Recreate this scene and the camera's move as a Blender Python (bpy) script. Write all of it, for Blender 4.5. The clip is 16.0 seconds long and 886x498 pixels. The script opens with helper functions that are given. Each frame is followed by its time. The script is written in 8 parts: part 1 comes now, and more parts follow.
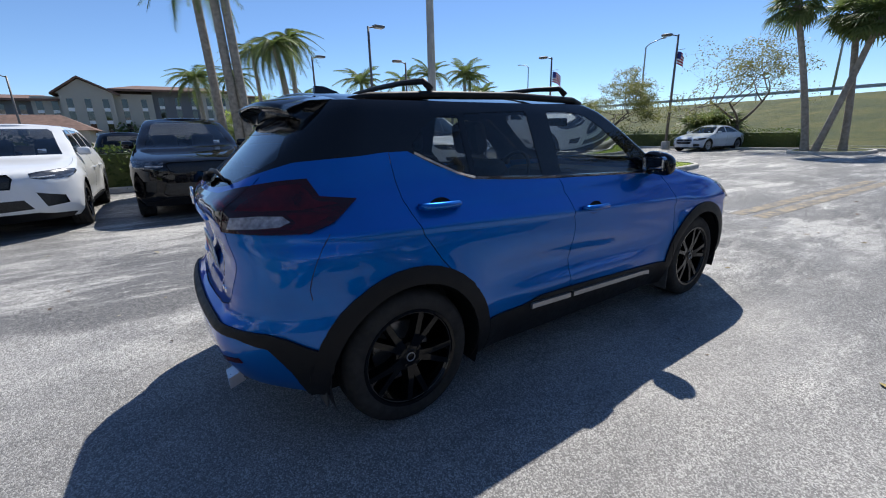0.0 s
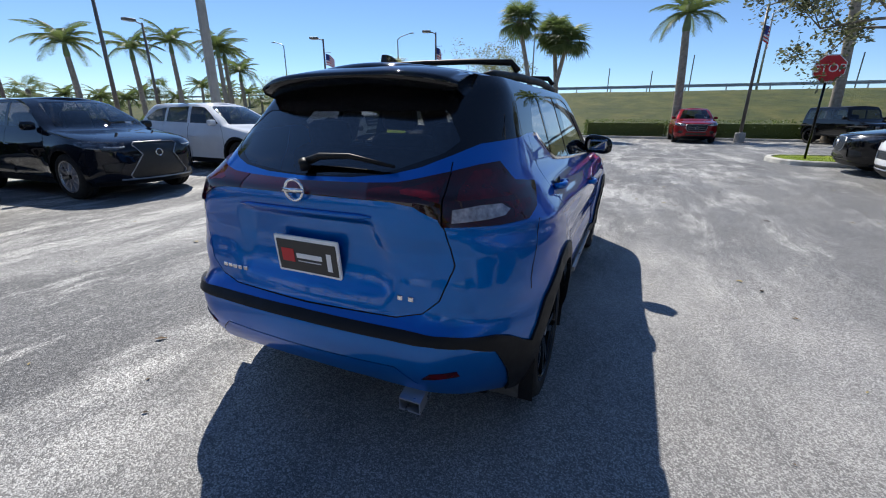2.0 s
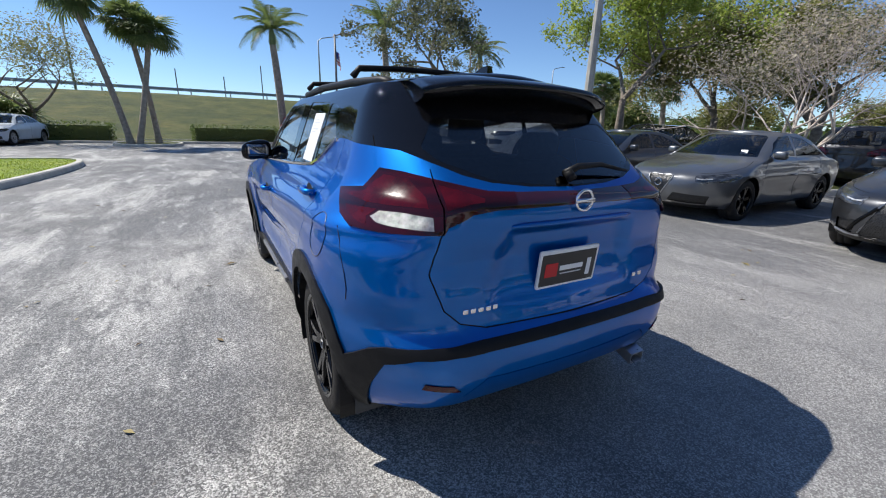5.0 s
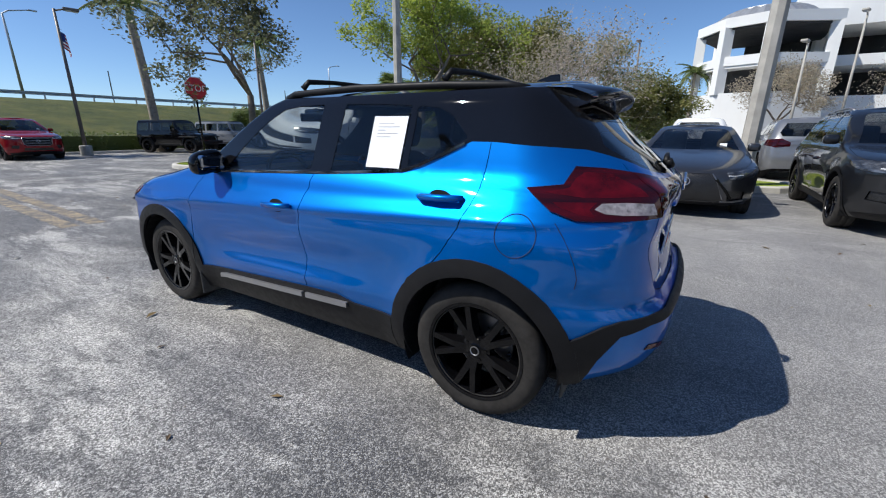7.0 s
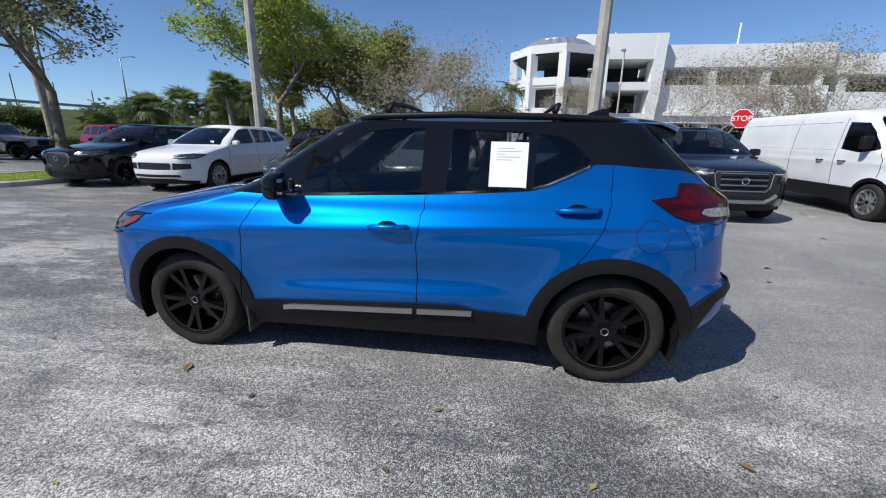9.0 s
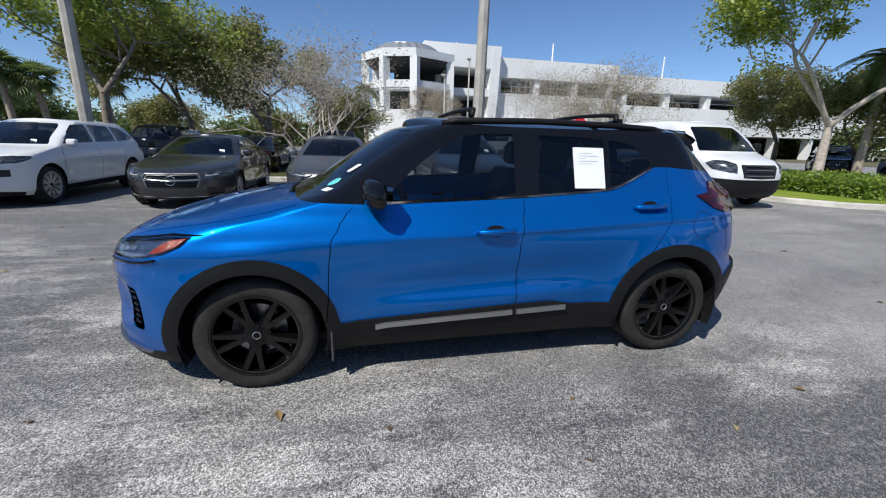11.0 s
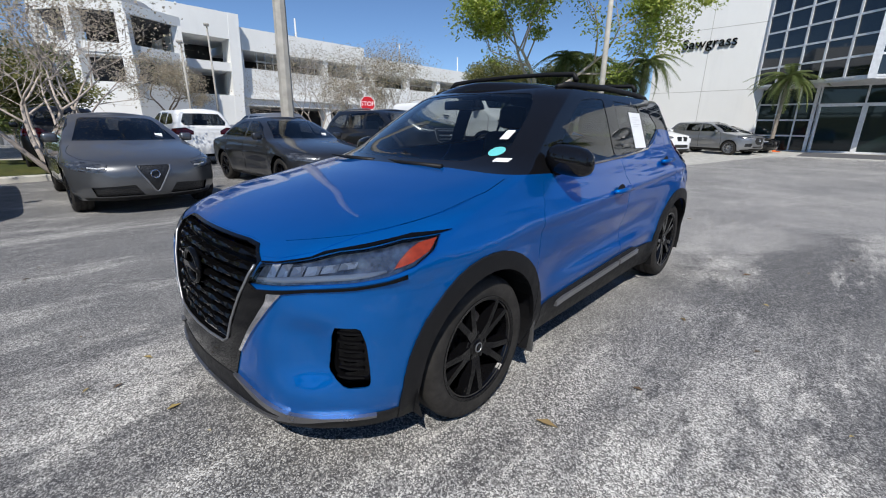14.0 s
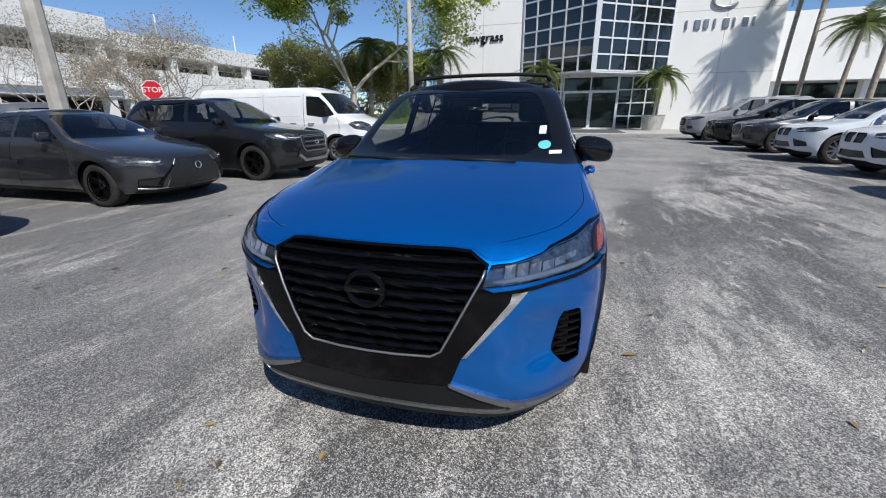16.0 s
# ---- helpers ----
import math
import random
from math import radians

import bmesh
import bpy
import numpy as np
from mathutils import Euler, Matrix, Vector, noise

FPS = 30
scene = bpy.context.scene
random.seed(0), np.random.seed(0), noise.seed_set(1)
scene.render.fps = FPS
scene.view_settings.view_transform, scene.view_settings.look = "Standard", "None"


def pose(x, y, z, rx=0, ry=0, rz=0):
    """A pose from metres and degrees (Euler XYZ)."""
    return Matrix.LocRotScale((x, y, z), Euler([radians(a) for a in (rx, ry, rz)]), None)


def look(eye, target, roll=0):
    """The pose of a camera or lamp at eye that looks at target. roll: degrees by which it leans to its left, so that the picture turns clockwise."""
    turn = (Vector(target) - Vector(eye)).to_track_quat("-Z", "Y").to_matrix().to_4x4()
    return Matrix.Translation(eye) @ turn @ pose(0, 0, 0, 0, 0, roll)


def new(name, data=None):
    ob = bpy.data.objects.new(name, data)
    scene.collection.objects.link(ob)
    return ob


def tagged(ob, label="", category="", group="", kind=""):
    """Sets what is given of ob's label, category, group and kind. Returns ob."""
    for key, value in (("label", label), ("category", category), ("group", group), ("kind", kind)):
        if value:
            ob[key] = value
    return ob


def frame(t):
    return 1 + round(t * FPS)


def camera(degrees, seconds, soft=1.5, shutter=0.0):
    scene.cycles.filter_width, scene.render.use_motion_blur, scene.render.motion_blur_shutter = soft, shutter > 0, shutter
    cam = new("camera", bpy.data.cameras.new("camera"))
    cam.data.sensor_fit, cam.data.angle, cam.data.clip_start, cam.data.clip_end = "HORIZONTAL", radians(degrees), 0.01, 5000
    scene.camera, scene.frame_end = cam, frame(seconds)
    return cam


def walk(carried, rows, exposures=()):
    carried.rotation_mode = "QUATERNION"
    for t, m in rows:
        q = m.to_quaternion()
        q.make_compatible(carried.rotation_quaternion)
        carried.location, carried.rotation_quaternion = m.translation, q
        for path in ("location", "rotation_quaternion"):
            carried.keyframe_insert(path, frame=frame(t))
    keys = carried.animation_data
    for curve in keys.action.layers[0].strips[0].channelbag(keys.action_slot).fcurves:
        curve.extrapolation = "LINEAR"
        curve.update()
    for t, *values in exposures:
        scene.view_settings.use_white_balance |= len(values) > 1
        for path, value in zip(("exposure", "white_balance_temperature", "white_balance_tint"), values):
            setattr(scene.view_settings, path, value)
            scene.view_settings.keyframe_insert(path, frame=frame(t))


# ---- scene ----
cam = camera(94.8, 16.0, 1.1)
PATH = [
    (0, (-2.126, -2.345, 1.334), (-1.055, -0.745, 0.79), -1.5),
    (0.5, (-2.45, -2.083, 1.315), (-1.182, -0.644, 0.746), -1.0),
    (1, (-2.727, -1.803, 1.325), (-1.282, -0.553, 0.733), -0.7),
    (1.5, (-2.934, -1.451, 1.336), (-1.327, -0.43, 0.724), -0.2),
    (2, (-3.151, -1.096, 1.334), (-1.415, -0.322, 0.712), 0.2),
    (2.5, (-3.25, -0.718, 1.316), (-1.416, -0.214, 0.699), 0.6),
    (3, (-3.273, -0.346, 1.307), (-1.38, -0.112, 0.706), 0.7),
    (3.5, (-3.309, 0.029, 1.306), (-1.397, -0.031, 0.722), 0.7),
    (4, (-3.26, 0.408, 1.279), (-1.377, 0.045, 0.711), 0.8),
    (4.5, (-3.182, 0.799, 1.272), (-1.379, 0.136, 0.714), 1.2),
    (5, (-3.071, 1.198, 1.316), (-1.408, 0.244, 0.749), 1.7),
    (5.2, (-2.993, 1.339, 1.305), (-1.391, 0.283, 0.742), 1.6),
    (7.3, (-1.867, 2.505, 1.31), (-0.98, 0.801, 0.753), 0.2),
    (7.5, (-1.738, 2.608, 1.325), (-0.923, 0.868, 0.77), 0.2),
    (8, (-1.405, 2.797, 1.336), (-0.77, 0.982, 0.788), 0.4),
    (8.5, (-1.054, 2.933, 1.372), (-0.595, 1.061, 0.835), 0.6),
    (9, (-0.693, 3.091, 1.395), (-0.412, 1.183, 0.868), 0.9),
    (9.5, (-0.334, 3.147, 1.388), (-0.232, 1.218, 0.872), 1.1),
    (9.7, (-0.193, 3.148, 1.402), (-0.163, 1.215, 0.89), 1.2),
    (11.8, (1.318, 2.876, 1.372), (0.636, 1.07, 0.848), 1.3),
    (12, (1.441, 2.807, 1.361), (0.699, 1.027, 0.833), 1.2),
    (12.5, (1.739, 2.557, 1.308), (0.836, 0.856, 0.769), 1.1),
    (13, (2.039, 2.328, 1.254), (0.971, 0.728, 0.709), 0.9),
    (13.5, (2.337, 2.098, 1.251), (1.105, 0.625, 0.693), 0.7),
    (14, (2.588, 1.82, 1.261), (1.199, 0.5, 0.688), 0.6),
    (14.5, (2.875, 1.565, 1.276), (1.345, 0.42, 0.685), 0.3),
    (15, (3.078, 1.298, 1.301), (1.428, 0.343, 0.696), 0.0),
    (15.5, (3.228, 0.981, 1.325), (1.479, 0.232, 0.707), -0.3),
    (16, (3.4, 0.668, 1.329), (1.58, 0.135, 0.695), -0.6),
]
walk(cam, [(t, look(eye, target, roll)) for t, eye, target, roll in PATH], [(0, 0.24, 6280, 10), (5, 0.26, 6300, 10), (8, 0.03, 6200, 10), (16, 0.0, 6300, 10)])

# ---- sky, sun ----
SUN_AZ, SUN_EL = 41.0, 50.7          # degrees, azimuth counted from +x towards +y
world = bpy.data.worlds.new("sky")
scene.world = world
world.use_nodes = True
_nt = world.node_tree
_sky = _nt.nodes.new("ShaderNodeTexSky")
_sky.sky_type = "NISHITA"
_sky.sun_disc = False
_sky.sun_elevation = radians(SUN_EL)
_sky.sun_rotation = radians(90.0 - SUN_AZ)
_sky.air_density, _sky.dust_density, _sky.ozone_density = 0.8, 0.0, 4.0
_tint = _nt.nodes.new("ShaderNodeMix")      # clear, dry winter air: a deeper blue
_tint.data_type, _tint.blend_type = "RGBA", "MULTIPLY"
_tint.inputs[0].default_value = 1.0
_tint.inputs[7].default_value = (0.92, 1.0, 1.09, 1)
_nt.links.new(_sky.outputs[0], _tint.inputs[6])
_nt.links.new(_tint.outputs[2], _nt.nodes["Background"].inputs[0])
_nt.nodes["Background"].inputs[1].default_value = 0.105
_sd = bpy.data.lights.new("sun", "SUN")
_sd.energy, _sd.angle, _sd.color = 5.0, radians(0.55), (1.0, 0.945, 0.85)
sun = new("sun", _sd)
sun.matrix_world = look((math.cos(radians(SUN_AZ)) * 50, math.sin(radians(SUN_AZ)) * 50, 50 * math.tan(radians(SUN_EL))), (0, 0, 0))


# ---- materials ----
class Mat:
    """A small builder of node materials."""

    def __init__(self, name):
        self.m = bpy.data.materials.new(name)
        self.m.use_nodes = True
        self.t = self.m.node_tree
        self.b = self.t.nodes["Principled BSDF"]
        self.co = self.t.nodes.new("ShaderNodeTexCoord").outputs["Object"]

    def set(self, **kw):
        for k, v in kw.items():
            self.b.inputs[k.replace("_", " ")].default_value = (*v, 1) if isinstance(v, tuple) else v
        return self

    def noise(self, scale, detail=4, rough=0.6, co=None):
        n = self.t.nodes.new("ShaderNodeTexNoise")
        n.inputs["Scale"].default_value = scale
        n.inputs["Detail"].default_value = detail
        n.inputs["Roughness"].default_value = rough
        self.t.links.new(co or self.co, n.inputs["Vector"])
        return n.outputs["Fac"]

    def cells(self, scale, feature="F1", out="Distance", co=None):
        n = self.t.nodes.new("ShaderNodeTexVoronoi")
        n.feature = feature
        n.inputs["Scale"].default_value = scale
        self.t.links.new(co or self.co, n.inputs["Vector"])
        return n.outputs[out]

    def ramp(self, fac, *stops):
        n = self.t.nodes.new("ShaderNodeValToRGB")
        e = n.color_ramp.elements
        while len(e) < len(stops):
            e.new(0.5)
        for el, (p, c) in zip(e, stops):
            el.position = p
            el.color = (*c, 1) if isinstance(c, tuple) else (c, c, c, 1)
        self.t.links.new(fac, n.inputs[0])
        return n.outputs[0]

    def mix(self, fac, a, b, blend="MIX"):
        n = self.t.nodes.new("ShaderNodeMix")
        n.data_type, n.blend_type = "RGBA", blend
        for i, v in ((0, fac), (6, a), (7, b)):
            sock = n.inputs[i]
            if isinstance(v, (int, float)):
                sock.default_value = v if i == 0 else (v, v, v, 1)
            elif isinstance(v, tuple):
                sock.default_value = (*v, 1)
            else:
                self.t.links.new(v, sock)
        return n.outputs[2]

    def math(self, op, a, b=0.0):
        n = self.t.nodes.new("ShaderNodeMath")
        n.operation = op
        for i, v in enumerate((a, b)):
            if isinstance(v, (int, float)):
                n.inputs[i].default_value = v
            else:
                self.t.links.new(v, n.inputs[i])
        return n.outputs[0]

    def stretch(self, sx, sy, sz, turn=0.0):
        n = self.t.nodes.new("ShaderNodeMapping")
        n.inputs["Scale"].default_value = (sx, sy, sz)
        n.inputs["Rotation"].default_value = (0, 0, radians(turn))
        self.t.links.new(self.co, n.inputs[0])
        return n.outputs[0]

    def random(self):
        return self.t.nodes.new("ShaderNodeObjectInfo").outputs["Random"]

    def island(self):
        return self.t.nodes.new("ShaderNodeNewGeometry").outputs["Random Per Island"]

    def link(self, out, name):
        self.t.links.new(out, self.b.inputs[name])
        return self

    def bump(self, h, strength=0.3, dist=0.01):
        n = self.t.nodes.new("ShaderNodeBump")
        n.inputs["Strength"].default_value = strength
        n.inputs["Distance"].default_value = dist
        self.t.links.new(h, n.inputs["Height"])
        self.t.links.new(n.outputs[0], self.b.inputs["Normal"])
        return self


def plain(name, col, rough=0.5, metal=0.0, vary=0.12, scale=6.0, coat=0.0, bump=0.0, spec=0.5):
    k = Mat(name)
    n = k.noise(scale, 5)
    lo, hi = tuple(c * (1 - vary) for c in col), tuple(min(1, c * (1 + vary)) for c in col)
    k.link(k.ramp(n, (0.3, lo), (0.7, hi)), "Base Color").set(Metallic=metal, Specular_IOR_Level=spec)
    k.link(k.ramp(k.noise(scale * 3, 4), (0.3, max(0.02, rough * 0.85)), (0.7, min(1, rough * 1.15))), "Roughness")
    if coat:
        k.set(Coat_Weight=coat, Coat_Roughness=0.03)
    if bump:
        k.bump(k.noise(scale * 12, 4), bump, 0.004)
    return k.m


def paint(name, col, metal=0.0, rough=0.35, flake=0.0, spec=0.0, edge=None):
    """Car paint under clear lacquer, with fine flakes and a little road film."""
    k = Mat(name)
    film = k.noise(1.7, 5)
    base = k.ramp(film, (0.35, tuple(c * 0.93 for c in col)), (0.7, tuple(min(1, c * 1.06) for c in col)))
    if flake:
        f = k.cells(900, out="Color")
        base = k.mix(flake, base, k.mix(0.5, f, col, "MULTIPLY"), "ADD")
    k.link(base, "Base Color").set(Metallic=metal, Roughness=rough, Coat_Weight=1.0, Coat_Roughness=0.02, Coat_IOR=1.45, Specular_IOR_Level=spec)
    if edge:
        k.set(Specular_Tint=edge)
    return k.m


def glazing(name, tint, rough=0.01, ior=1.5):
    k = Mat(name)
    k.set(Base_Color=tint, Roughness=rough, Transmission_Weight=1.0, IOR=1.02, Coat_Weight=1.0, Coat_Roughness=0.01, Coat_IOR=ior, Specular_IOR_Level=0.5)
    return k.m


M = {}
M["blue"] = paint("blue_paint", (0.001, 0.130, 0.475), metal=0.66, rough=0.38, flake=0.004, spec=0.4, edge=(0.02, 0.20, 0.62))
M["groove"] = plain("shaded_groove", (0.002, 0.018, 0.075), 0.5)
M["black_gloss"] = paint("black_lacquer", (0.006, 0.006, 0.007))
M["glass_dark"] = glazing("dark_glass", (0.13, 0.14, 0.145), ior=1.75)
M["glass_side"] = glazing("rear_door_glass", (0.26, 0.28, 0.275))
M["glass_front"] = glazing("front_door_glass", (0.48, 0.53, 0.51))
M["glass_mid"] = glazing("tinted_glass", (0.42, 0.47, 0.46))
M["lens_clear"] = glazing("clear_lens", (0.9, 0.92, 0.94))
M["plastic"] = plain("black_plastic", (0.010, 0.010, 0.011), 0.5, bump=0.15, scale=8, spec=0.2)
M["gloss_plastic"] = plain("glossy_black_plastic", (0.003, 0.003, 0.0035), 0.08, spec=0.22)
M["rubber"] = plain("tyre_rubber", (0.030, 0.028, 0.026), 0.8, vary=0.3, scale=15, bump=0.2, spec=0.2)
M["rim_black"] = plain("black_alloy", (0.0035, 0.0035, 0.004), 0.10, spec=0.32)
M["rim_silver"] = plain("silver_alloy", (0.5, 0.5, 0.52), 0.3, 0.9)
M["chrome"] = plain("chrome", (0.8, 0.8, 0.82), 0.08, 1.0, vary=0.03)
M["flap"] = plain("dull_rubber", (0.055, 0.055, 0.055), 0.7, vary=0.3, scale=20)
M["skid_metal"] = plain("dark_satin_metal", (0.25, 0.25, 0.26), 0.3, 0.85, vary=0.08)
M["mirror"] = plain("mirror", (0.35, 0.37, 0.40), 0.02, 1.0, vary=0.02)
M["satin_metal"] = plain("satin_metal", (0.36, 0.36, 0.37), 0.36, 0.85, vary=0.05)
_k = Mat("red_lens")
_k.link(_k.ramp(_k.noise(1.0, 4, 0.5, co=_k.stretch(3, 3, 32)), (0.36, (0.016, 0.001, 0.002)), (0.48, (0.028, 0.001, 0.002)), (0.62, (0.046, 0.001, 0.003))), "Base Color").set(Roughness=0.06, Coat_Weight=0.6, Coat_Roughness=0.03, Specular_IOR_Level=0.2)
M["lamp_red"] = _k.m
M["lamp_dark_red"] = plain("dark_red_lens", (0.040, 0.0015, 0.004), 0.07, coat=1.0, vary=0.2)
M["lamp_glow"] = plain("bright_red_lens", (0.058, 0.001, 0.003), 0.10, coat=0.5, vary=0.5, scale=14, spec=0.2)
M["amber"] = plain("amber_lens", (0.22, 0.026, 0.006), 0.12, coat=0.5, vary=0.3, scale=40, bump=0.3)
M["lamp_dark"] = plain("lamp_housing", (0.30, 0.31, 0.325), 0.16, 0.5, vary=0.7, scale=30, coat=0.6)
M["lamp_bar"] = plain("light_guide", (0.50, 0.52, 0.54), 0.2, 0.1, vary=0.1, coat=1.0)


def facets(name, col):
    """A lamp's faceted reflector."""
    k = Mat(name)
    c = k.cells(38, out="Color", co=k.stretch(1, 1.7, 0.8))
    k.link(k.ramp(c, (0.30, tuple(v * 0.6 for v in col)), (0.45, tuple(v * 0.85 for v in col)), (0.60, col)), "Base Color").set(Metallic=0.25, Roughness=0.25)
    k.bump(k.cells(38, co=k.stretch(1, 1.7, 0.8)), 0.25, 0.006)
    return k.m


M["lamp_white"] = facets("lamp_reflector", (0.72, 0.73, 0.75))
M["lamp_grey"] = plain("reversing_lens", (0.35, 0.315, 0.31), 0.12, 0.35, vary=0.5, scale=45, coat=1.0, bump=0.5)
M["seal"] = plain("dark_seam", (0.004, 0.004, 0.005), 0.8)
M["cabin"] = plain("cabin_fabric", (0.02, 0.02, 0.021), 0.8, vary=0.25, scale=12)
M["cabin_grey"] = plain("cabin_grey", (0.10, 0.10, 0.105), 0.7, vary=0.2, scale=12)
M["paper"] = plain("white_paper", (0.82, 0.83, 0.84), 0.6, vary=0.03)
M["print"] = plain("grey_print", (0.66, 0.66, 0.68), 0.7)
M["concrete"] = plain("concrete", (0.42, 0.41, 0.38), 0.85, vary=0.22, scale=3, bump=0.3)
M["kerb"] = plain("kerb_concrete", (0.50, 0.48, 0.43), 0.85, vary=0.25, scale=2.5, bump=0.3)
M["pole_concrete"] = plain("pole_concrete", (0.40, 0.38, 0.34), 0.8, vary=0.2, scale=2.5, bump=0.2)
M["pole_metal"] = plain("bronze_metal", (0.16, 0.14, 0.125), 0.5, 0.3, vary=0.15)
M["galvanised"] = plain("galvanised_steel", (0.45, 0.46, 0.47), 0.45, 0.7, vary=0.15)
M["bark"] = plain("grey_bark", (0.20, 0.165, 0.13), 0.9, vary=0.45, scale=7, bump=0.6)
M["bark_pale"] = plain("pale_twig_bark", (0.44, 0.38, 0.33), 0.85, vary=0.3, scale=9, bump=0.3)
M["palm_bark"] = plain("palm_bark", (0.33, 0.28, 0.22), 0.9, vary=0.35, scale=6, bump=0.6)
M["red_paint"] = plain("sign_red", (0.55, 0.012, 0.02), 0.4, vary=0.08)
M["white_sign"] = plain("sign_white", (0.85, 0.85, 0.85), 0.4, vary=0.03)
M["flag_blue"] = plain("flag_blue", (0.03, 0.05, 0.22), 0.8)
# near-black tone: the shade inside the garage decks, put into the colour
M["deck_shade"] = plain("deck_shade_tone", (0.05, 0.05, 0.052), 0.9, vary=0.3, scale=0.6)
M["teal"] = plain("teal_print", (0.12, 0.50, 0.50), 0.5)
M["orange"] = plain("cone_orange", (0.8, 0.16, 0.03), 0.6)


def stucco(name, col):
    k = Mat(name)
    big, fine = k.noise(0.35, 6), k.noise(60, 3)
    drip = k.noise(1.0, 5, co=k.stretch(1.4, 1.4, 0.12))
    c = k.ramp(big, (0.3, tuple(v * 0.93 for v in col)), (0.75, col))
    c = k.mix(k.ramp(drip, (0.55, 0.0), (0.8, 0.22)), c, tuple(v * 0.72 for v in col))
    k.link(c, "Base Color").set(Roughness=0.85).bump(fine, 0.25, 0.004)
    return k.m


M["white_wall"] = stucco("white_render", (0.80, 0.80, 0.78))
M["beige_wall"] = stucco("beige_render", (0.46, 0.42, 0.36))
M["grey_wall"] = stucco("grey_render", (0.17, 0.175, 0.19))
M["roof_tile"] = plain("brown_roof", (0.17, 0.10, 0.075), 0.8, vary=0.3, scale=1.5)
M["curtain_glass"] = Mat("facade_glass").set(Base_Color=(0.012, 0.016, 0.02), Roughness=0.03, Specular_IOR_Level=0.8).m
M["shop_glass"] = Mat("entrance_glass").set(Base_Color=(0.012, 0.022, 0.022), Roughness=0.03, Specular_IOR_Level=0.5).m
M["mullion"] = plain("pale_mullion", (0.74, 0.75, 0.76), 0.45, 0.2)


def leaf_mat(name, a, b, c):
    """Leaves: three greens varied leaf by leaf, a little light through them."""
    k = Mat(name)
    k.link(k.ramp(k.island(), (0.0, a), (0.5, b), (1.0, c)), "Base Color").set(Roughness=0.5)
    k.b.inputs["Subsurface Weight"].default_value = 0.0
    tr = k.t.nodes.new("ShaderNodeBsdfTranslucent")
    tr.inputs[0].default_value = (*[v * 1.6 for v in b], 1)
    mx = k.t.nodes.new("ShaderNodeMixShader")
    mx.inputs[0].default_value = 0.42
    k.t.links.new(k.b.outputs[0], mx.inputs[1])
    k.t.links.new(tr.outputs[0], mx.inputs[2])
    k.t.links.new(mx.outputs[0], k.t.nodes["Material Output"].inputs[0])
    return k.m


M["leaf"] = leaf_mat("tree_leaf", (0.12, 0.18, 0.035), (0.27, 0.33, 0.065), (0.46, 0.46, 0.13))
M["leaf_olive"] = leaf_mat("olive_leaf", (0.09, 0.11, 0.03), (0.18, 0.19, 0.06), (0.32, 0.26, 0.11))
M["leaf_sage"] = leaf_mat("sage_leaf", (0.05, 0.06, 0.03), (0.10, 0.11, 0.055), (0.17, 0.15, 0.09))
M["leaf_dark"] = leaf_mat("dark_leaf", (0.05, 0.075, 0.02), (0.085, 0.12, 0.03), (0.15, 0.17, 0.05))
M["leaf_dry"] = leaf_mat("dry_leaf", (0.27, 0.23, 0.17), (0.38, 0.33, 0.26), (0.24, 0.24, 0.12))
M["shaft_green"] = plain("crownshaft_green", (0.16, 0.20, 0.07), 0.45, vary=0.2, scale=3)
M["frond"] = leaf_mat("palm_frond", (0.07, 0.105, 0.03), (0.12, 0.16, 0.05), (0.2, 0.21, 0.075))
M["lawn_blade"] = leaf_mat("grass_blade", (0.13, 0.20, 0.02), (0.22, 0.28, 0.03), (0.34, 0.34, 0.07))
M["hedge_bright"] = leaf_mat("bright_hedge_leaf", (0.10, 0.17, 0.02), (0.18, 0.26, 0.03), (0.28, 0.34, 0.06))
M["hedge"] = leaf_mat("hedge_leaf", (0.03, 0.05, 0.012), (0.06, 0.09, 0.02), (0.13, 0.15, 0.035))


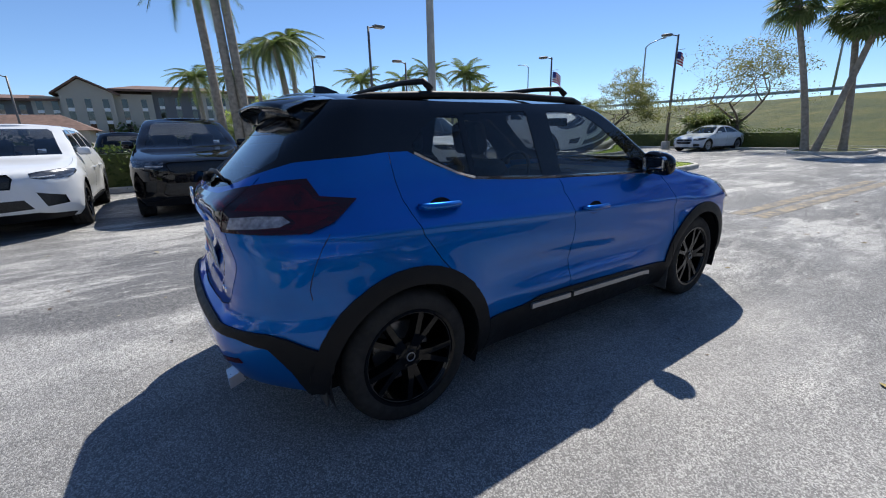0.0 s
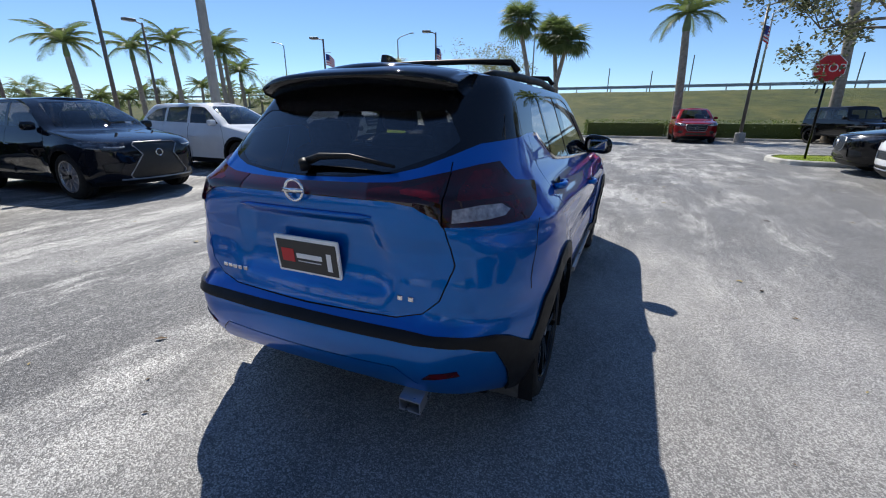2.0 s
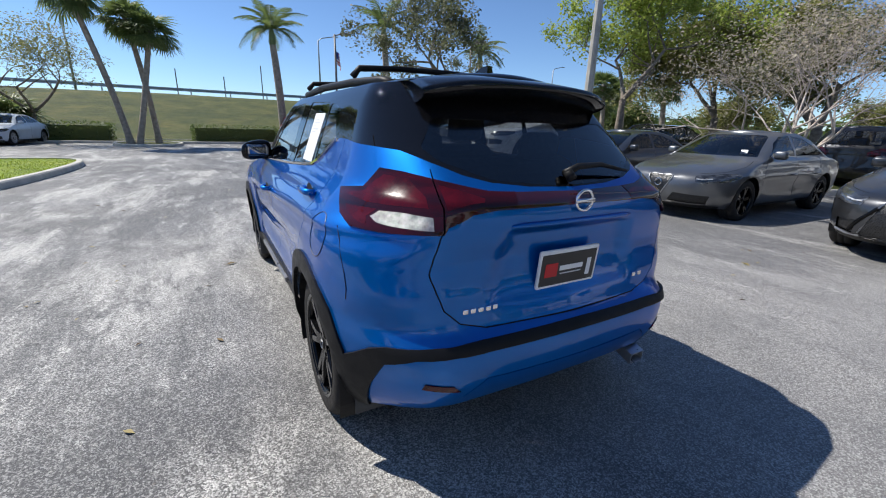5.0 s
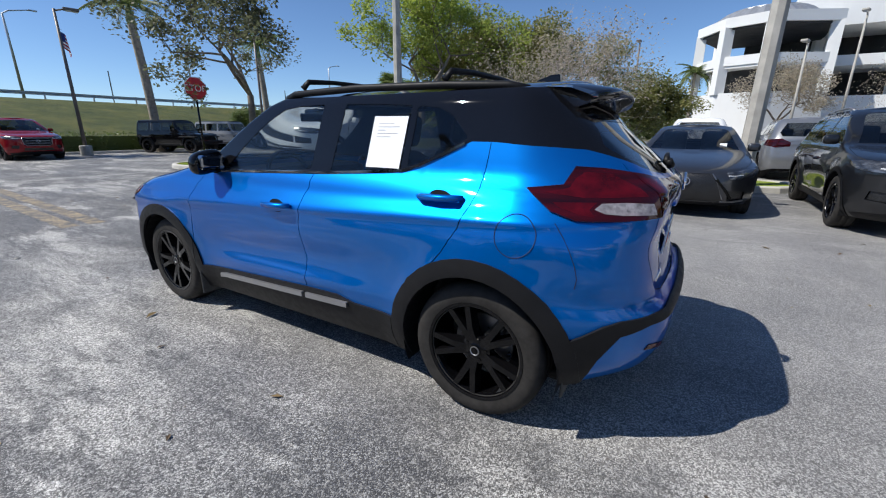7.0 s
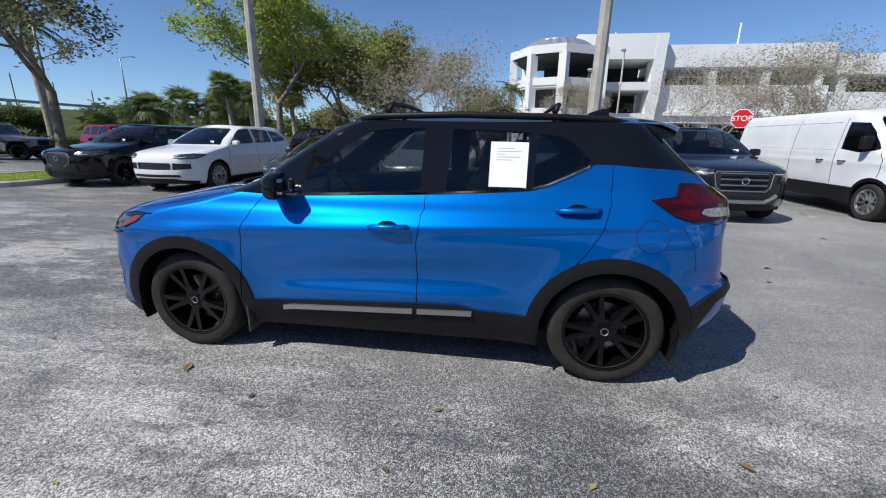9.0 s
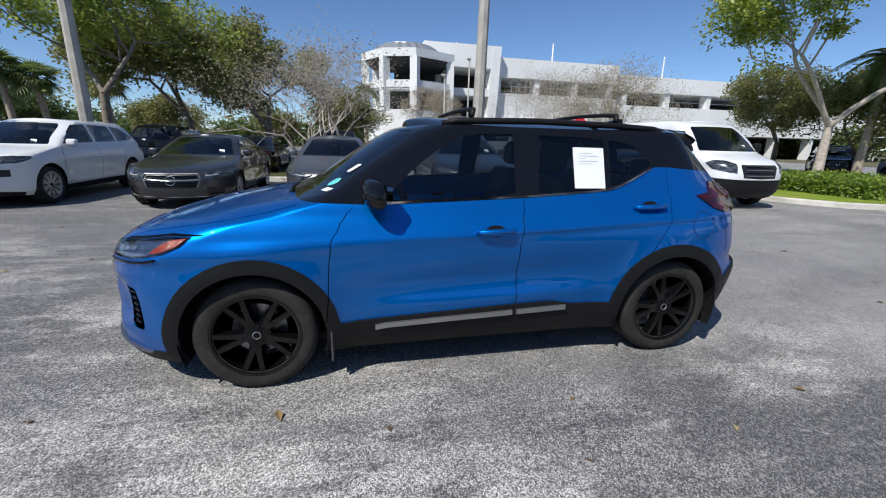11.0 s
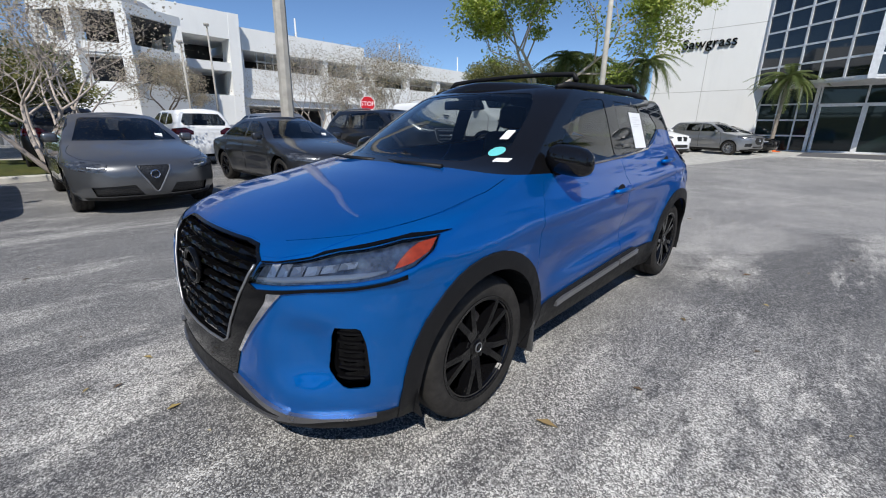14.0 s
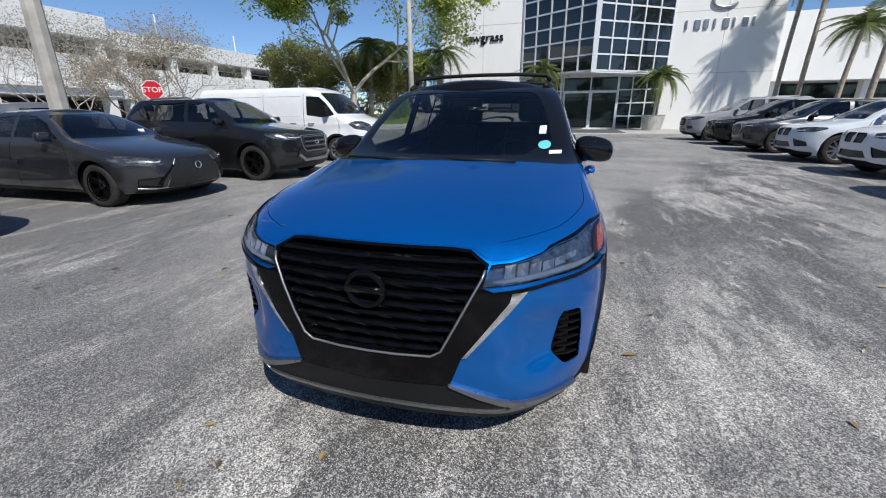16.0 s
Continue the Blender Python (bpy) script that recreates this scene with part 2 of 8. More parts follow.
def asphalt():
    k = Mat("weathered_asphalt")
    stone = k.cells(190)
    rock = k.mix(0.25, k.cells(190, out="Color"), k.noise(110, 4, 0.7))
    worn, patch = k.noise(0.5, 9, 0.68), k.noise(0.12, 5)
    lane = k.noise(0.9, 9, 0.70, co=k.stretch(0.28, 1.25, 1, 8))
    grain = k.noise(300, 3)
    base = k.ramp(rock, (0.30, (0.060, 0.058, 0.059)), (0.50, (0.135, 0.131, 0.128)), (0.62, (0.29, 0.284, 0.275)), (0.74, (0.60, 0.59, 0.56)))
    light = k.ramp(rock, (0.26, (0.10, 0.095, 0.088)), (0.44, (0.25, 0.24, 0.222)), (0.56, (0.52, 0.505, 0.475)), (0.68, (0.80, 0.78, 0.735)))
    tar = k.ramp(rock, (0.32, (0.040, 0.040, 0.043)), (0.58, (0.085, 0.085, 0.088)), (0.72, (0.26, 0.256, 0.25)))
    wear = k.math("ADD", k.ramp(worn, (0.46, 0.0), (0.58, 0.95)), k.ramp(lane, (0.49, 0.0), (0.585, 1.0)))
    wear = k.math("MULTIPLY", wear, k.ramp(patch, (0.35, 0.35), (0.6, 1.0)))
    c = k.mix(wear, base, light)
    c = k.mix(k.ramp(k.noise(0.30, 9, 0.62, co=k.stretch(0.8, 1.3, 1, 30)), (0.50, 0.0), (0.575, 0.9)), c, tar)
    crack = k.cells(0.55, "DISTANCE_TO_EDGE", co=k.stretch(1, 1.6, 1, 12))
    c = k.mix(k.math("MULTIPLY", k.ramp(crack, (0.0, 1.0), (0.02, 0.0)), k.ramp(k.noise(0.8, 4), (0.5, 0.0), (0.6, 0.6))), c, (0.05, 0.05, 0.052))
    flat = k.ramp(rock, (0.30, (0.15, 0.146, 0.144)), (0.55, (0.235, 0.229, 0.224)), (0.72, (0.40, 0.393, 0.38)))
    flat = k.mix(k.ramp(k.noise(0.6, 8, 0.66, co=k.stretch(1.0, 0.4, 1, 20)), (0.42, 0.0), (0.62, 0.65)), flat, k.mix(0.5, light, (0.33, 0.315, 0.30)))
    sep = k.t.nodes.new("ShaderNodeSeparateXYZ")
    k.t.links.new(k.co, sep.inputs[0])
    u = k.math("ADD", k.math("MULTIPLY", sep.outputs[0], 0.10), k.math("MULTIPLY", sep.outputs[1], 0.22))
    far = k.math("ADD", k.math("MULTIPLY", sep.outputs[0], -0.10), k.math("MULTIPLY", k.noise(0.4, 8, 0.66, co=k.stretch(0.5, 1.5, 1)), 1.6))
    c = k.mix(k.ramp(far, (1.05, 0.0), (1.30, 0.92)), c, tar)
    u = k.math("ADD", u, k.math("MULTIPLY", k.noise(0.35, 6), 0.9))
    c = k.mix(k.math("MULTIPLY", k.ramp(u, (0.36, 0.85), (0.62, 0.0)), k.ramp(far, (1.1, 1.0), (1.4, 0.4))), c, flat)
    side = k.math("MULTIPLY", k.math("SUBTRACT", sep.outputs[0], sep.outputs[1]), 0.1)
    side = k.math("ADD", side, k.math("MULTIPLY", k.noise(0.7, 8, 0.7, co=k.stretch(0.4, 1.2, 1, -25)), 0.55))
    c = k.mix(k.ramp(side, (0.50, 0.0), (0.66, 0.85)), c, k.mix(0.35, tar, base))
    dark = k.ramp(k.noise(0.75, 9, 0.68, co=k.stretch(0.38, 1.1, 1, 14)), (0.44, 0.85), (0.53, 0.0))
    c = k.mix(k.math("MULTIPLY", dark, k.ramp(u, (0.5, 0.25), (0.9, 1.0))), c, tar)
    pale = k.ramp(k.noise(1.1, 12, 0.80, co=k.stretch(0.42, 1.4, 1, 18)), (0.51, 0.0), (0.62, 0.75))
    c = k.mix(k.math("MULTIPLY", pale, k.ramp(side, (0.35, 0.25), (0.6, 1.0))), c, light)
    rough = k.ramp(u, (0.45, 0.12), (0.75, 1.0))
    streak = k.ramp(k.noise(0.75, 15, 0.80, co=k.stretch(0.34, 1.25, 1, 6)), (0.515, 0.0), (0.565, 0.85))
    c = k.mix(k.math("MULTIPLY", streak, rough), c, light)
    slick = k.ramp(k.noise(0.42, 14, 0.74, co=k.stretch(0.55, 1.15, 1, -16)), (0.525, 0.0), (0.57, 0.88))
    c = k.mix(k.math("MULTIPLY", slick, k.ramp(u, (0.4, 0.3), (0.7, 1.0))), c, tar)
    crumb = k.noise(26, 7, 0.75)
    c = k.mix(k.math("MULTIPLY", k.ramp(crumb, (0.55, 0.0), (0.66, 0.55)), rough), c, (0.62, 0.60, 0.56))
    c = k.mix(k.math("MULTIPLY", k.ramp(crumb, (0.36, 0.5), (0.45, 0.0)), rough), c, (0.05, 0.05, 0.052))
    c = k.mix(k.ramp(k.noise(9, 5, 0.7), (0.66, 0.0), (0.74, 0.4)), c, (0.16, 0.125, 0.09))
    k.link(c, "Base Color")
    k.link(k.ramp(worn, (0.3, 0.54), (0.7, 0.78)), "Roughness")
    h = k.math("ADD", k.math("MULTIPLY", stone, -1.0), k.math("MULTIPLY", grain, 0.4))
    k.bump(h, 0.5, 0.005)
    return k.m


def grass_mat(name, a, b, c):
    k = Mat(name)
    n1, n2 = k.noise(0.35, 9, 0.72), k.noise(25, 4)
    col = k.ramp(n1, (0.34, a), (0.5, b), (0.66, c))
    col = k.mix(k.ramp(k.noise(2.2, 6, 0.7, co=k.stretch(1, 0.35, 1)), (0.52, 0.0), (0.66, 0.7)), col, tuple(v * 0.6 for v in a))
    col = k.mix(k.ramp(n2, (0.35, 0.0), (0.7, 0.6)), col, tuple(v * 0.55 for v in b))
    k.link(col, "Base Color").set(Roughness=0.9).bump(n2, 0.8, 0.06)
    return k.m


M["asphalt"] = asphalt()
M["bank_grass"] = grass_mat("bank_grass", (0.026, 0.045, 0.004), (0.066, 0.080, 0.008), (0.14, 0.125, 0.022))
M["lawn"] = grass_mat("lawn", (0.14, 0.23, 0.012), (0.24, 0.32, 0.02), (0.36, 0.38, 0.05))
M["ground"] = grass_mat("far_ground", (0.09, 0.10, 0.04), (0.14, 0.13, 0.07), (0.2, 0.18, 0.11))


def road_paint(name, col):
    k = Mat(name)
    w = k.math("MULTIPLY", k.noise(5, 6, 0.7), k.noise(45, 4, 0.7))
    k.link(k.mix(k.ramp(w, (0.2, 0.0), (0.34, 1.0)), (0.11, 0.108, 0.105), col), "Base Color").set(Roughness=0.75)
    return k.m


M["white_line"] = road_paint("worn_white_line", (0.62, 0.61, 0.58))
M["yellow_line"] = road_paint("worn_yellow_line", (0.40, 0.31, 0.185))


# ---- mesh helpers ----
def mesh_of(name, verts, faces, smooth=False):
    me = bpy.data.meshes.new(name)
    me.from_pydata(verts, [], faces)
    if smooth:
        me.polygons.foreach_set("use_smooth", [True] * len(faces))
    me.update()
    return me


def raw(name, verts, faces, mat, parent=None, label="", smooth=False, m=None):
    ob = new(name, mesh_of(name, verts, faces, smooth))
    ob.data.materials.append(mat)
    if parent:
        ob.parent = parent
    if m is not None:
        ob.matrix_basis = m
    if label:
        ob["label"] = label
    return ob


def part(name, bm, mat, parent=None, label="", smooth=False, m=None):
    me = bpy.data.meshes.new(name)
    if smooth:
        for f in bm.faces:
            f.smooth = True
    bm.to_mesh(me)
    bm.free()
    me.materials.append(mat)
    ob = new(name, me)
    if parent:
        ob.parent = parent
    if m is not None:
        ob.matrix_basis = m
    if label:
        ob["label"] = label
    return ob


def thing(name, m, label, category, group="", kind=""):
    ob = new(name)
    ob.matrix_basis = m
    return tagged(ob, label, category, group, kind)


def box_bm(x0, x1, y0, y1, z0, z1, bevel=0.0, bm=None, seg=2):
    bm = bm or bmesh.new()
    r = bmesh.ops.create_cube(bm, size=1.0)
    vs = r["verts"]
    for v in vs:
        v.co = Vector(((x0 + x1) / 2 + v.co.x * (x1 - x0), (y0 + y1) / 2 + v.co.y * (y1 - y0), (z0 + z1) / 2 + v.co.z * (z1 - z0)))
    if bevel:
        es = list({e for v in vs for e in v.link_edges})
        bmesh.ops.bevel(bm, geom=es, offset=bevel, segments=seg, affect="EDGES", profile=0.5)
    return bm


def tube(points, radii, n=8, closed_ends=True):
    """A round tube along points with a radius at each; verts and faces."""
    pts = [Vector(p) for p in points]
    if isinstance(radii, (int, float)):
        radii = [radii] * len(pts)
    vs, fs = [], []
    ref = Vector((0.31, 0.95, 0.07))
    for i, p in enumerate(pts):
        d = (pts[min(i + 1, len(pts) - 1)] - pts[max(i - 1, 0)]).normalized()
        a = d.cross(ref)
        if a.length < 0.05:
            a = d.cross(Vector((1, 0, 0)))
        a.normalize()
        b = d.cross(a)
        for k in range(n):
            th = 2 * math.pi * k / n
            vs.append(p + (a * math.cos(th) + b * math.sin(th)) * radii[i])
    for i in range(len(pts) - 1):
        for k in range(n):
            k2 = (k + 1) % n
            fs.append((i * n + k, i * n + k2, (i + 1) * n + k2, (i + 1) * n + k))
    if closed_ends:
        fs.append(tuple(range(n - 1, -1, -1)))
        fs.append(tuple(range((len(pts) - 1) * n, len(pts) * n)))
    return vs, fs


def merge(*packs):
    vs, fs = [], []
    for v, f in packs:
        o = len(vs)
        vs.extend(v)
        fs.extend(tuple(i + o for i in q) for q in f)
    return vs, fs


def lathe(profile, n=32, axis="y"):
    """A ring of revolution round the y (or z) axis; profile: (radius, along) pairs, open."""
    vs, fs = [], []
    for r, a in profile:
        for k in range(n):
            th = 2 * math.pi * k / n
            vs.append((r * math.cos(th), a, r * math.sin(th)) if axis == "y" else (r * math.cos(th), r * math.sin(th), a))
    for i in range(len(profile) - 1):
        for k in range(n):
            k2 = (k + 1) % n
            q = (i * n + k, i * n + k2, (i + 1) * n + k2, (i + 1) * n + k)
            fs.append(q if axis == "z" else q[::-1])
    return vs, fs


def prism(poly, y0, y1):
    """A polygon in (x, z) drawn out along y."""
    n = len(poly)
    vs = [(x, y0, z) for x, z in poly] + [(x, y1, z) for x, z in poly]
    fs = [tuple(range(n)), tuple(range(2 * n - 1, n - 1, -1))]
    fs += [(i, i + n, (i + 1) % n + n, (i + 1) % n) for i in range(n)]
    return vs, fs


def written(text, size, depth, mat, parent, m, name="lettering"):
    cu = bpy.data.curves.new(name, "FONT")
    cu.body, cu.size, cu.extrude, cu.align_x, cu.align_y = text, size, depth, "CENTER", "CENTER"
    cu.materials.append(mat)
    ob = new(name, cu)
    ob.parent = parent
    ob.matrix_basis = m
    return ob


# ---- car shells: horizontal slices that are rounded rectangles ----
from mathutils.geometry import delaunay_2d_cdt


def inside(px, pz, poly):
    """Which of the points lie in the polygon."""
    res = np.zeros(len(px), bool)
    x, z = np.array([p[0] for p in poly]), np.array([p[1] for p in poly])
    j = len(poly) - 1
    for i in range(len(poly)):
        cond = (z[i] > pz) != (z[j] > pz)
        dz = z[j] - z[i] if z[j] != z[i] else 1e-12
        res ^= cond & (px < (x[j] - x[i]) * (pz - z[i]) / dz + x[i])
        j = i
    return res


def smooth_table(t, n=160):
    """The rows of a table drawn out into a smooth curve that never overshoots."""
    z = t[:, 0]
    out = np.zeros((n, t.shape[1]))
    out[:, 0] = zz = np.linspace(z[0], z[-1], n)
    h = np.diff(z)
    k = np.clip(np.searchsorted(z, zz, "right") - 1, 0, len(h) - 1)
    u = (zz - z[k]) / h[k]
    for c in range(1, t.shape[1]):
        d = np.diff(t[:, c]) / h
        m = np.zeros(len(z))
        m[0], m[-1] = d[0], d[-1]
        same = d[:-1] * d[1:] > 0
        w1, w2 = 2 * h[1:] + h[:-1], h[1:] + 2 * h[:-1]
        with np.errstate(divide="ignore", invalid="ignore"):
            hm = (w1 + w2) / (w1 / d[:-1] + w2 / d[1:])
        m[1:-1] = np.where(same, hm, 0.0)
        a, b = t[k, c], t[k + 1, c]
        out[:, c] = (2 * u ** 3 - 3 * u ** 2 + 1) * a + (u ** 3 - 2 * u ** 2 + u) * h[k] * m[k] + (3 * u ** 2 - 2 * u ** 3) * b + (u ** 3 - u ** 2) * h[k] * m[k + 1]
    return out


class Shell:
    """table: rows of z, xf, xr, w, axf, ayf, axr, ayr, bf, br: the front and rear ends, half width, corner sizes and bows at that height.
    tall: (z0, z1, factor), a band of heights that is given more room in the flat plan of the shell, for a flat bonnet.
    swell: extra half width as a function of x and z."""

    def __init__(self, table, tall=(0, 0, 1), swell=None, dent=None, bowl=None):
        self.t = smooth_table(np.array(table, float))
        self.tall, self.swell, self.dent, self.bowl = tall, swell, dent, bowl
        self.len = np.array([0, 0.5, 0.9, 3.6, 4.0, 4.5])

    def row(self, z):
        t = self.t
        return [np.interp(z, t[:, 0], t[:, i]) for i in range(1, 10)]

    def v(self, z):
        a, b, f = self.tall
        z = np.asarray(z, float)
        return z + (f - 1) * (np.clip(z, a, b) - a)

    def zv(self, v):
        a, b, f = self.tall
        zz = np.linspace(self.t[0, 0] - 0.1, self.t[-1, 0] + 0.1, 800)
        return np.interp(v, self.v(zz), zz)

    def point(self, S, z):
        """S: metres round the flat plan (0 at the front's middle); arrays."""
        S, z = np.asarray(S, float), np.asarray(z, float)
        s = np.interp(S, self.len, [0, 1, 2, 3, 4, 5])
        xf, xr, w, axf, ayf, axr, ayr, bf, br = self.row(z)
        a, b = (np.clip(s - 1, 0, 1)) * np.pi / 2, (np.clip(s - 3, 0, 1)) * np.pi / 2
        x = np.where(s < 1, xf, np.where(s < 2, xf - axf + axf * np.cos(a), np.where(s < 3, xf - axf + (s - 2) * (xr + axr - xf + axf), np.where(s < 4, xr + axr - axr * np.sin(b), xr))))
        y = np.where(s < 1, s * (w - ayf), np.where(s < 2, w - ayf + ayf * np.sin(a), np.where(s < 3, w, np.where(s < 4, w - ayr + ayr * np.cos(b), (5 - s) * (w - ayr)))))
        mid = (xf + xr) / 2
        u, q = np.clip((x - mid) / (xf - mid), 0, 1), np.clip((x - mid) / (xr - mid), 0, 1)
        x = x - bf * (y / w) ** 2 * u ** 3 + br * (y / w) ** 2 * q ** 3
        if self.dent:
            x = x + self.dent(y, z) * q ** 6
        if self.bowl:
            x = x - self.bowl(y, z) * u ** 2
        if self.swell:
            side = np.clip((y / w - 0.6) / 0.3, 0, 1)
            y = y + self.swell(x, z) * side
        return x, y, z

    def at_x(self, x, z):
        """The place in the flat plan of the side's point (x, z)."""
        S = np.linspace(0.5, 4.0, 400)
        X, _, _ = self.point(S, np.full(400, z))
        return float(np.interp(-x, -X, S)), float(self.v(z))

    def at_y(self, y, z, rear=False):
        S = np.linspace(3.3, 4.5, 300) if rear else np.linspace(0, 1.4, 300)
        _, Y, _ = self.point(S, np.full(300, z))
        return (float(np.interp(-y, -Y, S)) if rear else float(np.interp(y, Y, S))), float(self.v(z))

    def flat(self, pts):
        """Points as ('s', x, z) on the side, ('f', y, z) on the front, ('r', y, z) on the rear, to the flat plan."""
        out, full = [], []
        for i, p in enumerate(pts):
            full.append(p)
            if i + 1 < len(pts) and pts[i + 1][0] == p[0]:
                q = pts[i + 1]
                n = int(math.hypot(q[1] - p[1], q[2] - p[2]) / 0.05)
                full += [(p[0], p[1] + (q[1] - p[1]) * j / (n + 1), p[2] + (q[2] - p[2]) * j / (n + 1)) for j in range(1, n + 1)]
        for k, a, z in full:
            out.append(self.at_x(a, z) if k == "s" else self.at_y(a, z, k == "r"))
        return out

    def spot(self, k, a, z):
        S, v = self.flat([(k, a, z)])[0]
        x, y, zz = self.point(np.array([S]), np.array([z]))
        return Vector((x[0], y[0], zz[0]))


def dense(poly, h, closed=True):
    out = []
    n = len(poly)
    for i in range(n if closed else n - 1):
        a, b = np.array(poly[i]), np.array(poly[(i + 1) % n])
        k = max(1, int(math.ceil(np.linalg.norm(b - a) / h)))
        out += [tuple(a + (b - a) * j / k) for j in range(k)]
    if not closed:
        out.append(tuple(poly[-1]))
    return out


def smooth_line(poly, closed=True, times=2):
    """Rounds the corners of a polygon (Chaikin)."""
    for _ in range(times):
        out = []
        n = len(poly)
        for i in range(n if closed else n - 1):
            a, b = np.array(poly[i]), np.array(poly[(i + 1) % n])
            out += [tuple(a * 0.75 + b * 0.25), tuple(a * 0.25 + b * 0.75)]
        poly = out if closed else [poly[0]] + out + [poly[-1]]
    return poly


def cut_shell(shell, outline, regions, seams, h, seam=0.0045, apart=False):
    """The shell inside outline (flat plan), split into the regions (name, polygon), the first that holds a place winning, 'body' the rest,
    and narrow 'seam' strips along the polylines. Gives name: (verts N x 3, triangles) of the half with y > 0."""
    pts, edges = [], []

    def chain(line, closed):
        o = len(pts)
        pts.extend(line)
        n = len(line)
        edges.extend((o + i, o + (i + 1) % n) for i in range(n if closed else n - 1))

    chain(dense(outline, h), True)
    for _, poly in regions:
        chain(dense(poly, h), True)
    lines = []
    for line in seams:
        line = np.array(dense(line, h, False))
        d = np.gradient(line, axis=0)
        d /= np.linalg.norm(d, axis=1)[:, None] + 1e-9
        n = np.stack([-d[:, 1], d[:, 0]], 1) * seam / 2
        chain([tuple(p) for p in line + n], False)
        chain([tuple(p) for p in line - n], False)
        lines.append(line)
    fixed = np.array(pts)
    lo, hi = fixed.min(0), fixed.max(0)
    g = np.stack(np.meshgrid(np.arange(lo[0] + h / 2, hi[0], h), np.arange(lo[1] + h / 2, hi[1], h)), -1).reshape(-1, 2)
    near = np.array([((fixed - p) ** 2).sum(1).min() for p in g])
    g = g[near > (0.45 * h) ** 2]
    allp = [Vector(p) for p in pts] + [Vector(p) for p in g]
    vs, _, fs, *_ = delaunay_2d_cdt(allp, edges, [], 0, 1e-5, False)
    V = np.array([tuple(v) for v in vs])
    F = np.array([f for f in fs if len(f) == 3])
    C = V[F].mean(1)
    kind = np.full(len(F), -1)
    ok = inside(C[:, 0], C[:, 1], outline)
    names = [n for n, _ in regions] + ["body"] + (["seam_%d" % i for i in range(len(seams))] if apart else ["seam"])
    kind[ok] = len(regions)
    for i in range(len(regions) - 1, -1, -1):
        kind[ok & inside(C[:, 0], C[:, 1], regions[i][1])] = i
    for which, line in enumerate(lines):
        a, b = line[:-1], line[1:]
        ab = b - a
        box = ok & (C[:, 0] > line[:, 0].min() - 0.02) & (C[:, 0] < line[:, 0].max() + 0.02)
        for i in np.nonzero(box)[0]:
            if names[kind[i]].startswith("hole"):
                continue
            t = np.clip(((C[i] - a) * ab).sum(1) / ((ab ** 2).sum(1) + 1e-12), 0, 1)
            if np.sqrt((((a + ab * t[:, None]) - C[i]) ** 2).sum(1).min()) < seam / 2:
                kind[i] = len(regions) + 1 + (which if apart else 0)
    x, y, z = shell.point(V[:, 0], shell.zv(V[:, 1]))
    P = np.stack([x, y, z], 1)
    N = normals_of(P, outwards(P, F[kind >= 0]))
    N[np.abs(P[:, 1]) < 0.002, 1] = 0
    N /= np.linalg.norm(N, axis=1)[:, None] + 1e-9
    out = {}
    for i, n in enumerate(names):
        f = F[kind == i]
        if not len(f) or n.startswith("hole"):
            continue
        used, inv = np.unique(f, return_inverse=True)
        if n in out:
            pv, pf, pn = out[n]
            out[n] = (np.concatenate([pv, P[used]]), np.concatenate([pf, inv.reshape(-1, 3) + len(pv)]), np.concatenate([pn, N[used]]))
        else:
            out[n] = (P[used], inv.reshape(-1, 3), N[used])
    return out


def normals_of(V, F):
    n = np.zeros_like(V)
    fn = np.cross(V[F[:, 1]] - V[F[:, 0]], V[F[:, 2]] - V[F[:, 0]])
    for i in range(3):
        np.add.at(n, F[:, i], fn)
    return n / (np.linalg.norm(n, axis=1)[:, None] + 1e-12)


def outwards(V, F):
    """Turns the triangles so that they face away from the car's middle."""
    fn = np.cross(V[F[:, 1]] - V[F[:, 0]], V[F[:, 2]] - V[F[:, 0]])
    c = V[F].mean(1) - np.array([0, 0, 0.55])
    c[:, 0] *= 0.35
    bad = (fn * c).sum(1) < 0
    F = F.copy()
    F[bad] = F[bad][:, ::-1]
    return F


def panel(name, pack, mat, parent, sides=(1, -1), push=0.0, label="", thick=0.0, joined=True):
    """Part(s) from a cut region: both halves in one mesh, or one mesh a side. thick: the depth of its turned-in edge."""
    V, F, N = pack
    F = outwards(V, F)
    V = V + N * push
    if thick:
        count = {}
        for f in F:
            for a, b in ((f[0], f[1]), (f[1], f[2]), (f[2], f[0])):
                count[(a, b)] = count.get((a, b), 0) + 1
        rim = [(a, b) for a, b in count if (b, a) not in count and not (abs(V[a, 1]) < 0.002 and abs(V[b, 1]) < 0.002)]
        xv, xf, xn = [], [], []
        for a, b in rim:
            e = V[b] - V[a]
            n = np.cross(e, N[a])
            n = n / (np.linalg.norm(n) + 1e-9)
            o = len(V) + len(xv)
            xv += [V[a], V[b], V[b] - N[b] * thick, V[a] - N[a] * thick]
            xn += [n] * 4
            xf += [(o, o + 3, o + 2), (o, o + 2, o + 1)]
        if rim:
            V, N, F = np.concatenate([V, xv]), np.concatenate([N, xn]), np.concatenate([F, xf])
    obs, halves = [], []
    for s in sides:
        k = np.array([1, s, 1])
        halves.append((V * k, F if s > 0 else F[:, ::-1], N * k))
    if joined and len(halves) == 2:
        (a, b, c), (d, e, g) = halves
        halves = [(np.concatenate([a, d]), np.concatenate([b, e + len(a)]), np.concatenate([c, g]))]
    for vs, fs, ns in halves:
        ob = raw(name, vs.tolist(), fs.tolist(), mat, parent, label, smooth=True)
        ob.data.normals_split_custom_set_from_vertices(ns.tolist())
        obs.append(ob)
    return obs


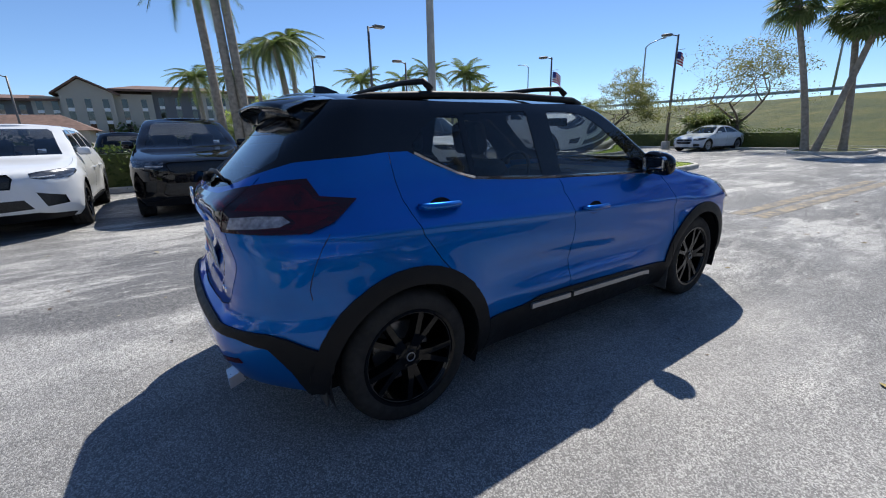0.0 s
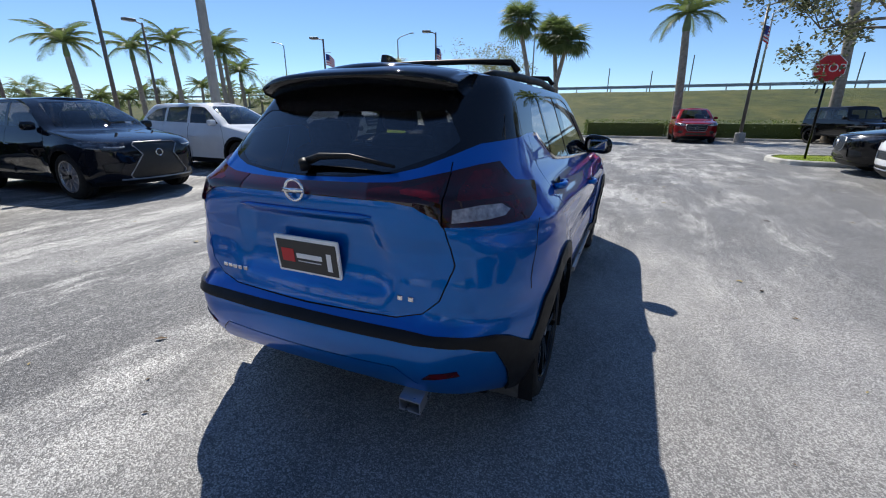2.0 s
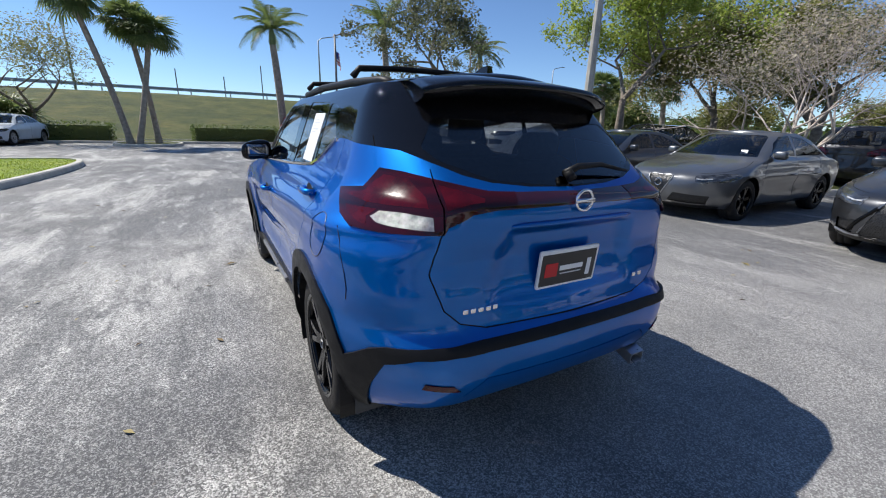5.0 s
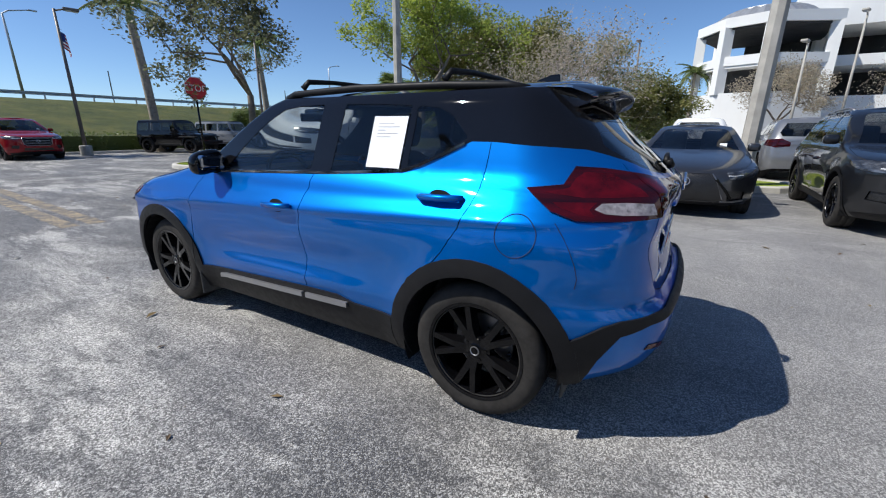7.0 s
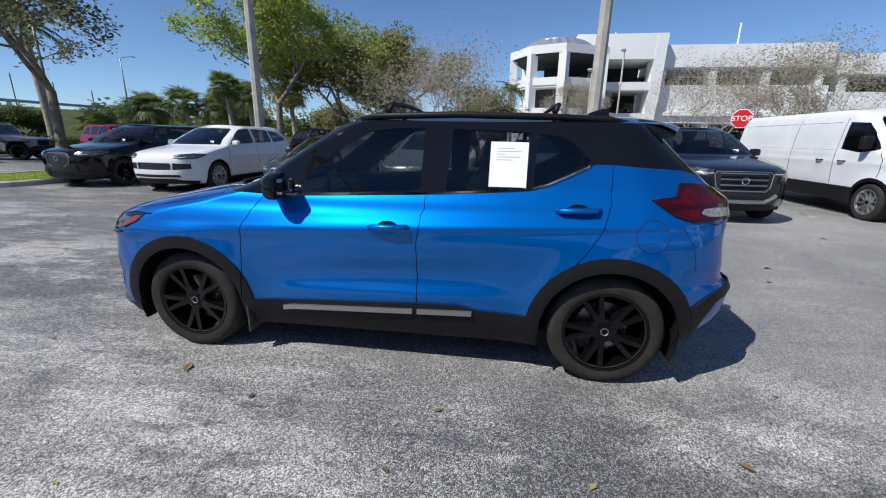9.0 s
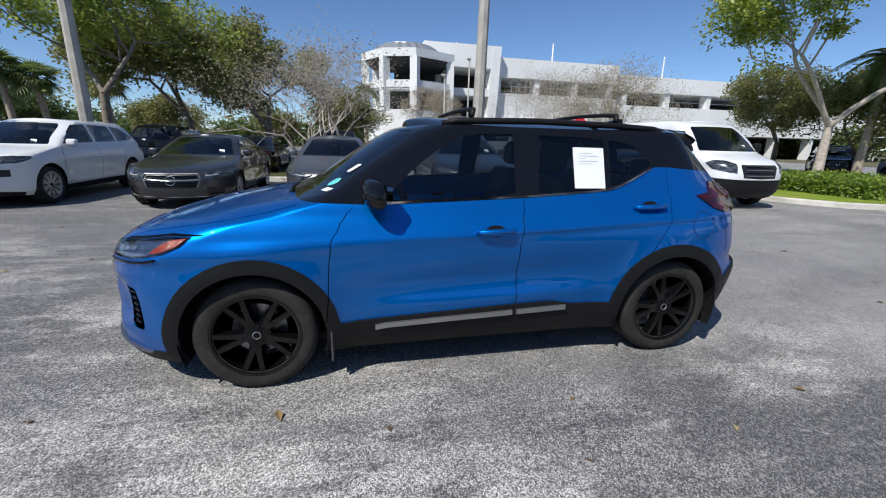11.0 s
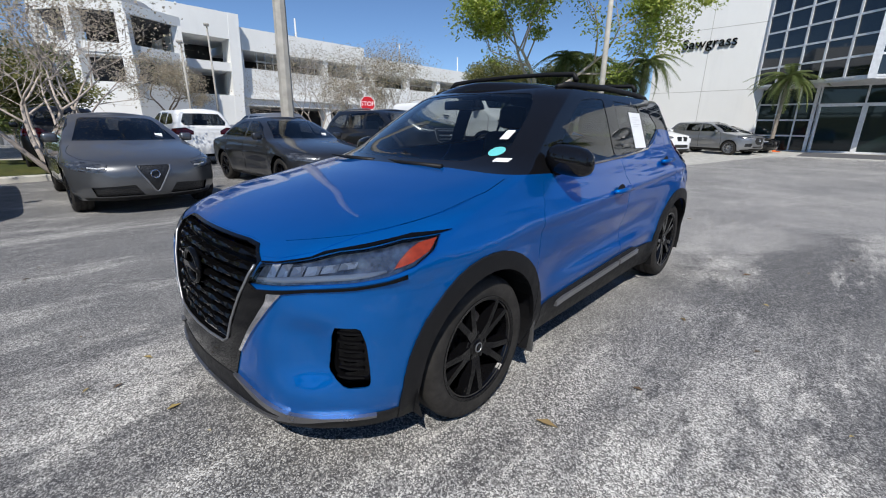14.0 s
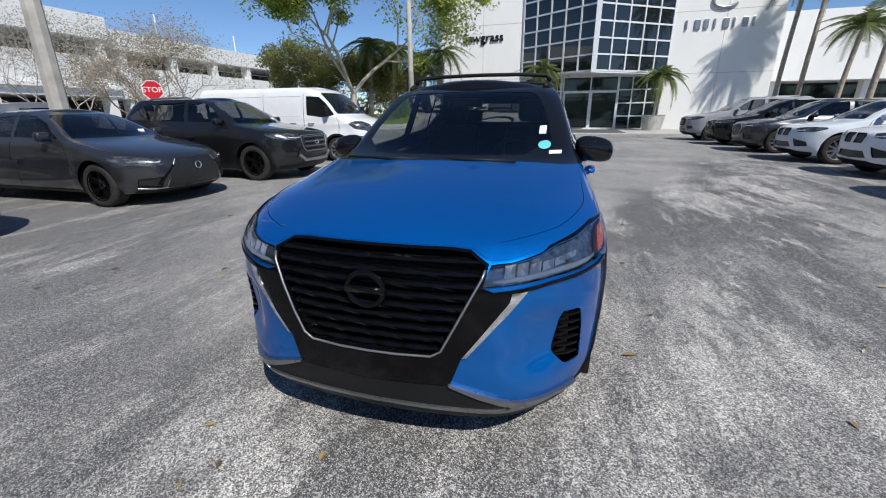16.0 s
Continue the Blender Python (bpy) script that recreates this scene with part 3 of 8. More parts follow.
def circle_side(shell, cx, cz, r, n=40):
    return shell.flat([("s", cx + r * math.cos(a), cz + r * math.sin(a)) for a in np.linspace(0, 2 * math.pi, n, endpoint=False)])


# ---- wheels ----
def wheel_parts(r, width, spokes, twin, rim_r):
    """Meshes of a tyre and a rim; the axle is y, the outer side +y, the middle at 0."""
    w = width
    prof = [(rim_r - 0.02, -w * 0.46), (rim_r, -w * 0.5), (r * 0.80, -w * 0.52), (r * 0.93, -w * 0.5), (r * 0.985, -w * 0.40), (r, -w * 0.3), (r, -w * 0.17),
            (r - 0.007, -w * 0.16), (r - 0.007, -w * 0.12), (r, -w * 0.11), (r, w * 0.11), (r - 0.007, w * 0.12), (r - 0.007, w * 0.16), (r, w * 0.17),
            (r, w * 0.3), (r * 0.985, w * 0.40), (r * 0.93, w * 0.5), (r * 0.86, w * 0.525), (r * 0.80, w * 0.52), (rim_r, w * 0.5), (rim_r - 0.02, w * 0.46)]
    tyre = lathe(prof, 48)
    R = rim_r
    rim = [lathe([(R + 0.004, w * 0.49), (R + 0.002, w * 0.515), (R - 0.012, w * 0.50), (R - 0.022, w * 0.40), (R - 0.03, -w * 0.3), (R - 0.03, -w * 0.42)], 48)]
    hubw = 0.30 * R
    rim.append(lathe([(0.0001, w * 0.40), (hubw * 0.55, w * 0.40), (hubw, w * 0.36), (hubw * 1.05, w * 0.2), (hubw * 0.6, -w * 0.2)], 24))
    for i in range(spokes):
        base = 2 * math.pi * i / spokes
        for off in ((-twin, twin) if twin else (0.0,)):
            a0, a1 = base + off * 0.5, base + off
            pts = []
            for f, a, hw, y in ((0.7, a0, 0.034, 0.39), (1.6, (a0 + a1) / 2, 0.026, 0.44), (R / hubw - 0.05, a1, 0.024, 0.47)):
                c = Vector((math.cos(a), 0, math.sin(a)))
                t = Vector((-math.sin(a), 0, math.cos(a)))
                p = c * hubw * f
                pts.append([p + t * hw * 0.55 + Vector((0, w * y, 0)), p - t * hw * 0.55 + Vector((0, w * y, 0)), p - t * hw + Vector((0, w * y - 0.045, 0)), p + t * hw + Vector((0, w * y - 0.045, 0))])
            vs = [q for row in pts for q in row]
            fs = []
            for k in range(2):
                for e in range(4):
                    fs.append((k * 4 + e, k * 4 + (e + 1) % 4, k * 4 + 4 + (e + 1) % 4, k * 4 + 4 + e))
            rim.append((vs, fs))
    disc = lathe([(0.02, -w * 0.05), (R * 0.62, -w * 0.05), (R * 0.62, -w * 0.12), (0.02, -w * 0.12)], 32)
    cap = lathe([(0.0001, w * 0.425), (hubw * 0.42, w * 0.42), (hubw * 0.5, w * 0.40)], 20)
    nut = lathe([(0.0001, w * 0.41), (0.011, w * 0.405), (0.012, w * 0.36)], 8)
    return {"tyre": mesh_of("tyre", *tyre, True), "rim": mesh_of("rim", *merge(*rim), False), "disc": mesh_of("brake_disc", *disc, False),
            "cap": mesh_of("hub_cap", *cap, True), "nut": mesh_of("wheel_nut", *nut, False)}


WHEELS = {}


def fit_wheels(car, places, r, width, rim_mat, spokes=5, twin=0.16, rim_r=None, nuts=False):
    key = (r, width, spokes, twin, rim_mat.name)
    if key not in WHEELS:
        ms = wheel_parts(r, width, spokes, twin, rim_r or r * 0.69)
        for k, m in zip(("tyre", "rim", "disc", "cap", "nut"), (M["rubber"], rim_mat, M["skid_metal"], M["gloss_plastic"], rim_mat if rim_mat == M["rim_black"] else M["galvanised"])):
            ms[k].materials.append(m)
        WHEELS[key] = ms
    ms = WHEELS[key]
    for x, y, turn in places:
        ty = new("wheel", ms["tyre"])
        ty.parent = car
        ty.matrix_basis = pose(x, y, r - 0.004, 0, turn, 0 if y > 0 else 180)
        ty["label"] = "black rubber tyre with its alloy rim"
        for n, k in (("rim", "rim"), ("brake_disc", "disc"), ("hub_cap", "cap")):
            ob = new(n, ms[k])
            ob.parent = ty
        if nuts:
            v, f = tube([(0.021 * math.cos(a), width * 0.432, 0.021 * math.sin(a)) for a in np.linspace(0, 2 * math.pi, 17)], 0.0028, 5, False)
            raw("hub_emblem", v, f, M["satin_metal"], ty, "small silver ring on the hub cap")
        for i in range(5 if nuts else 0):
            a = 2 * math.pi * (i + 0.5) / 5
            ob = new("wheel_nut", ms["nut"])
            ob.parent = ty
            ob.matrix_basis = pose(r * 0.153 * math.cos(a), 0, r * 0.153 * math.sin(a))


def wheel_well(car, x, r, y_in, y_out, z, mat):
    vs, fs = [], []
    n = 20
    for i in range(n + 1):
        a = math.pi * (-0.12 + 1.24 * i / n)
        for y in (y_in, y_out):
            vs.append((x + r * math.cos(a), y, z + r * math.sin(a)))
    for i in range(n):
        fs.append((2 * i, 2 * i + 1, 2 * i + 3, 2 * i + 2))
    fs.append(tuple(2 * i for i in range(n + 1)))
    raw("wheel_liner", vs, fs, mat, car, smooth=False)


def roof_skin(shell, z, mat, parent, crown, name="roof", s0=0.0, s1=4.5, n=48, label=""):
    """The roof between the two upper edges of a shell."""
    S = np.linspace(s0, s1, n)
    x, y, zz = shell.point(S, np.full(n, z))
    k = 13
    vs, fs = [], []
    tt = np.linspace(-1, 1, k)
    for i in range(n):
        edge = 1 - abs(2 * i / (n - 1) - 1) ** 6
        for t in tt:
            vs.append((x[i], y[i] * t, z + crown * (1 - t * t) * min(1, edge * 1.2) ** 0.7))
    for i in range(n - 1):
        for j in range(k - 1):
            fs.append((i * k + j, (i + 1) * k + j, (i + 1) * k + j + 1, i * k + j + 1))
    return raw(name, vs, fs, mat, parent, label, smooth=True)


# ---- the blue car ----
def hero_swell(x, z):
    def arch(cx):
        r = np.hypot(x - cx, z - 0.315)
        return 0.028 * np.exp(-((r - 0.40) / 0.10) ** 2)
    q = z - (0.875 - 0.055 * x)
    crease = 0.016 * np.where(q > 0, np.exp(-(q / 0.05) ** 2), np.exp(-(q / 0.022) ** 2))
    hollow = -0.034 * np.exp(-((z - (0.60 - 0.05 * x)) / 0.10) ** 2) * np.exp(-((x + 0.05) / 0.78) ** 4)
    lower = 0.014 * np.exp(-((z - (0.475 - 0.02 * x)) / 0.025) ** 2) * np.exp(-((x + 0.05) / 0.8) ** 6)
    haunch = 0.02 * np.exp(-((x + 1.45) / 0.4) ** 2 - ((z - 0.93) / 0.14) ** 2)
    nose = -0.03 * np.clip((x - 1.35) / 0.6, 0, 1) ** 2
    hip = np.clip((-1.45 - x) / 0.4, 0, 1) * (-0.035 * np.clip((z - 0.88) / 0.14, 0, 1) + 0.012 * np.exp(-((z - 0.74) / 0.09) ** 2))
    return hip + arch(1.31) + arch(-1.31) + crease + hollow + lower + haunch + nose


def gate_dent(y, z):
    st = lambda t: np.clip(t, 0, 1) ** 2 * (3 - 2 * np.clip(t, 0, 1))
    half = 0.35 - 0.30 * (z - 0.83)
    return 0.022 * st((half + 0.02 - np.abs(y)) / 0.05) * st((z - 0.690) / 0.05) * st((0.992 - z) / 0.03)


def bumper_bowl(y, z):
    edge = np.clip((0.80 - np.abs(y)) / 0.06, 0, 1)
    return 0.052 * np.exp(-((np.abs(y) - 0.66) / 0.095) ** 2 - ((z - 0.51) / 0.12) ** 4) * edge * edge * (3 - 2 * edge)


HERO = Shell([
    (0.15, 2.08, -1.88, 0.75, 0.262, 0.34, 0.4, 0.28, 0.115, 0.08),
    (0.2, 2.14, -1.9, 0.78, 0.279, 0.36, 0.42, 0.29, 0.13, 0.08),
    (0.27, 2.165, -1.96, 0.81, 0.295, 0.36, 0.46, 0.31, 0.144, 0.08),
    (0.36, 2.165, -2.04, 0.835, 0.312, 0.36, 0.5, 0.33, 0.151, 0.08),
    (0.47, 2.16, -2.085, 0.845, 0.328, 0.36, 0.52, 0.34, 0.158, 0.08),
    (0.545, 2.16, -2.09, 0.852, 0.344, 0.36, 0.52, 0.34, 0.158, 0.08),
    (0.6, 2.155, -2.075, 0.856, 0.344, 0.36, 0.52, 0.34, 0.158, 0.08),
    (0.64, 2.15, -2.02, 0.86, 0.361, 0.36, 0.51, 0.33, 0.158, 0.07),
    (0.75, 2.13, -2, 0.862, 0.377, 0.36, 0.5, 0.31, 0.158, 0.06),
    (0.83, 2.08, -1.985, 0.86, 0.394, 0.34, 0.5, 0.3, 0.158, 0.06),
    (0.87, 2.02, -1.985, 0.853, 0.394, 0.32, 0.5, 0.3, 0.158, 0.06),
    (0.9, 1.95, -1.99, 0.845, 0.394, 0.3, 0.5, 0.295, 0.166, 0.06),
    (0.94, 1.82, -2, 0.828, 0.361, 0.28, 0.51, 0.29, 0.173, 0.06),
    (0.99, 1.62, -2.008, 0.8, 0.36, 0.24, 0.52, 0.285, 0.26, 0.06),
    (1.03, 1.41, -2.012, 0.782, 0.26, 0.18, 0.52, 0.28, 0.26, 0.07),
    (1.07, 1.19, -2.005, 0.758, 0.16, 0.11, 0.51, 0.26, 0.24, 0.07),
    (1.11, 1.06, -1.965, 0.728, 0.11, 0.07, 0.48, 0.24, 0.22, 0.09),
    (1.2, 0.92, -1.87, 0.695, 0.1, 0.07, 0.42, 0.21, 0.22, 0.1),
    (1.3, 0.77, -1.76, 0.66, 0.1, 0.07, 0.34, 0.18, 0.22, 0.1),
    (1.4, 0.61, -1.66, 0.622, 0.12, 0.08, 0.28, 0.16, 0.22, 0.1),
    (1.46, 0.5, -1.6, 0.592, 0.16, 0.1, 0.2, 0.15, 0.2, 0.1),
    (1.5, 0.36, -1.57, 0.555, 0.2, 0.12, 0.2, 0.15, 0.16, 0.1)], tall=(0.86, 1.08, 3.4), swell=hero_swell, dent=gate_dent, bowl=bumper_bowl)


def blue_car():
    car = thing("compact_suv", pose(0, 0, 0), "blue compact SUV with black roof and black wheels, parked on asphalt", "car")
    sh = HERO
    S = lambda *p: sh.flat([("s", *q) for q in p])
    F = lambda *p: sh.flat([("f", *q) for q in p])
    R = lambda *p: sh.flat([("r", *q) for q in p])
    zt = 1.49
    v = lambda z: float(sh.v(z))
    outline = [(0.0, v(0.19)), (0.9, v(0.19)), (3.6, v(0.21)), (3.95, v(0.35)), (4.2, v(0.375)), (4.5, v(0.385)), (4.5, v(zt)), (0.0, v(zt))]
    belt = S((1.02, 1.055), (0.64, 1.04), (-0.24, 1.073), (-0.60, 1.092), (-0.86, 1.115), (-1.05, 1.19), (-1.19, 1.262), (-1.30, 1.262), (-1.46, 1.25), (-1.56, 1.245)) + R((0.59, 1.236), (0.53, 1.203), (0.44, 1.163), (0.35, 1.140), (0.2, 1.124), (0.0, 1.118))
    up_edge = [(4.5, v(zt) + 0.1), (0.0, v(zt) + 0.1)]
    cowl = F((0.0, 1.075), (0.45, 1.07), (0.62, 1.06))
    upper = cowl + belt + up_edge
    fw = smooth_line(S((0.60, 1.062), (0.44, 1.215), (0.27, 1.345), (0.12, 1.425), (-0.02, 1.443), (-0.215, 1.447), (-0.20, 1.09)), True, 1)
    rw = S((-0.355, 1.098), (-0.385, 1.445), (-0.60, 1.44), (-0.83, 1.428), (-0.825, 1.125))
    qw = smooth_line(S((-0.86, 1.130), (-0.868, 1.425), (-1.00, 1.41), (-1.07, 1.375), (-1.17, 1.278), (-1.05, 1.215)), True, 1)
    screen = smooth_line(F((0.0, 1.10)) + F((0.62, 1.10)) + F((0.50, 1.40), (0.44, 1.455), (0.0, 1.465)), True, 1)
    screen = [(0.0, v(1.10))] + [p for p in screen if p[0] > 0.02] + [(0.0, v(1.465))]
    rglass = [(4.5, v(1.126))] + smooth_line(R((0.10, 1.126), (0.34, 1.147), (0.50, 1.208), (0.535, 1.25), (0.45, 1.355), (0.10, 1.352)), False, 1) + [(4.5, v(1.352))]
    hood = [(0.0, v(0.862))] + F((0.30, 0.862), (0.38, 0.856), (0.445, 0.826), (0.521, 0.831), (0.62, 0.858)) + S((1.80, 0.900), (1.62, 0.932), (1.40, 0.966), (1.22, 1.00), (1.06, 1.04)) + cowl[::-1]
    brow = F((0.450, 0.812), (0.521, 0.820), (0.62, 0.843)) + S((1.80, 0.880), (1.66, 0.902), (1.51, 0.903), (1.57, 0.896), (1.70, 0.890), (1.82, 0.869)) + F((0.62, 0.839), (0.52, 0.816), (0.455, 0.808))
    head = F((0.450, 0.807), (0.428, 0.738), (0.54, 0.751), (0.656, 0.766)) + S((1.89, 0.773), (1.80, 0.786), (1.70, 0.810), (1.62, 0.846), (1.565, 0.894), (1.70, 0.889), (1.82, 0.868)) + F((0.62, 0.838), (0.52, 0.815))
    amber = S((1.775, 0.806), (1.715, 0.818), (1.64, 0.846), (1.585, 0.886), (1.66, 0.876))
    grille = smooth_line([(0.0, v(0.850))] + F((0.30, 0.850), (0.372, 0.845), (0.432, 0.808), (0.425, 0.77), (0.288, 0.492), (0.25, 0.468)) + [(0.0, v(0.462))], True, 0)
    mask = [(0.0, v(0.858))] + F((0.30, 0.858), (0.372, 0.853), (0.444, 0.815), (0.432, 0.737), (0.480, 0.722), (0.53, 0.722), (0.525, 0.692), (0.364, 0.47), (0.340, 0.40), (0.318, 0.34)) + [(0.0, v(0.33))]
    under = F((0.445, 0.722), (0.52, 0.733), (0.656, 0.752)) + S((1.89, 0.760), (1.80, 0.773), (1.74, 0.786), (1.74, 0.775), (1.80, 0.762), (1.89, 0.748)) + F((0.656, 0.742), (0.582, 0.728), (0.53, 0.722))
    vbar = F((0.582, 0.728), (0.562, 0.702), (0.378, 0.470), (0.364, 0.47), (0.525, 0.692), (0.53, 0.722))
    fog = smooth_line(F((0.705, 0.615), (0.775, 0.612), (0.785, 0.56), (0.79, 0.40), (0.785, 0.382), (0.735, 0.382), (0.678, 0.445), (0.68, 0.48)), True, 1)
    lip = [(0.0, v(0.335))] + F((0.32, 0.345), (0.45, 0.312), (0.575, 0.272), (0.68, 0.264)) + S((1.84, 0.258), (1.72, 0.255), (1.66, 0.15)) + [(0.0, v(0.1))]
    skid = [(0.0, v(0.257))] + F((0.13, 0.257), (0.44, 0.250), (0.53, 0.246), (0.545, 0.262), (0.42, 0.304), (0.32, 0.346), (0.315, 0.356), (0.45, 0.317), (0.575, 0.276), (0.68, 0.266)) + S((1.84, 0.259), (1.84, 0.250)) + F((0.68, 0.252), (0.567, 0.238), (0.44, 0.238), (0.13, 0.245)) + [(0.0, v(0.245))]
    sill = S((0.97, 0.1), (0.93, 0.372), (0.55, 0.392), (-0.20, 0.425), (-0.45, 0.43), (-0.58, 0.405), (-0.90, 0.40), (-0.97, 0.1))
    archF, archR = circle_side(sh, 1.31, 0.322, 0.455), circle_side(sh, -1.31, 0.322, 0.462)
    holeF, holeR = circle_side(sh, 1.31, 0.322, 0.380), circle_side(sh, -1.31, 0.322, 0.383)
    tail = S((-1.485, 1.083), (-1.56, 1.092), (-1.622, 1.100), (-1.632, 1.130), (-1.648, 1.170)) + R((0.605, 1.164), (0.54, 1.146), (0.45, 1.124), (0.38, 1.110), (0.30, 1.106), (0.0, 1.101), (0.0, 1.060), (0.38, 1.057), (0.47, 1.046), (0.55, 1.008), (0.565, 0.985)) + S((-1.83, 0.975), (-1.70, 0.975), (-1.60, 1.005))
    bar = R((0.0, 1.101), (0.28, 1.106), (0.30, 1.058), (0.0, 1.060))
    white = S((-1.77, 1.036), (-1.75, 1.014), (-1.79, 0.999), (-1.85, 0.995)) + R((0.59, 0.996), (0.585, 1.036)) + S((-1.85, 1.040))
    glow = S((-1.56, 1.070), (-1.60, 1.078), (-1.648, 1.090), (-1.66, 1.125), (-1.685, 1.148)) + R((0.598, 1.142), (0.585, 1.09), (0.59, 1.062)) + S((-1.82, 1.058), (-1.70, 1.056))
    line = S((-1.60, 1.036), (-1.63, 1.018), (-1.71, 0.994), (-1.76, 0.987), (-1.735, 1.012), (-1.755, 1.040))
    gate_glow = R((0.535, 1.128), (0.46, 1.105), (0.41, 1.088), (0.42, 1.078), (0.48, 1.075), (0.545, 1.060))
    gate = [(4.5, v(0.632))] + R((0.40, 0.638), (0.50, 0.665), (0.56, 0.72), (0.605, 0.85), (0.575, 0.97), (0.55, 1.04), (0.53, 1.10), (0.53, 1.2), (0.3, 1.2)) + [(4.5, v(1.2))]
    strip = [(4.5, v(0.614))] + R((0.45, 0.611), (0.62, 0.606)) + S((-1.90, 0.592), (-1.84, 0.570), (-1.77, 0.525), (-1.66, 0.470), (-1.68, 0.20), (-1.745, 0.24), (-1.83, 0.42), (-1.90, 0.53)) + R((0.66, 0.568), (0.55, 0.577)) + [(4.5, v(0.582))]
    reflector = R((0.52, 0.436), (0.645, 0.450), (0.638, 0.472), (0.55, 0.463))
    fdoor = S((0.90, 0.30), (0.915, 0.55), (0.905, 0.72), (0.885, 0.86), (0.80, 1.0), (0.70, 1.05), (-0.25, 1.1), (-0.232, 0.98), (-0.205, 0.80), (-0.205, 0.30))
    rdoor = S((-0.205, 0.30), (-0.205, 0.80), (-0.232, 0.98), (-0.25, 1.1), (-0.86, 1.2), (-1.19, 1.28), (-1.285, 1.28), (-1.285, 1.20), (-1.275, 1.05), (-1.22, 0.90), (-1.15, 0.79), (-1.06, 0.70), (-1.0, 0.30))
    regions = [("hole_f", holeF), ("hole_r", holeR), ("arch_f", archF), ("arch_r", archR), ("sill", sill), ("front_window", fw), ("rear_window", rw), ("quarter_window", qw),
               ("windscreen", screen), ("tailgate_glass", rglass), ("tail_white", white), ("tail_glow", glow), ("tail_line", line), ("gate_glow", gate_glow), ("tail_bar", bar), ("tail", tail), ("upper", upper), ("amber", amber), ("brow", brow), ("head", head), ("hood", hood),
               ("skid", skid), ("lip", lip), ("grille", grille), ("under", under), ("vbar", vbar), ("mask", mask), ("fog", fog), ("reflector", reflector), ("strip", strip), ("gate", gate), ("fdoor", fdoor), ("rdoor", rdoor)]
    seams = [S((0.93, 0.39), (0.915, 0.55), (0.905, 0.72), (0.885, 0.86), (0.80, 1.0), (0.76, 1.035)), S((-0.205, 0.43), (-0.205, 0.80), (-0.232, 0.98), (-0.245, 1.07)),
             S((-1.285, 1.258), (-1.285, 1.20), (-1.275, 1.05), (-1.22, 0.90), (-1.15, 0.79), (-1.10, 0.73)),
             [(4.5, v(0.632))] + R((0.40, 0.638), (0.50, 0.665), (0.56, 0.72), (0.605, 0.85), (0.575, 0.97), (0.56, 1.0)),
             F((0.47, 0.872)) + S((1.80, 0.902), (1.62, 0.932), (1.40, 0.968), (1.22, 1.00), (1.06, 1.04)),
             R((0.535, 1.18), (0.55, 1.10), (0.562, 1.0)), R((0.0, 0.468), (0.42, 0.470), (0.47, 0.43), (0.50, 0.40))]
    cut = cut_shell(sh, outline, regions, seams, 0.030, apart=True)
    T = 0.004
    P = lambda n, key, mat, **kw: panel(n, cut[key], M[mat], car, **kw) if key in cut else print("no region", key)
    P("body", "body", "blue", thick=T, label="blue metallic painted body shell")
    P("bonnet", "hood", "blue", thick=T, push=0.002)
    P("front_door", "fdoor", "blue", joined=False, thick=T)
    P("rear_door", "rdoor", "blue", joined=False, thick=T)
    P("tailgate", "gate", "blue", thick=T)
    for i in range(len(seams)):
        P("seam", "seam_%d" % i, "seal", joined=i not in (0, 1, 2), push=-0.006, label="dark gap between panels") if "seam_%d" % i in cut else None
    P("wheel_arch_trim", "arch_f", "plastic", joined=False, push=0.010, thick=0.02, label="matt black plastic arch trim")
    P("wheel_arch_trim", "arch_r", "plastic", joined=False, push=0.010, thick=0.02, label="matt black plastic arch trim")
    P("sill_trim", "sill", "plastic", joined=False, push=0.012, thick=0.02, label="matt black sill cladding")
    P("roof_pillar", "upper", "black_gloss", thick=T, label="gloss black pillars and roof edge")
    for k in ("front_window", "rear_window", "quarter_window"):
        P(k, k, "glass_front" if k == "front_window" else "glass_side", joined=False, push=-0.003, label="dark tinted side glass")
    P("windscreen", "windscreen", "glass_mid", push=-0.002)
    P("rear_screen", "tailgate_glass", "glass_dark", push=-0.002, label="dark tinted tailgate glass")
    P("tail_lamp", "tail", "lamp_red", joined=False, push=0.010, thick=0.02, label="red tail lamp")
    P("tail_lamp_bar", "tail_bar", "lamp_dark_red", push=0.008, thick=0.02, label="dark red strip between the tail lamps")
    P("brake_light", "tail_glow", "lamp_glow", joined=False, push=0.0105, thick=0.02, label="bright red upper field of the tail lamp")
    P("indicator", "tail_line", "lamp_glow", joined=False, push=0.0105, thick=0.02, label="red lower corner of the tail lamp")
    P("gate_lamp", "gate_glow", "lamp_glow", joined=False, push=0.0105, thick=0.02, label="red inner lamp on the tailgate")
    P("reversing_lamp", "tail_white", "lamp_grey", joined=False, push=0.011, thick=0.02)
    P("headlamp", "head", "lens_clear", joined=False, push=0.006, label="clear headlamp lens")
    P("headlamp_reflector", "head", "lamp_dark", joined=False, push=-0.024, label="dark housing inside the headlamp")
    P("headlamp_brow", "brow", "gloss_plastic", joined=False, push=0.006, thick=0.02, label="dark brow over the headlamp")
    P("turn_signal", "amber", "amber", joined=False, push=0.004, thick=0.02, label="amber turn signal")
    P("grille_backing", "grille", "seal", push=-0.05)
    P("grille_surround", "mask", "gloss_plastic", push=0.004, thick=0.02, label="gloss black V-shaped grille surround")
    P("lamp_strip", "under", "gloss_plastic", joined=False, push=0.008, thick=0.012, label="gloss black strip under the headlamp")
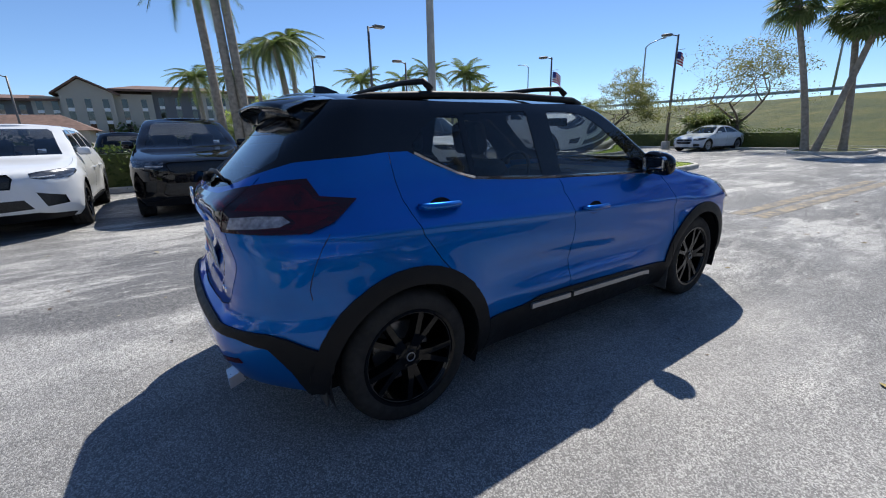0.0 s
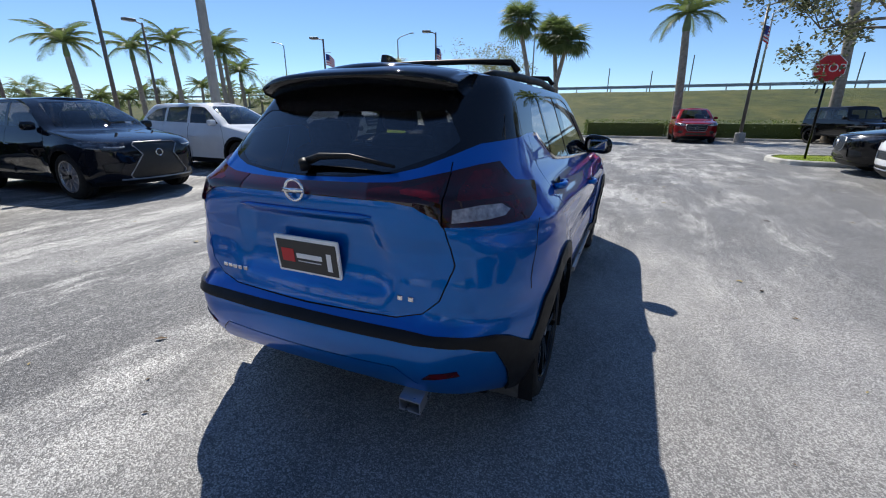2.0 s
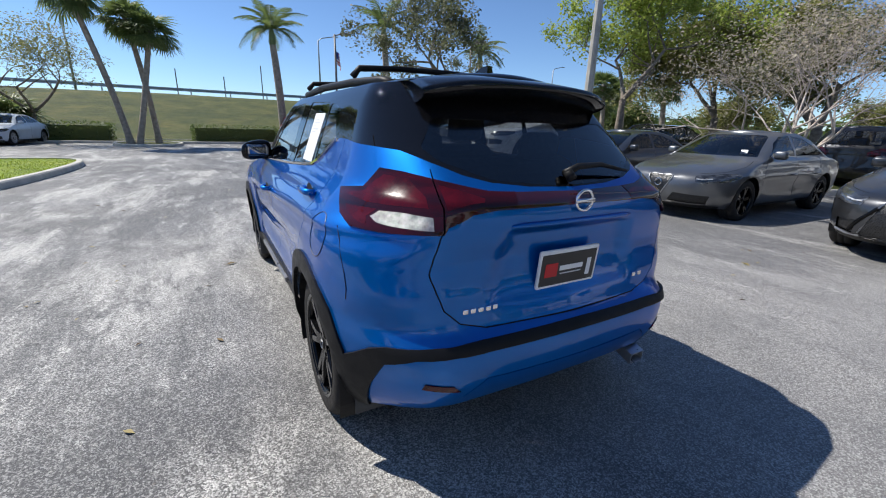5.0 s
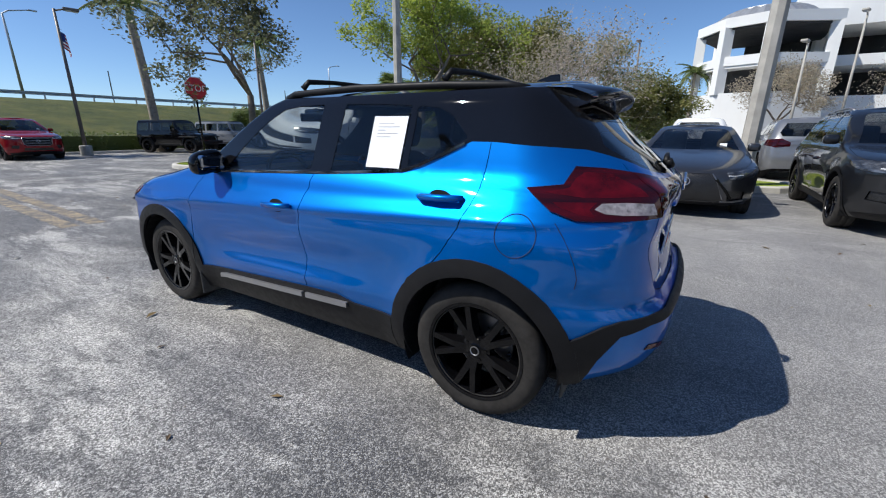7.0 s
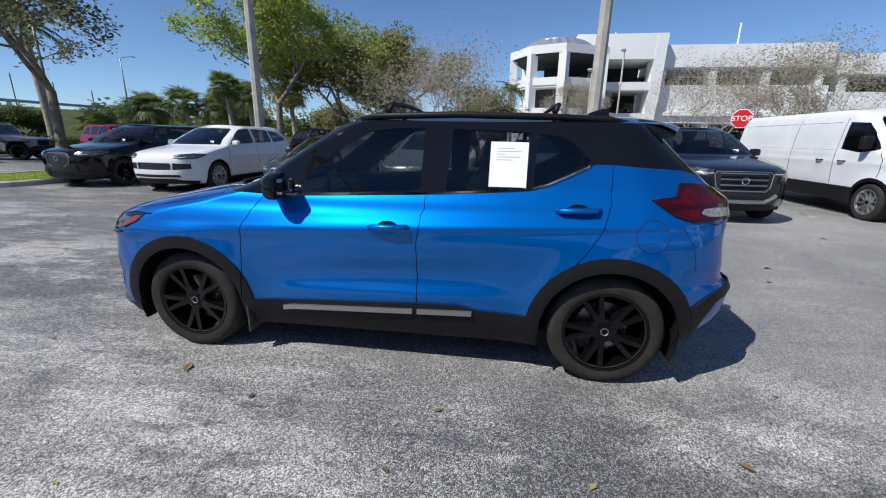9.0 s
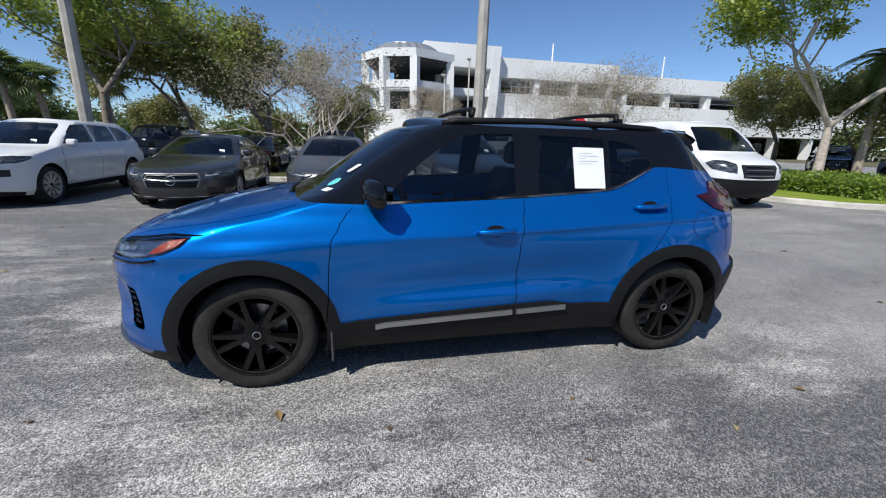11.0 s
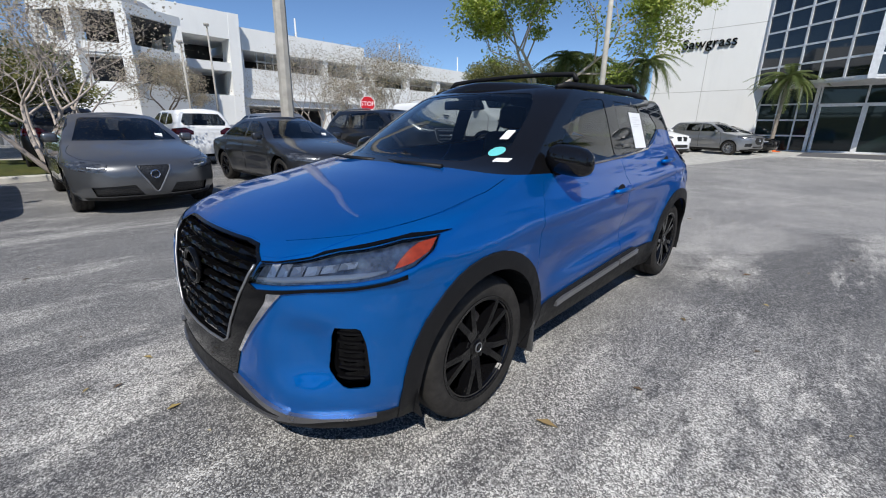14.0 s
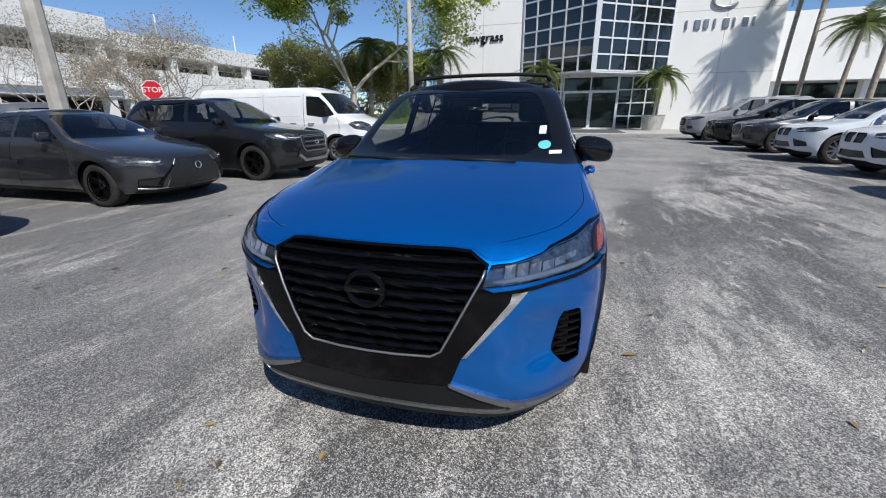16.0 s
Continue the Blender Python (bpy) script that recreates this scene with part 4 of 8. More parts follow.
    P("chrome_strip", "vbar", "chrome", joined=False, push=0.010, thick=0.012)
    P("fog_recess", "fog", "gloss_plastic", joined=False, push=-0.035, thick=-0.036)
    P("front_lip", "lip", "plastic", push=0.006, thick=0.02)
    P("skid_strip", "skid", "skid_metal", push=0.016, thick=0.02, label="silver skid strip under the front bumper")
    P("bumper_strip", "strip", "plastic", push=0.012, thick=0.02, label="matt black rear bumper strip")
    P("rear_reflector", "reflector", "lamp_glow", joined=False, push=0.004, thick=0.01)
    roof_skin(sh, zt, M["black_gloss"], car, 0.065, label="gloss black painted roof")
    # the underside and the wells
    part("underbody", box_bm(-1.75, 1.70, -0.68, 0.68, 0.20, 0.26, 0.02), M["plastic"], car)
    for s in (1, -1):
        for cx in (1.31, -1.31):
            wheel_well(car, cx, 0.392, 0.50 * s, 0.855 * s, 0.322, M["plastic"])
    fit_wheels(car, [(1.31, 0.742, 10), (1.31, -0.742, 40), (-1.31, 0.742, 77), (-1.31, -0.742, 25)], 0.330, 0.205, M["rim_black"], 5, 0.22, 0.240, True)
    hero_details(car, sh)
    return car


def hero_details(car, sh):
    # bright waist strips, door handles, mirrors
    for s in (1, -1):
        def strip(name, pts, hw, mat, proud, label=""):
            ps = [sh.spot("s", x, z) for x, z in pts]
            vs, fs = [], []
            for p in ps:
                for dy, dz in ((proud, hw), (proud, -hw), (-0.004, -hw * 1.3), (-0.004, hw * 1.3)):
                    vs.append((p.x, (p.y + dy) * s, p.z + dz))
            for i in range(len(ps) - 1):
                for e in range(4):
                    fs.append((i * 4 + e, i * 4 + (e + 1) % 4, i * 4 + 4 + (e + 1) % 4, i * 4 + 4 + e))
            fs += [(0, 1, 2, 3), tuple(len(vs) - 4 + i for i in range(4))]
            raw(name, vs, fs, mat, car, label)
        strip("window_strip", [(0.62 - 0.1 * i, 1.050 + 0.0037 * i) for i in range(9)] + [(-0.34, 1.086), (-0.50, 1.096), (-0.70, 1.109), (-0.84, 1.121), (-0.94, 1.150), (-1.05, 1.200), (-1.16, 1.254)], 0.006, M["chrome"], 0.010, "bright strip under the side windows")
        strip("sill_insert", [(0.66, 0.335), (0.6, 0.345), (0.3, 0.357), (0.0, 0.368), (-0.18, 0.375)], 0.014, M["satin_metal"], 0.028, "silver insert in the sill cladding")
        strip("sill_insert", [(-0.21, 0.376), (-0.4, 0.383), (-0.54, 0.388)], 0.014, M["satin_metal"], 0.028, "silver insert in the sill cladding")
        for x, z in ((-0.04, 0.893), (-1.10, 1.018)):
            p = sh.spot("s", x, z)
            pts = [(p.x + 0.115, p.y * s + 0.004 * s, p.z), (p.x + 0.09, (p.y + 0.028) * s, p.z + 0.001), (p.x, (p.y + 0.037) * s, p.z + 0.004), (p.x - 0.09, (p.y + 0.036) * s, p.z + 0.008), (p.x - 0.115, p.y * s + 0.004 * s, p.z + 0.008)]
            v, f = tube(pts, [0.013, 0.016, 0.017, 0.016, 0.013], 10)
            raw("door_handle", v, f, M["blue"], car, "blue painted door handle", True)
            v, f = lathe([(0.0001, 0.0), (0.03, -0.001), (0.042, 0.001)], 20)
            raw("handle_cup", [(p.x + a * 1.5, (p.y + 0.002) * s + b * s, p.z + c * 0.9) for a, b, c in v], f, M["seal"], car, "", True)
        # mirror
        bm = bmesh.new()
        bmesh.ops.create_uvsphere(bm, u_segments=24, v_segments=14, radius=1)
        for q in bm.verts:
            c = q.co
            e = lambda t, n: math.copysign(abs(t) ** n, t)
            x, y, z = e(c.x, 0.75) * 0.075, e(c.y, 0.72) * 0.115, e(c.z, 0.75) * 0.075
            if x < 0:
                x *= 0.55
            z -= 0.015 * (y / 0.115)
            q.co = Vector((0.64 + x - 0.02 * y / 0.115, s * (0.845 + y), 1.108 + z))
        part("door_mirror", bm, M["black_gloss"], car, "gloss black mirror shell", True)
        v, f = merge(tube([(0.66, 0.70 * s, 1.05), (0.655, 0.79 * s, 1.06), (0.65, 0.84 * s, 1.075)], [0.035, 0.03, 0.028], 10))
        raw("mirror_foot", v, f, M["plastic"], car, "", True)
        bm = box_bm(-0.0045, 0.0045, -0.08, 0.08, -0.0475, 0.0475, 0.02)
        part("mirror_glass", bm, M["mirror"], car, m=Matrix.Translation((0.588, s * 0.845, 1.1075)) @ Matrix.Rotation(s * 0.14, 4, "Z") @ Matrix.Rotation(-0.06, 4, "Y"))
        # roof rails
        rail = [(0.22, 0.50 * s, 1.500), (0.12, 0.52 * s, 1.518), (-0.4, 0.535 * s, 1.530), (-0.95, 0.525 * s, 1.522), (-1.28, 0.50 * s, 1.508), (-1.38, 0.49 * s, 1.492)]
        v, f = tube(rail, [0.016, 0.02, 0.02, 0.02, 0.02, 0.014], 10)
        raw("roof_rail", v, f, M["plastic"], car, "black roof rail", True)
        # front lamp inside
        for k, (y, z) in enumerate(((0.500, 0.780), (0.543, 0.786), (0.586, 0.793), (0.628, 0.800), (0.668, 0.807), (0.706, 0.816))):
            p, q = sh.spot("f", y, z), sh.spot("f", y + 0.036, z + 0.006)
            a, b = Vector((p.x - 0.008, p.y * s, p.z)), Vector((q.x - 0.008, q.y * s, q.z))
            up = Vector((-0.014, 0, 0.021)) * (1.5, 1.35, 0.9, 0.75, 0.65, 0.55)[k]
            vs = [a - up * 0.8, b - up * 0.8, b + up, a + up, (a + b) / 2 + Vector((-0.016, -0.004 * s, 0))]
            raw("lamp_bowl", vs, [(0, 1, 4), (1, 2, 4), (2, 3, 4), (3, 0, 4)], M["lamp_white"], car, "bright lamp reflector cell")
        ps = [sh.spot("f", y, z) for y, z in ((0.465, 0.757), (0.52, 0.764), (0.58, 0.771), (0.64, 0.778))] + [sh.spot("s", x, z) for x, z in ((1.90, 0.787), (1.85, 0.792), (1.80, 0.800))]
        v, f = tube([(p.x - 0.006, p.y * s - 0.004 * s, p.z) for p in ps], [0.005, 0.009, 0.011, 0.011, 0.011, 0.009, 0.005], 8)
        raw("light_bar", v, f, M["lamp_bar"], car, "pale daytime light bar", True)
        # fine joints: bumper edge, and the fuel flap on one side
        v, f = tube([(p.x, (p.y + 0.0002) * s, p.z) for p in (sh.spot("s", x, z) for x, z in ((-1.63, 0.968), (-1.665, 0.92), (-1.695, 0.87), (-1.72, 0.81), (-1.733, 0.76), (-1.728, 0.72)))], 0.0022, 6)
        raw("bumper_joint", v, f, M["groove"], car)
        if s > 0:
            ring = [sh.spot("s", -1.485 + 0.085 * math.cos(a), 0.905 + 0.085 * math.sin(a)) for a in np.linspace(0, 2 * math.pi, 33)]
            v, f = tube([(p.x, p.y + 0.0002, p.z) for p in ring], 0.0022, 6, False)
            raw("fuel_flap", v, f, M["groove"], car, "thin joint round the fuel flap")
        # fog grille slats
        for i in range(6):
            z = 0.42 + 0.034 * i
            a, b = sh.spot("f", 0.695 + 0.002 * i, z), sh.spot("f", 0.775, z)
            v, f = tube([(a.x - 0.018, a.y * s, z), ((a.x + b.x) / 2 - 0.005, (a.y + b.y) / 2 * s, z), (b.x - 0.006, b.y * s, z)], [0.006, 0.009, 0.006], 6)
            raw("fog_slat", v, f, M["gloss_plastic"], car)
        # mud flaps
        bm = box_bm(-1.715, -1.703, min(0.66 * s, 0.80 * s), max(0.66 * s, 0.80 * s), 0.205, 0.40, 0.006)
        part("mud_flap", bm, M["flap"], car, "dull grey rubber mud flap")
        bm = box_bm(0.90, 0.913, min(0.66 * s, 0.868 * s), max(0.66 * s, 0.868 * s), 0.145, 0.40, 0.006)
        part("mud_flap", bm, M["flap"], car, "dull grey rubber mud flap")
    # crossbars, aerial fin, spoiler
    for x, zz in ((0.02, 1.592), (-0.98, 1.592)):
        pts = [(x + 0.02, -0.53, zz - 0.045), (x, -0.50, zz - 0.005), (x - 0.01, -0.3, zz + 0.008), (x - 0.012, 0, zz + 0.012), (x - 0.01, 0.3, zz + 0.008), (x, 0.50, zz - 0.005), (x + 0.02, 0.53, zz - 0.045)]
        v, f = tube(pts, [0.018, 0.016, 0.014, 0.014, 0.014, 0.016, 0.018], 10)
        raw("roof_crossbar", v, f, M["plastic"], car, "black roof crossbar", True)
    v, f = prism([(-1.20, 1.535), (-1.25, 1.575), (-1.32, 1.60), (-1.37, 1.602), (-1.385, 1.525)], -0.012, 0.012)
    raw("roof_fin", [(x, y * (1.9 - 12 * (z - 1.53)), z) for x, y, z in v], f, M["black_gloss"], car, "black shark fin aerial")
    vs, fs = [], []
    n = 25
    for i in range(n):
        y = -0.500 + 1.0 * i / (n - 1)
        t = abs(y / 0.500)
        back = -1.730 + 0.075 * t ** 4
        for x, z in ((-1.40, 1.553 - 0.055 * t * t), (-1.56, 1.532 - 0.045 * t ** 3), (back + 0.02, 1.500 - 0.04 * t ** 4), (back, 1.486 - 0.038 * t ** 4), (back + 0.012, 1.470 - 0.045 * t * t), (-1.60, 1.440 - 0.03 * t * t), (-1.52, 1.43 - 0.03 * t * t)):
            vs.append((x, y * (1.0 if x > -1.6 else 0.97), z))
    for i in range(n - 1):
        for e in range(7):
            fs.append((i * 7 + e, i * 7 + (e + 1) % 7, i * 7 + 7 + (e + 1) % 7, i * 7 + 7 + e))
    fs += [tuple(range(7)), tuple(range(len(vs) - 1, len(vs) - 8, -1))]
    raw("spoiler", vs, fs, M["black_gloss"], car, "gloss black roof spoiler", True)
    # rear wiper
    v, f = tube([(-1.935, 0.02, 1.165), (-1.93, -0.05, 1.19), (-1.925, -0.18, 1.195), (-1.915, -0.36, 1.165)], [0.017, 0.013, 0.010, 0.006], 8)
    raw("rear_wiper", v, f, M["plastic"], car, "black rear wiper", True)
    v, f = tube([(-1.955, 0.0, 1.145), (-1.945, 0.02, 1.175)], [0.02, 0.017], 12)
    raw("wiper_boss", v, f, M["plastic"], car, "", True)
    # front wipers
    for y0, y1 in ((0.42, -0.12), (-0.12, -0.60)):
        v, f = tube([(1.13, y0, 1.075), (1.15, (y0 + y1) / 2, 1.082), (1.10, y1, 1.082)], [0.014, 0.01, 0.006], 8)
        raw("windscreen_wiper", v, f, M["plastic"], car, "", True)
    # plate, badges
    tilt = pose(-1.986, 0.004, 0.805, 0, 0, 0) @ pose(0, 0, 0, 90 + 5, 0, -90)
    bm = box_bm(-0.158, 0.158, -0.082, 0.082, -0.004, 0.006, 0.008)
    plate = part("plate_frame", bm, M["white_sign"], car, "white licence plate frame", m=tilt)
    part("plate", box_bm(-0.147, 0.147, -0.066, 0.066, 0.0, 0.0075, 0.003), plain("plate_black", (0.02, 0.02, 0.022), 0.35), plate, "black dealer plate with plain bars for its lettering")
    for x0, x1, z0, z1, mt in ((-0.125, -0.062, -0.028, 0.028, "red_paint"), (-0.050, 0.075, -0.007, 0.013, "white_sign"), (-0.045, 0.068, -0.022, -0.018, "print"), (0.098, 0.120, -0.045, 0.028, "white_sign")):
        part("plate_bar", box_bm(x0, x1, z0, z1, 0.0075, 0.009), M[mt], plate)
    for y0, y1, z in ((0.49, 0.335, 0.705), (-0.40, -0.485, 0.712)):
        n = 5 if y0 > 0 else 2
        for i in range(n):
            a = y0 + (y1 - y0) * i / n
            p = sh.spot("r", abs(a), z)
            part("badge_bar", box_bm(p.x - 0.005, p.x + 0.004, a - 0.022, a, z - 0.010, z + 0.010, 0.003), M["chrome"], car)
    for x, z, r, tilt in ((-2.014, 1.076, 0.041, -90), (2.136, 0.712, 0.072, 90)):
        mt = M["chrome"] if x < 0 else M["gloss_plastic"]
        ring = []
        for k in range(33):
            a = 2 * math.pi * k / 32
            ring.append((x + (0.014 if x > 0 else -0.012), r * math.cos(a), z + r * 0.92 * math.sin(a)))
        v, f = merge(tube(ring, r * 0.16, 8, False), prism([(-r * 1.12, -r * 0.17), (r * 1.12, -r * 0.17), (r * 1.12, r * 0.17), (-r * 1.12, r * 0.17)], -0.006, 0.010))
        nring = 33 * 8
        v = [q if i < nring else (x + (0.016 if x > 0 else -0.016) + q[1], q[0], z + q[2]) for i, q in enumerate(v)]
        raw("emblem", v, f, mt, car, "round emblem with a plain bar", True)
    # tailgate handle ridge above the plate and exhaust tip
    ps = [(y, sh.spot("r", abs(y), 0.998)) for y in np.linspace(-0.31, 0.31, 15)]
    v, f = tube([(p.x - 0.001, y, p.z) for y, p in ps], [0.004] + [0.011] * 13 + [0.004], 8)
    raw("tailgate_ridge", v, f, M["blue"], car, "blue ridge above the plate recess", True)
    outer, inner = [(-0.045, -0.026), (0.045, -0.026), (0.045, 0.026), (-0.045, 0.026)], [(-0.039, -0.020), (0.039, -0.020), (0.039, 0.020), (-0.039, 0.020)]
    vs = []
    for ring, b in ((outer, 0.17), (outer, 0.0), (inner, 0.0), (inner, 0.15)):
        vs += [(-2.045 + b, -0.468 + a, 0.300 + c + b * 0.35) for a, c in ring]
    fs = [(k * 4 + e, k * 4 + (e + 1) % 4, k * 4 + 4 + (e + 1) % 4, k * 4 + 4 + e) for k in range(3) for e in range(4)] + [(12, 13, 14, 15)]
    raw("exhaust_tip", vs, fs, M["rim_silver"], car, "bright rectangular exhaust tip")
    # grille bars
    for i in range(9):
        z = 0.487 + 0.041 * i
        half = 0.265 + (0.425 - 0.265) * min(1, (z - 0.470) / 0.30)
        ys = np.linspace(-half, half, 21)
        vs, fs = [], []
        for j, y in enumerate(ys):
            p = sh.spot("f", abs(float(y)), z)
            wob = 0.004 * math.sin(j * math.pi / 2 + i * 1.6)
            for dx, dz in ((0.004, 0.010 + wob), (0.010 + wob, 0.0), (0.002, -0.012), (-0.03, -0.008), (-0.03, 0.010)):
                vs.append((p.x + dx - 0.015, y, z + dz))
        for j in range(20):
            for e in range(5):
                fs.append((j * 5 + e, j * 5 + (e + 1) % 5, j * 5 + 5 + (e + 1) % 5, j * 5 + 5 + e))
        raw("grille_bar", vs, fs, M["gloss_plastic"], car)
    edge = [sh.spot("f", y, z) for y, z in ((0.0, 0.462), (0.12, 0.463), (0.25, 0.468), (0.288, 0.492), (0.33, 0.578), (0.38, 0.68), (0.425, 0.77), (0.434, 0.80))]
    path = [(p.x + 0.008, -p.y, p.z) for p in edge[::-1]] + [(p.x + 0.008, p.y, p.z) for p in edge[1:]]
    v, f = tube(path, 0.005, 6)
    raw("grille_edge", v, f, M["satin_metal"], car, "thin satin metal line round the grille", True)
    # cabin
    part("cabin_floor", box_bm(-1.7, 1.0, -0.66, 0.66, 0.30, 0.42, 0.03), M["cabin"], car)
    part("dashboard", box_bm(0.55, 1.05, -0.64, 0.64, 0.72, 1.02, 0.08), M["cabin"], car)
    for y in (0.36, -0.36):
        part("front_seat", box_bm(-0.42, 0.12, y - 0.25, y + 0.25, 0.42, 0.66, 0.07), M["cabin"], car)
        bm = box_bm(-0.09, 0.09, -0.24, 0.24, 0.0, 0.62, 0.07)
        part("seat_back", bm, M["cabin"], car, m=pose(-0.42, y, 0.58, 0, -14, 0))
        part("headrest", box_bm(-0.05, 0.05, -0.13, 0.13, 0.0, 0.19, 0.045), M["cabin"], car, m=pose(-0.58, y, 1.21, 0, -10, 0))
        part("headrest", box_bm(-0.05, 0.05, -0.12, 0.12, 0.0, 0.15, 0.045), M["cabin"], car, m=pose(-1.33, y, 1.15, 0, -10, 0))
    part("rear_seat", box_bm(-1.22, -0.70, -0.62, 0.62, 0.42, 0.68, 0.07), M["cabin"], car)
    part("rear_seat_back", box_bm(-0.09, 0.09, -0.62, 0.62, 0.0, 0.56, 0.07), M["cabin"], car, m=pose(-1.20, 0, 0.62, 0, -12, 0))
    part("headlining", box_bm(-1.45, 0.25, -0.50, 0.50, 1.475, 1.485), M["cabin_grey"], car)
    v, f = tube([(0.42 + 0.07 * math.sin(a), 0.36 + 0.18 * math.cos(a), 0.98 + 0.17 * math.sin(a)) for a in np.linspace(0, 2 * math.pi, 25)], 0.016, 8, False)
    raw("steering_wheel", v, f, M["cabin"], car, "", True)
    part("rear_view_mirror", box_bm(0.53, 0.55, -0.12, 0.12, 1.36, 1.42, 0.012), M["plastic"], car)
    # papers and stickers in the glass
    a, b = sh.spot("s", -0.605, 1.378), sh.spot("s", -0.82, 1.376)
    c, d = sh.spot("s", -0.815, 1.128), sh.spot("s", -0.602, 1.128)
    q = [Vector((p.x, p.y + 0.004, p.z)) for p in (a, b, c, d)]
    raw("window_sheet", [*q, *[p + Vector((0, -0.003, 0)) for p in q]], [(0, 1, 2, 3), (7, 6, 5, 4), (0, 4, 5, 1), (1, 5, 6, 2), (2, 6, 7, 3), (3, 7, 4, 0)], M["paper"], car, "white price sheet in the rear side window")
    for i in range(5):
        z = 1.345 - 0.016 * i
        p, w = sh.spot("s", -0.64, z), (0.10, 0.14, 0.05, 0.13, 0.09)[i]
        raw("sheet_line", [(p.x, p.y + 0.0055, z), (p.x - w, p.y + 0.0055, z), (p.x - w, p.y + 0.0065, z - 0.004), (p.x, p.y + 0.0065, z - 0.004)], [(0, 1, 2, 3)], M["print"], car)
    def sticker(name, y, z, w, h, mat, round_=False, label=""):
        n = 20 if round_ else 4
        vs = []
        for k in range(n):
            t = 2 * math.pi * (k + (0 if round_ else 0.5)) / n
            yy, zz = (y + w * math.cos(t) * (1 if round_ else 1.414), z + h * math.sin(t) * (1 if round_ else 1.414))
            p = sh.spot("f", yy, zz)
            vs.append((p.x + 0.004, p.y, p.z + 0.002))
        raw(name, vs, [tuple(range(n))], mat, car, label)
    sticker("windscreen_sticker", 0.555, 1.145, 0.036, 0.022, M["teal"], True, "round teal sticker")
    sticker("sticker_ring", 0.555, 1.1455, 0.024, 0.014, M["white_sign"], True)
    sticker("windscreen_label", 0.535, 1.225, 0.02, 0.022, M["paper"], False, "white label")
    sticker("windscreen_tag", 0.62, 1.108, 0.035, 0.008, M["paper"], False, "white tag")


# ---- the other parked vehicles ----
SUV = [(0.20, 2.20, -2.18, 0.84, 0.34, 0.36, 0.30, 0.25, 0.16, 0.08), (0.34, 2.36, -2.32, 0.93, 0.38, 0.38, 0.32, 0.27, 0.20, 0.08), (0.55, 2.40, -2.37, 0.955, 0.42, 0.38, 0.34, 0.27, 0.22, 0.08),
       (0.80, 2.39, -2.34, 0.965, 0.44, 0.36, 0.34, 0.26, 0.22, 0.07), (0.93, 2.33, -2.32, 0.955, 0.44, 0.34, 0.33, 0.25, 0.22, 0.06), (0.99, 2.18, -2.32, 0.94, 0.42, 0.30, 0.33, 0.24, 0.24, 0.06),
       (1.05, 1.85, -2.31, 0.92, 0.36, 0.26, 0.33, 0.24, 0.26, 0.06), (1.10, 1.50, -2.31, 0.90, 0.24, 0.18, 0.32, 0.22, 0.26, 0.07), (1.14, 1.22, -2.30, 0.875, 0.14, 0.10, 0.30, 0.20, 0.24, 0.08),
       (1.30, 0.95, -2.20, 0.82, 0.11, 0.08, 0.26, 0.18, 0.22, 0.10), (1.48, 0.60, -2.05, 0.75, 0.12, 0.08, 0.24, 0.17, 0.22, 0.10), (1.60, 0.36, -1.94, 0.69, 0.16, 0.10, 0.24, 0.17, 0.20, 0.10), (1.66, 0.12, -1.84, 0.63, 0.22, 0.14, 0.24, 0.17, 0.16, 0.10)]
SEDAN = [(0.17, 2.22, -2.22, 0.82, 0.36, 0.38, 0.30, 0.25, 0.20, 0.10), (0.30, 2.40, -2.36, 0.91, 0.42, 0.40, 0.36, 0.30, 0.24, 0.10), (0.50, 2.43, -2.42, 0.94, 0.46, 0.40, 0.38, 0.30, 0.26, 0.10),
         (0.66, 2.40, -2.42, 0.945, 0.48, 0.38, 0.40, 0.30, 0.26, 0.10), (0.74, 2.28, -2.42, 0.94, 0.48, 0.34, 0.40, 0.28, 0.28, 0.10), (0.82, 2.00, -2.41, 0.925, 0.42, 0.30, 0.38, 0.26, 0.28, 0.10),
         (0.89, 1.62, -2.38, 0.90, 0.32, 0.24, 0.34, 0.24, 0.28, 0.12), (0.94, 1.28, -2.22, 0.875, 0.20, 0.14, 0.30, 0.22, 0.26, 0.16), (0.97, 1.10, -1.98, 0.85, 0.14, 0.10, 0.26, 0.20, 0.24, 0.18),
         (1.08, 0.86, -1.72, 0.80, 0.12, 0.08, 0.24, 0.18, 0.22, 0.18), (1.22, 0.56, -1.46, 0.72, 0.12, 0.08, 0.24, 0.18, 0.22, 0.16), (1.33, 0.28, -1.18, 0.65, 0.18, 0.12, 0.26, 0.18, 0.20, 0.14), (1.385, 0.02, -0.92, 0.59, 0.24, 0.16, 0.28, 0.20, 0.16, 0.12)]
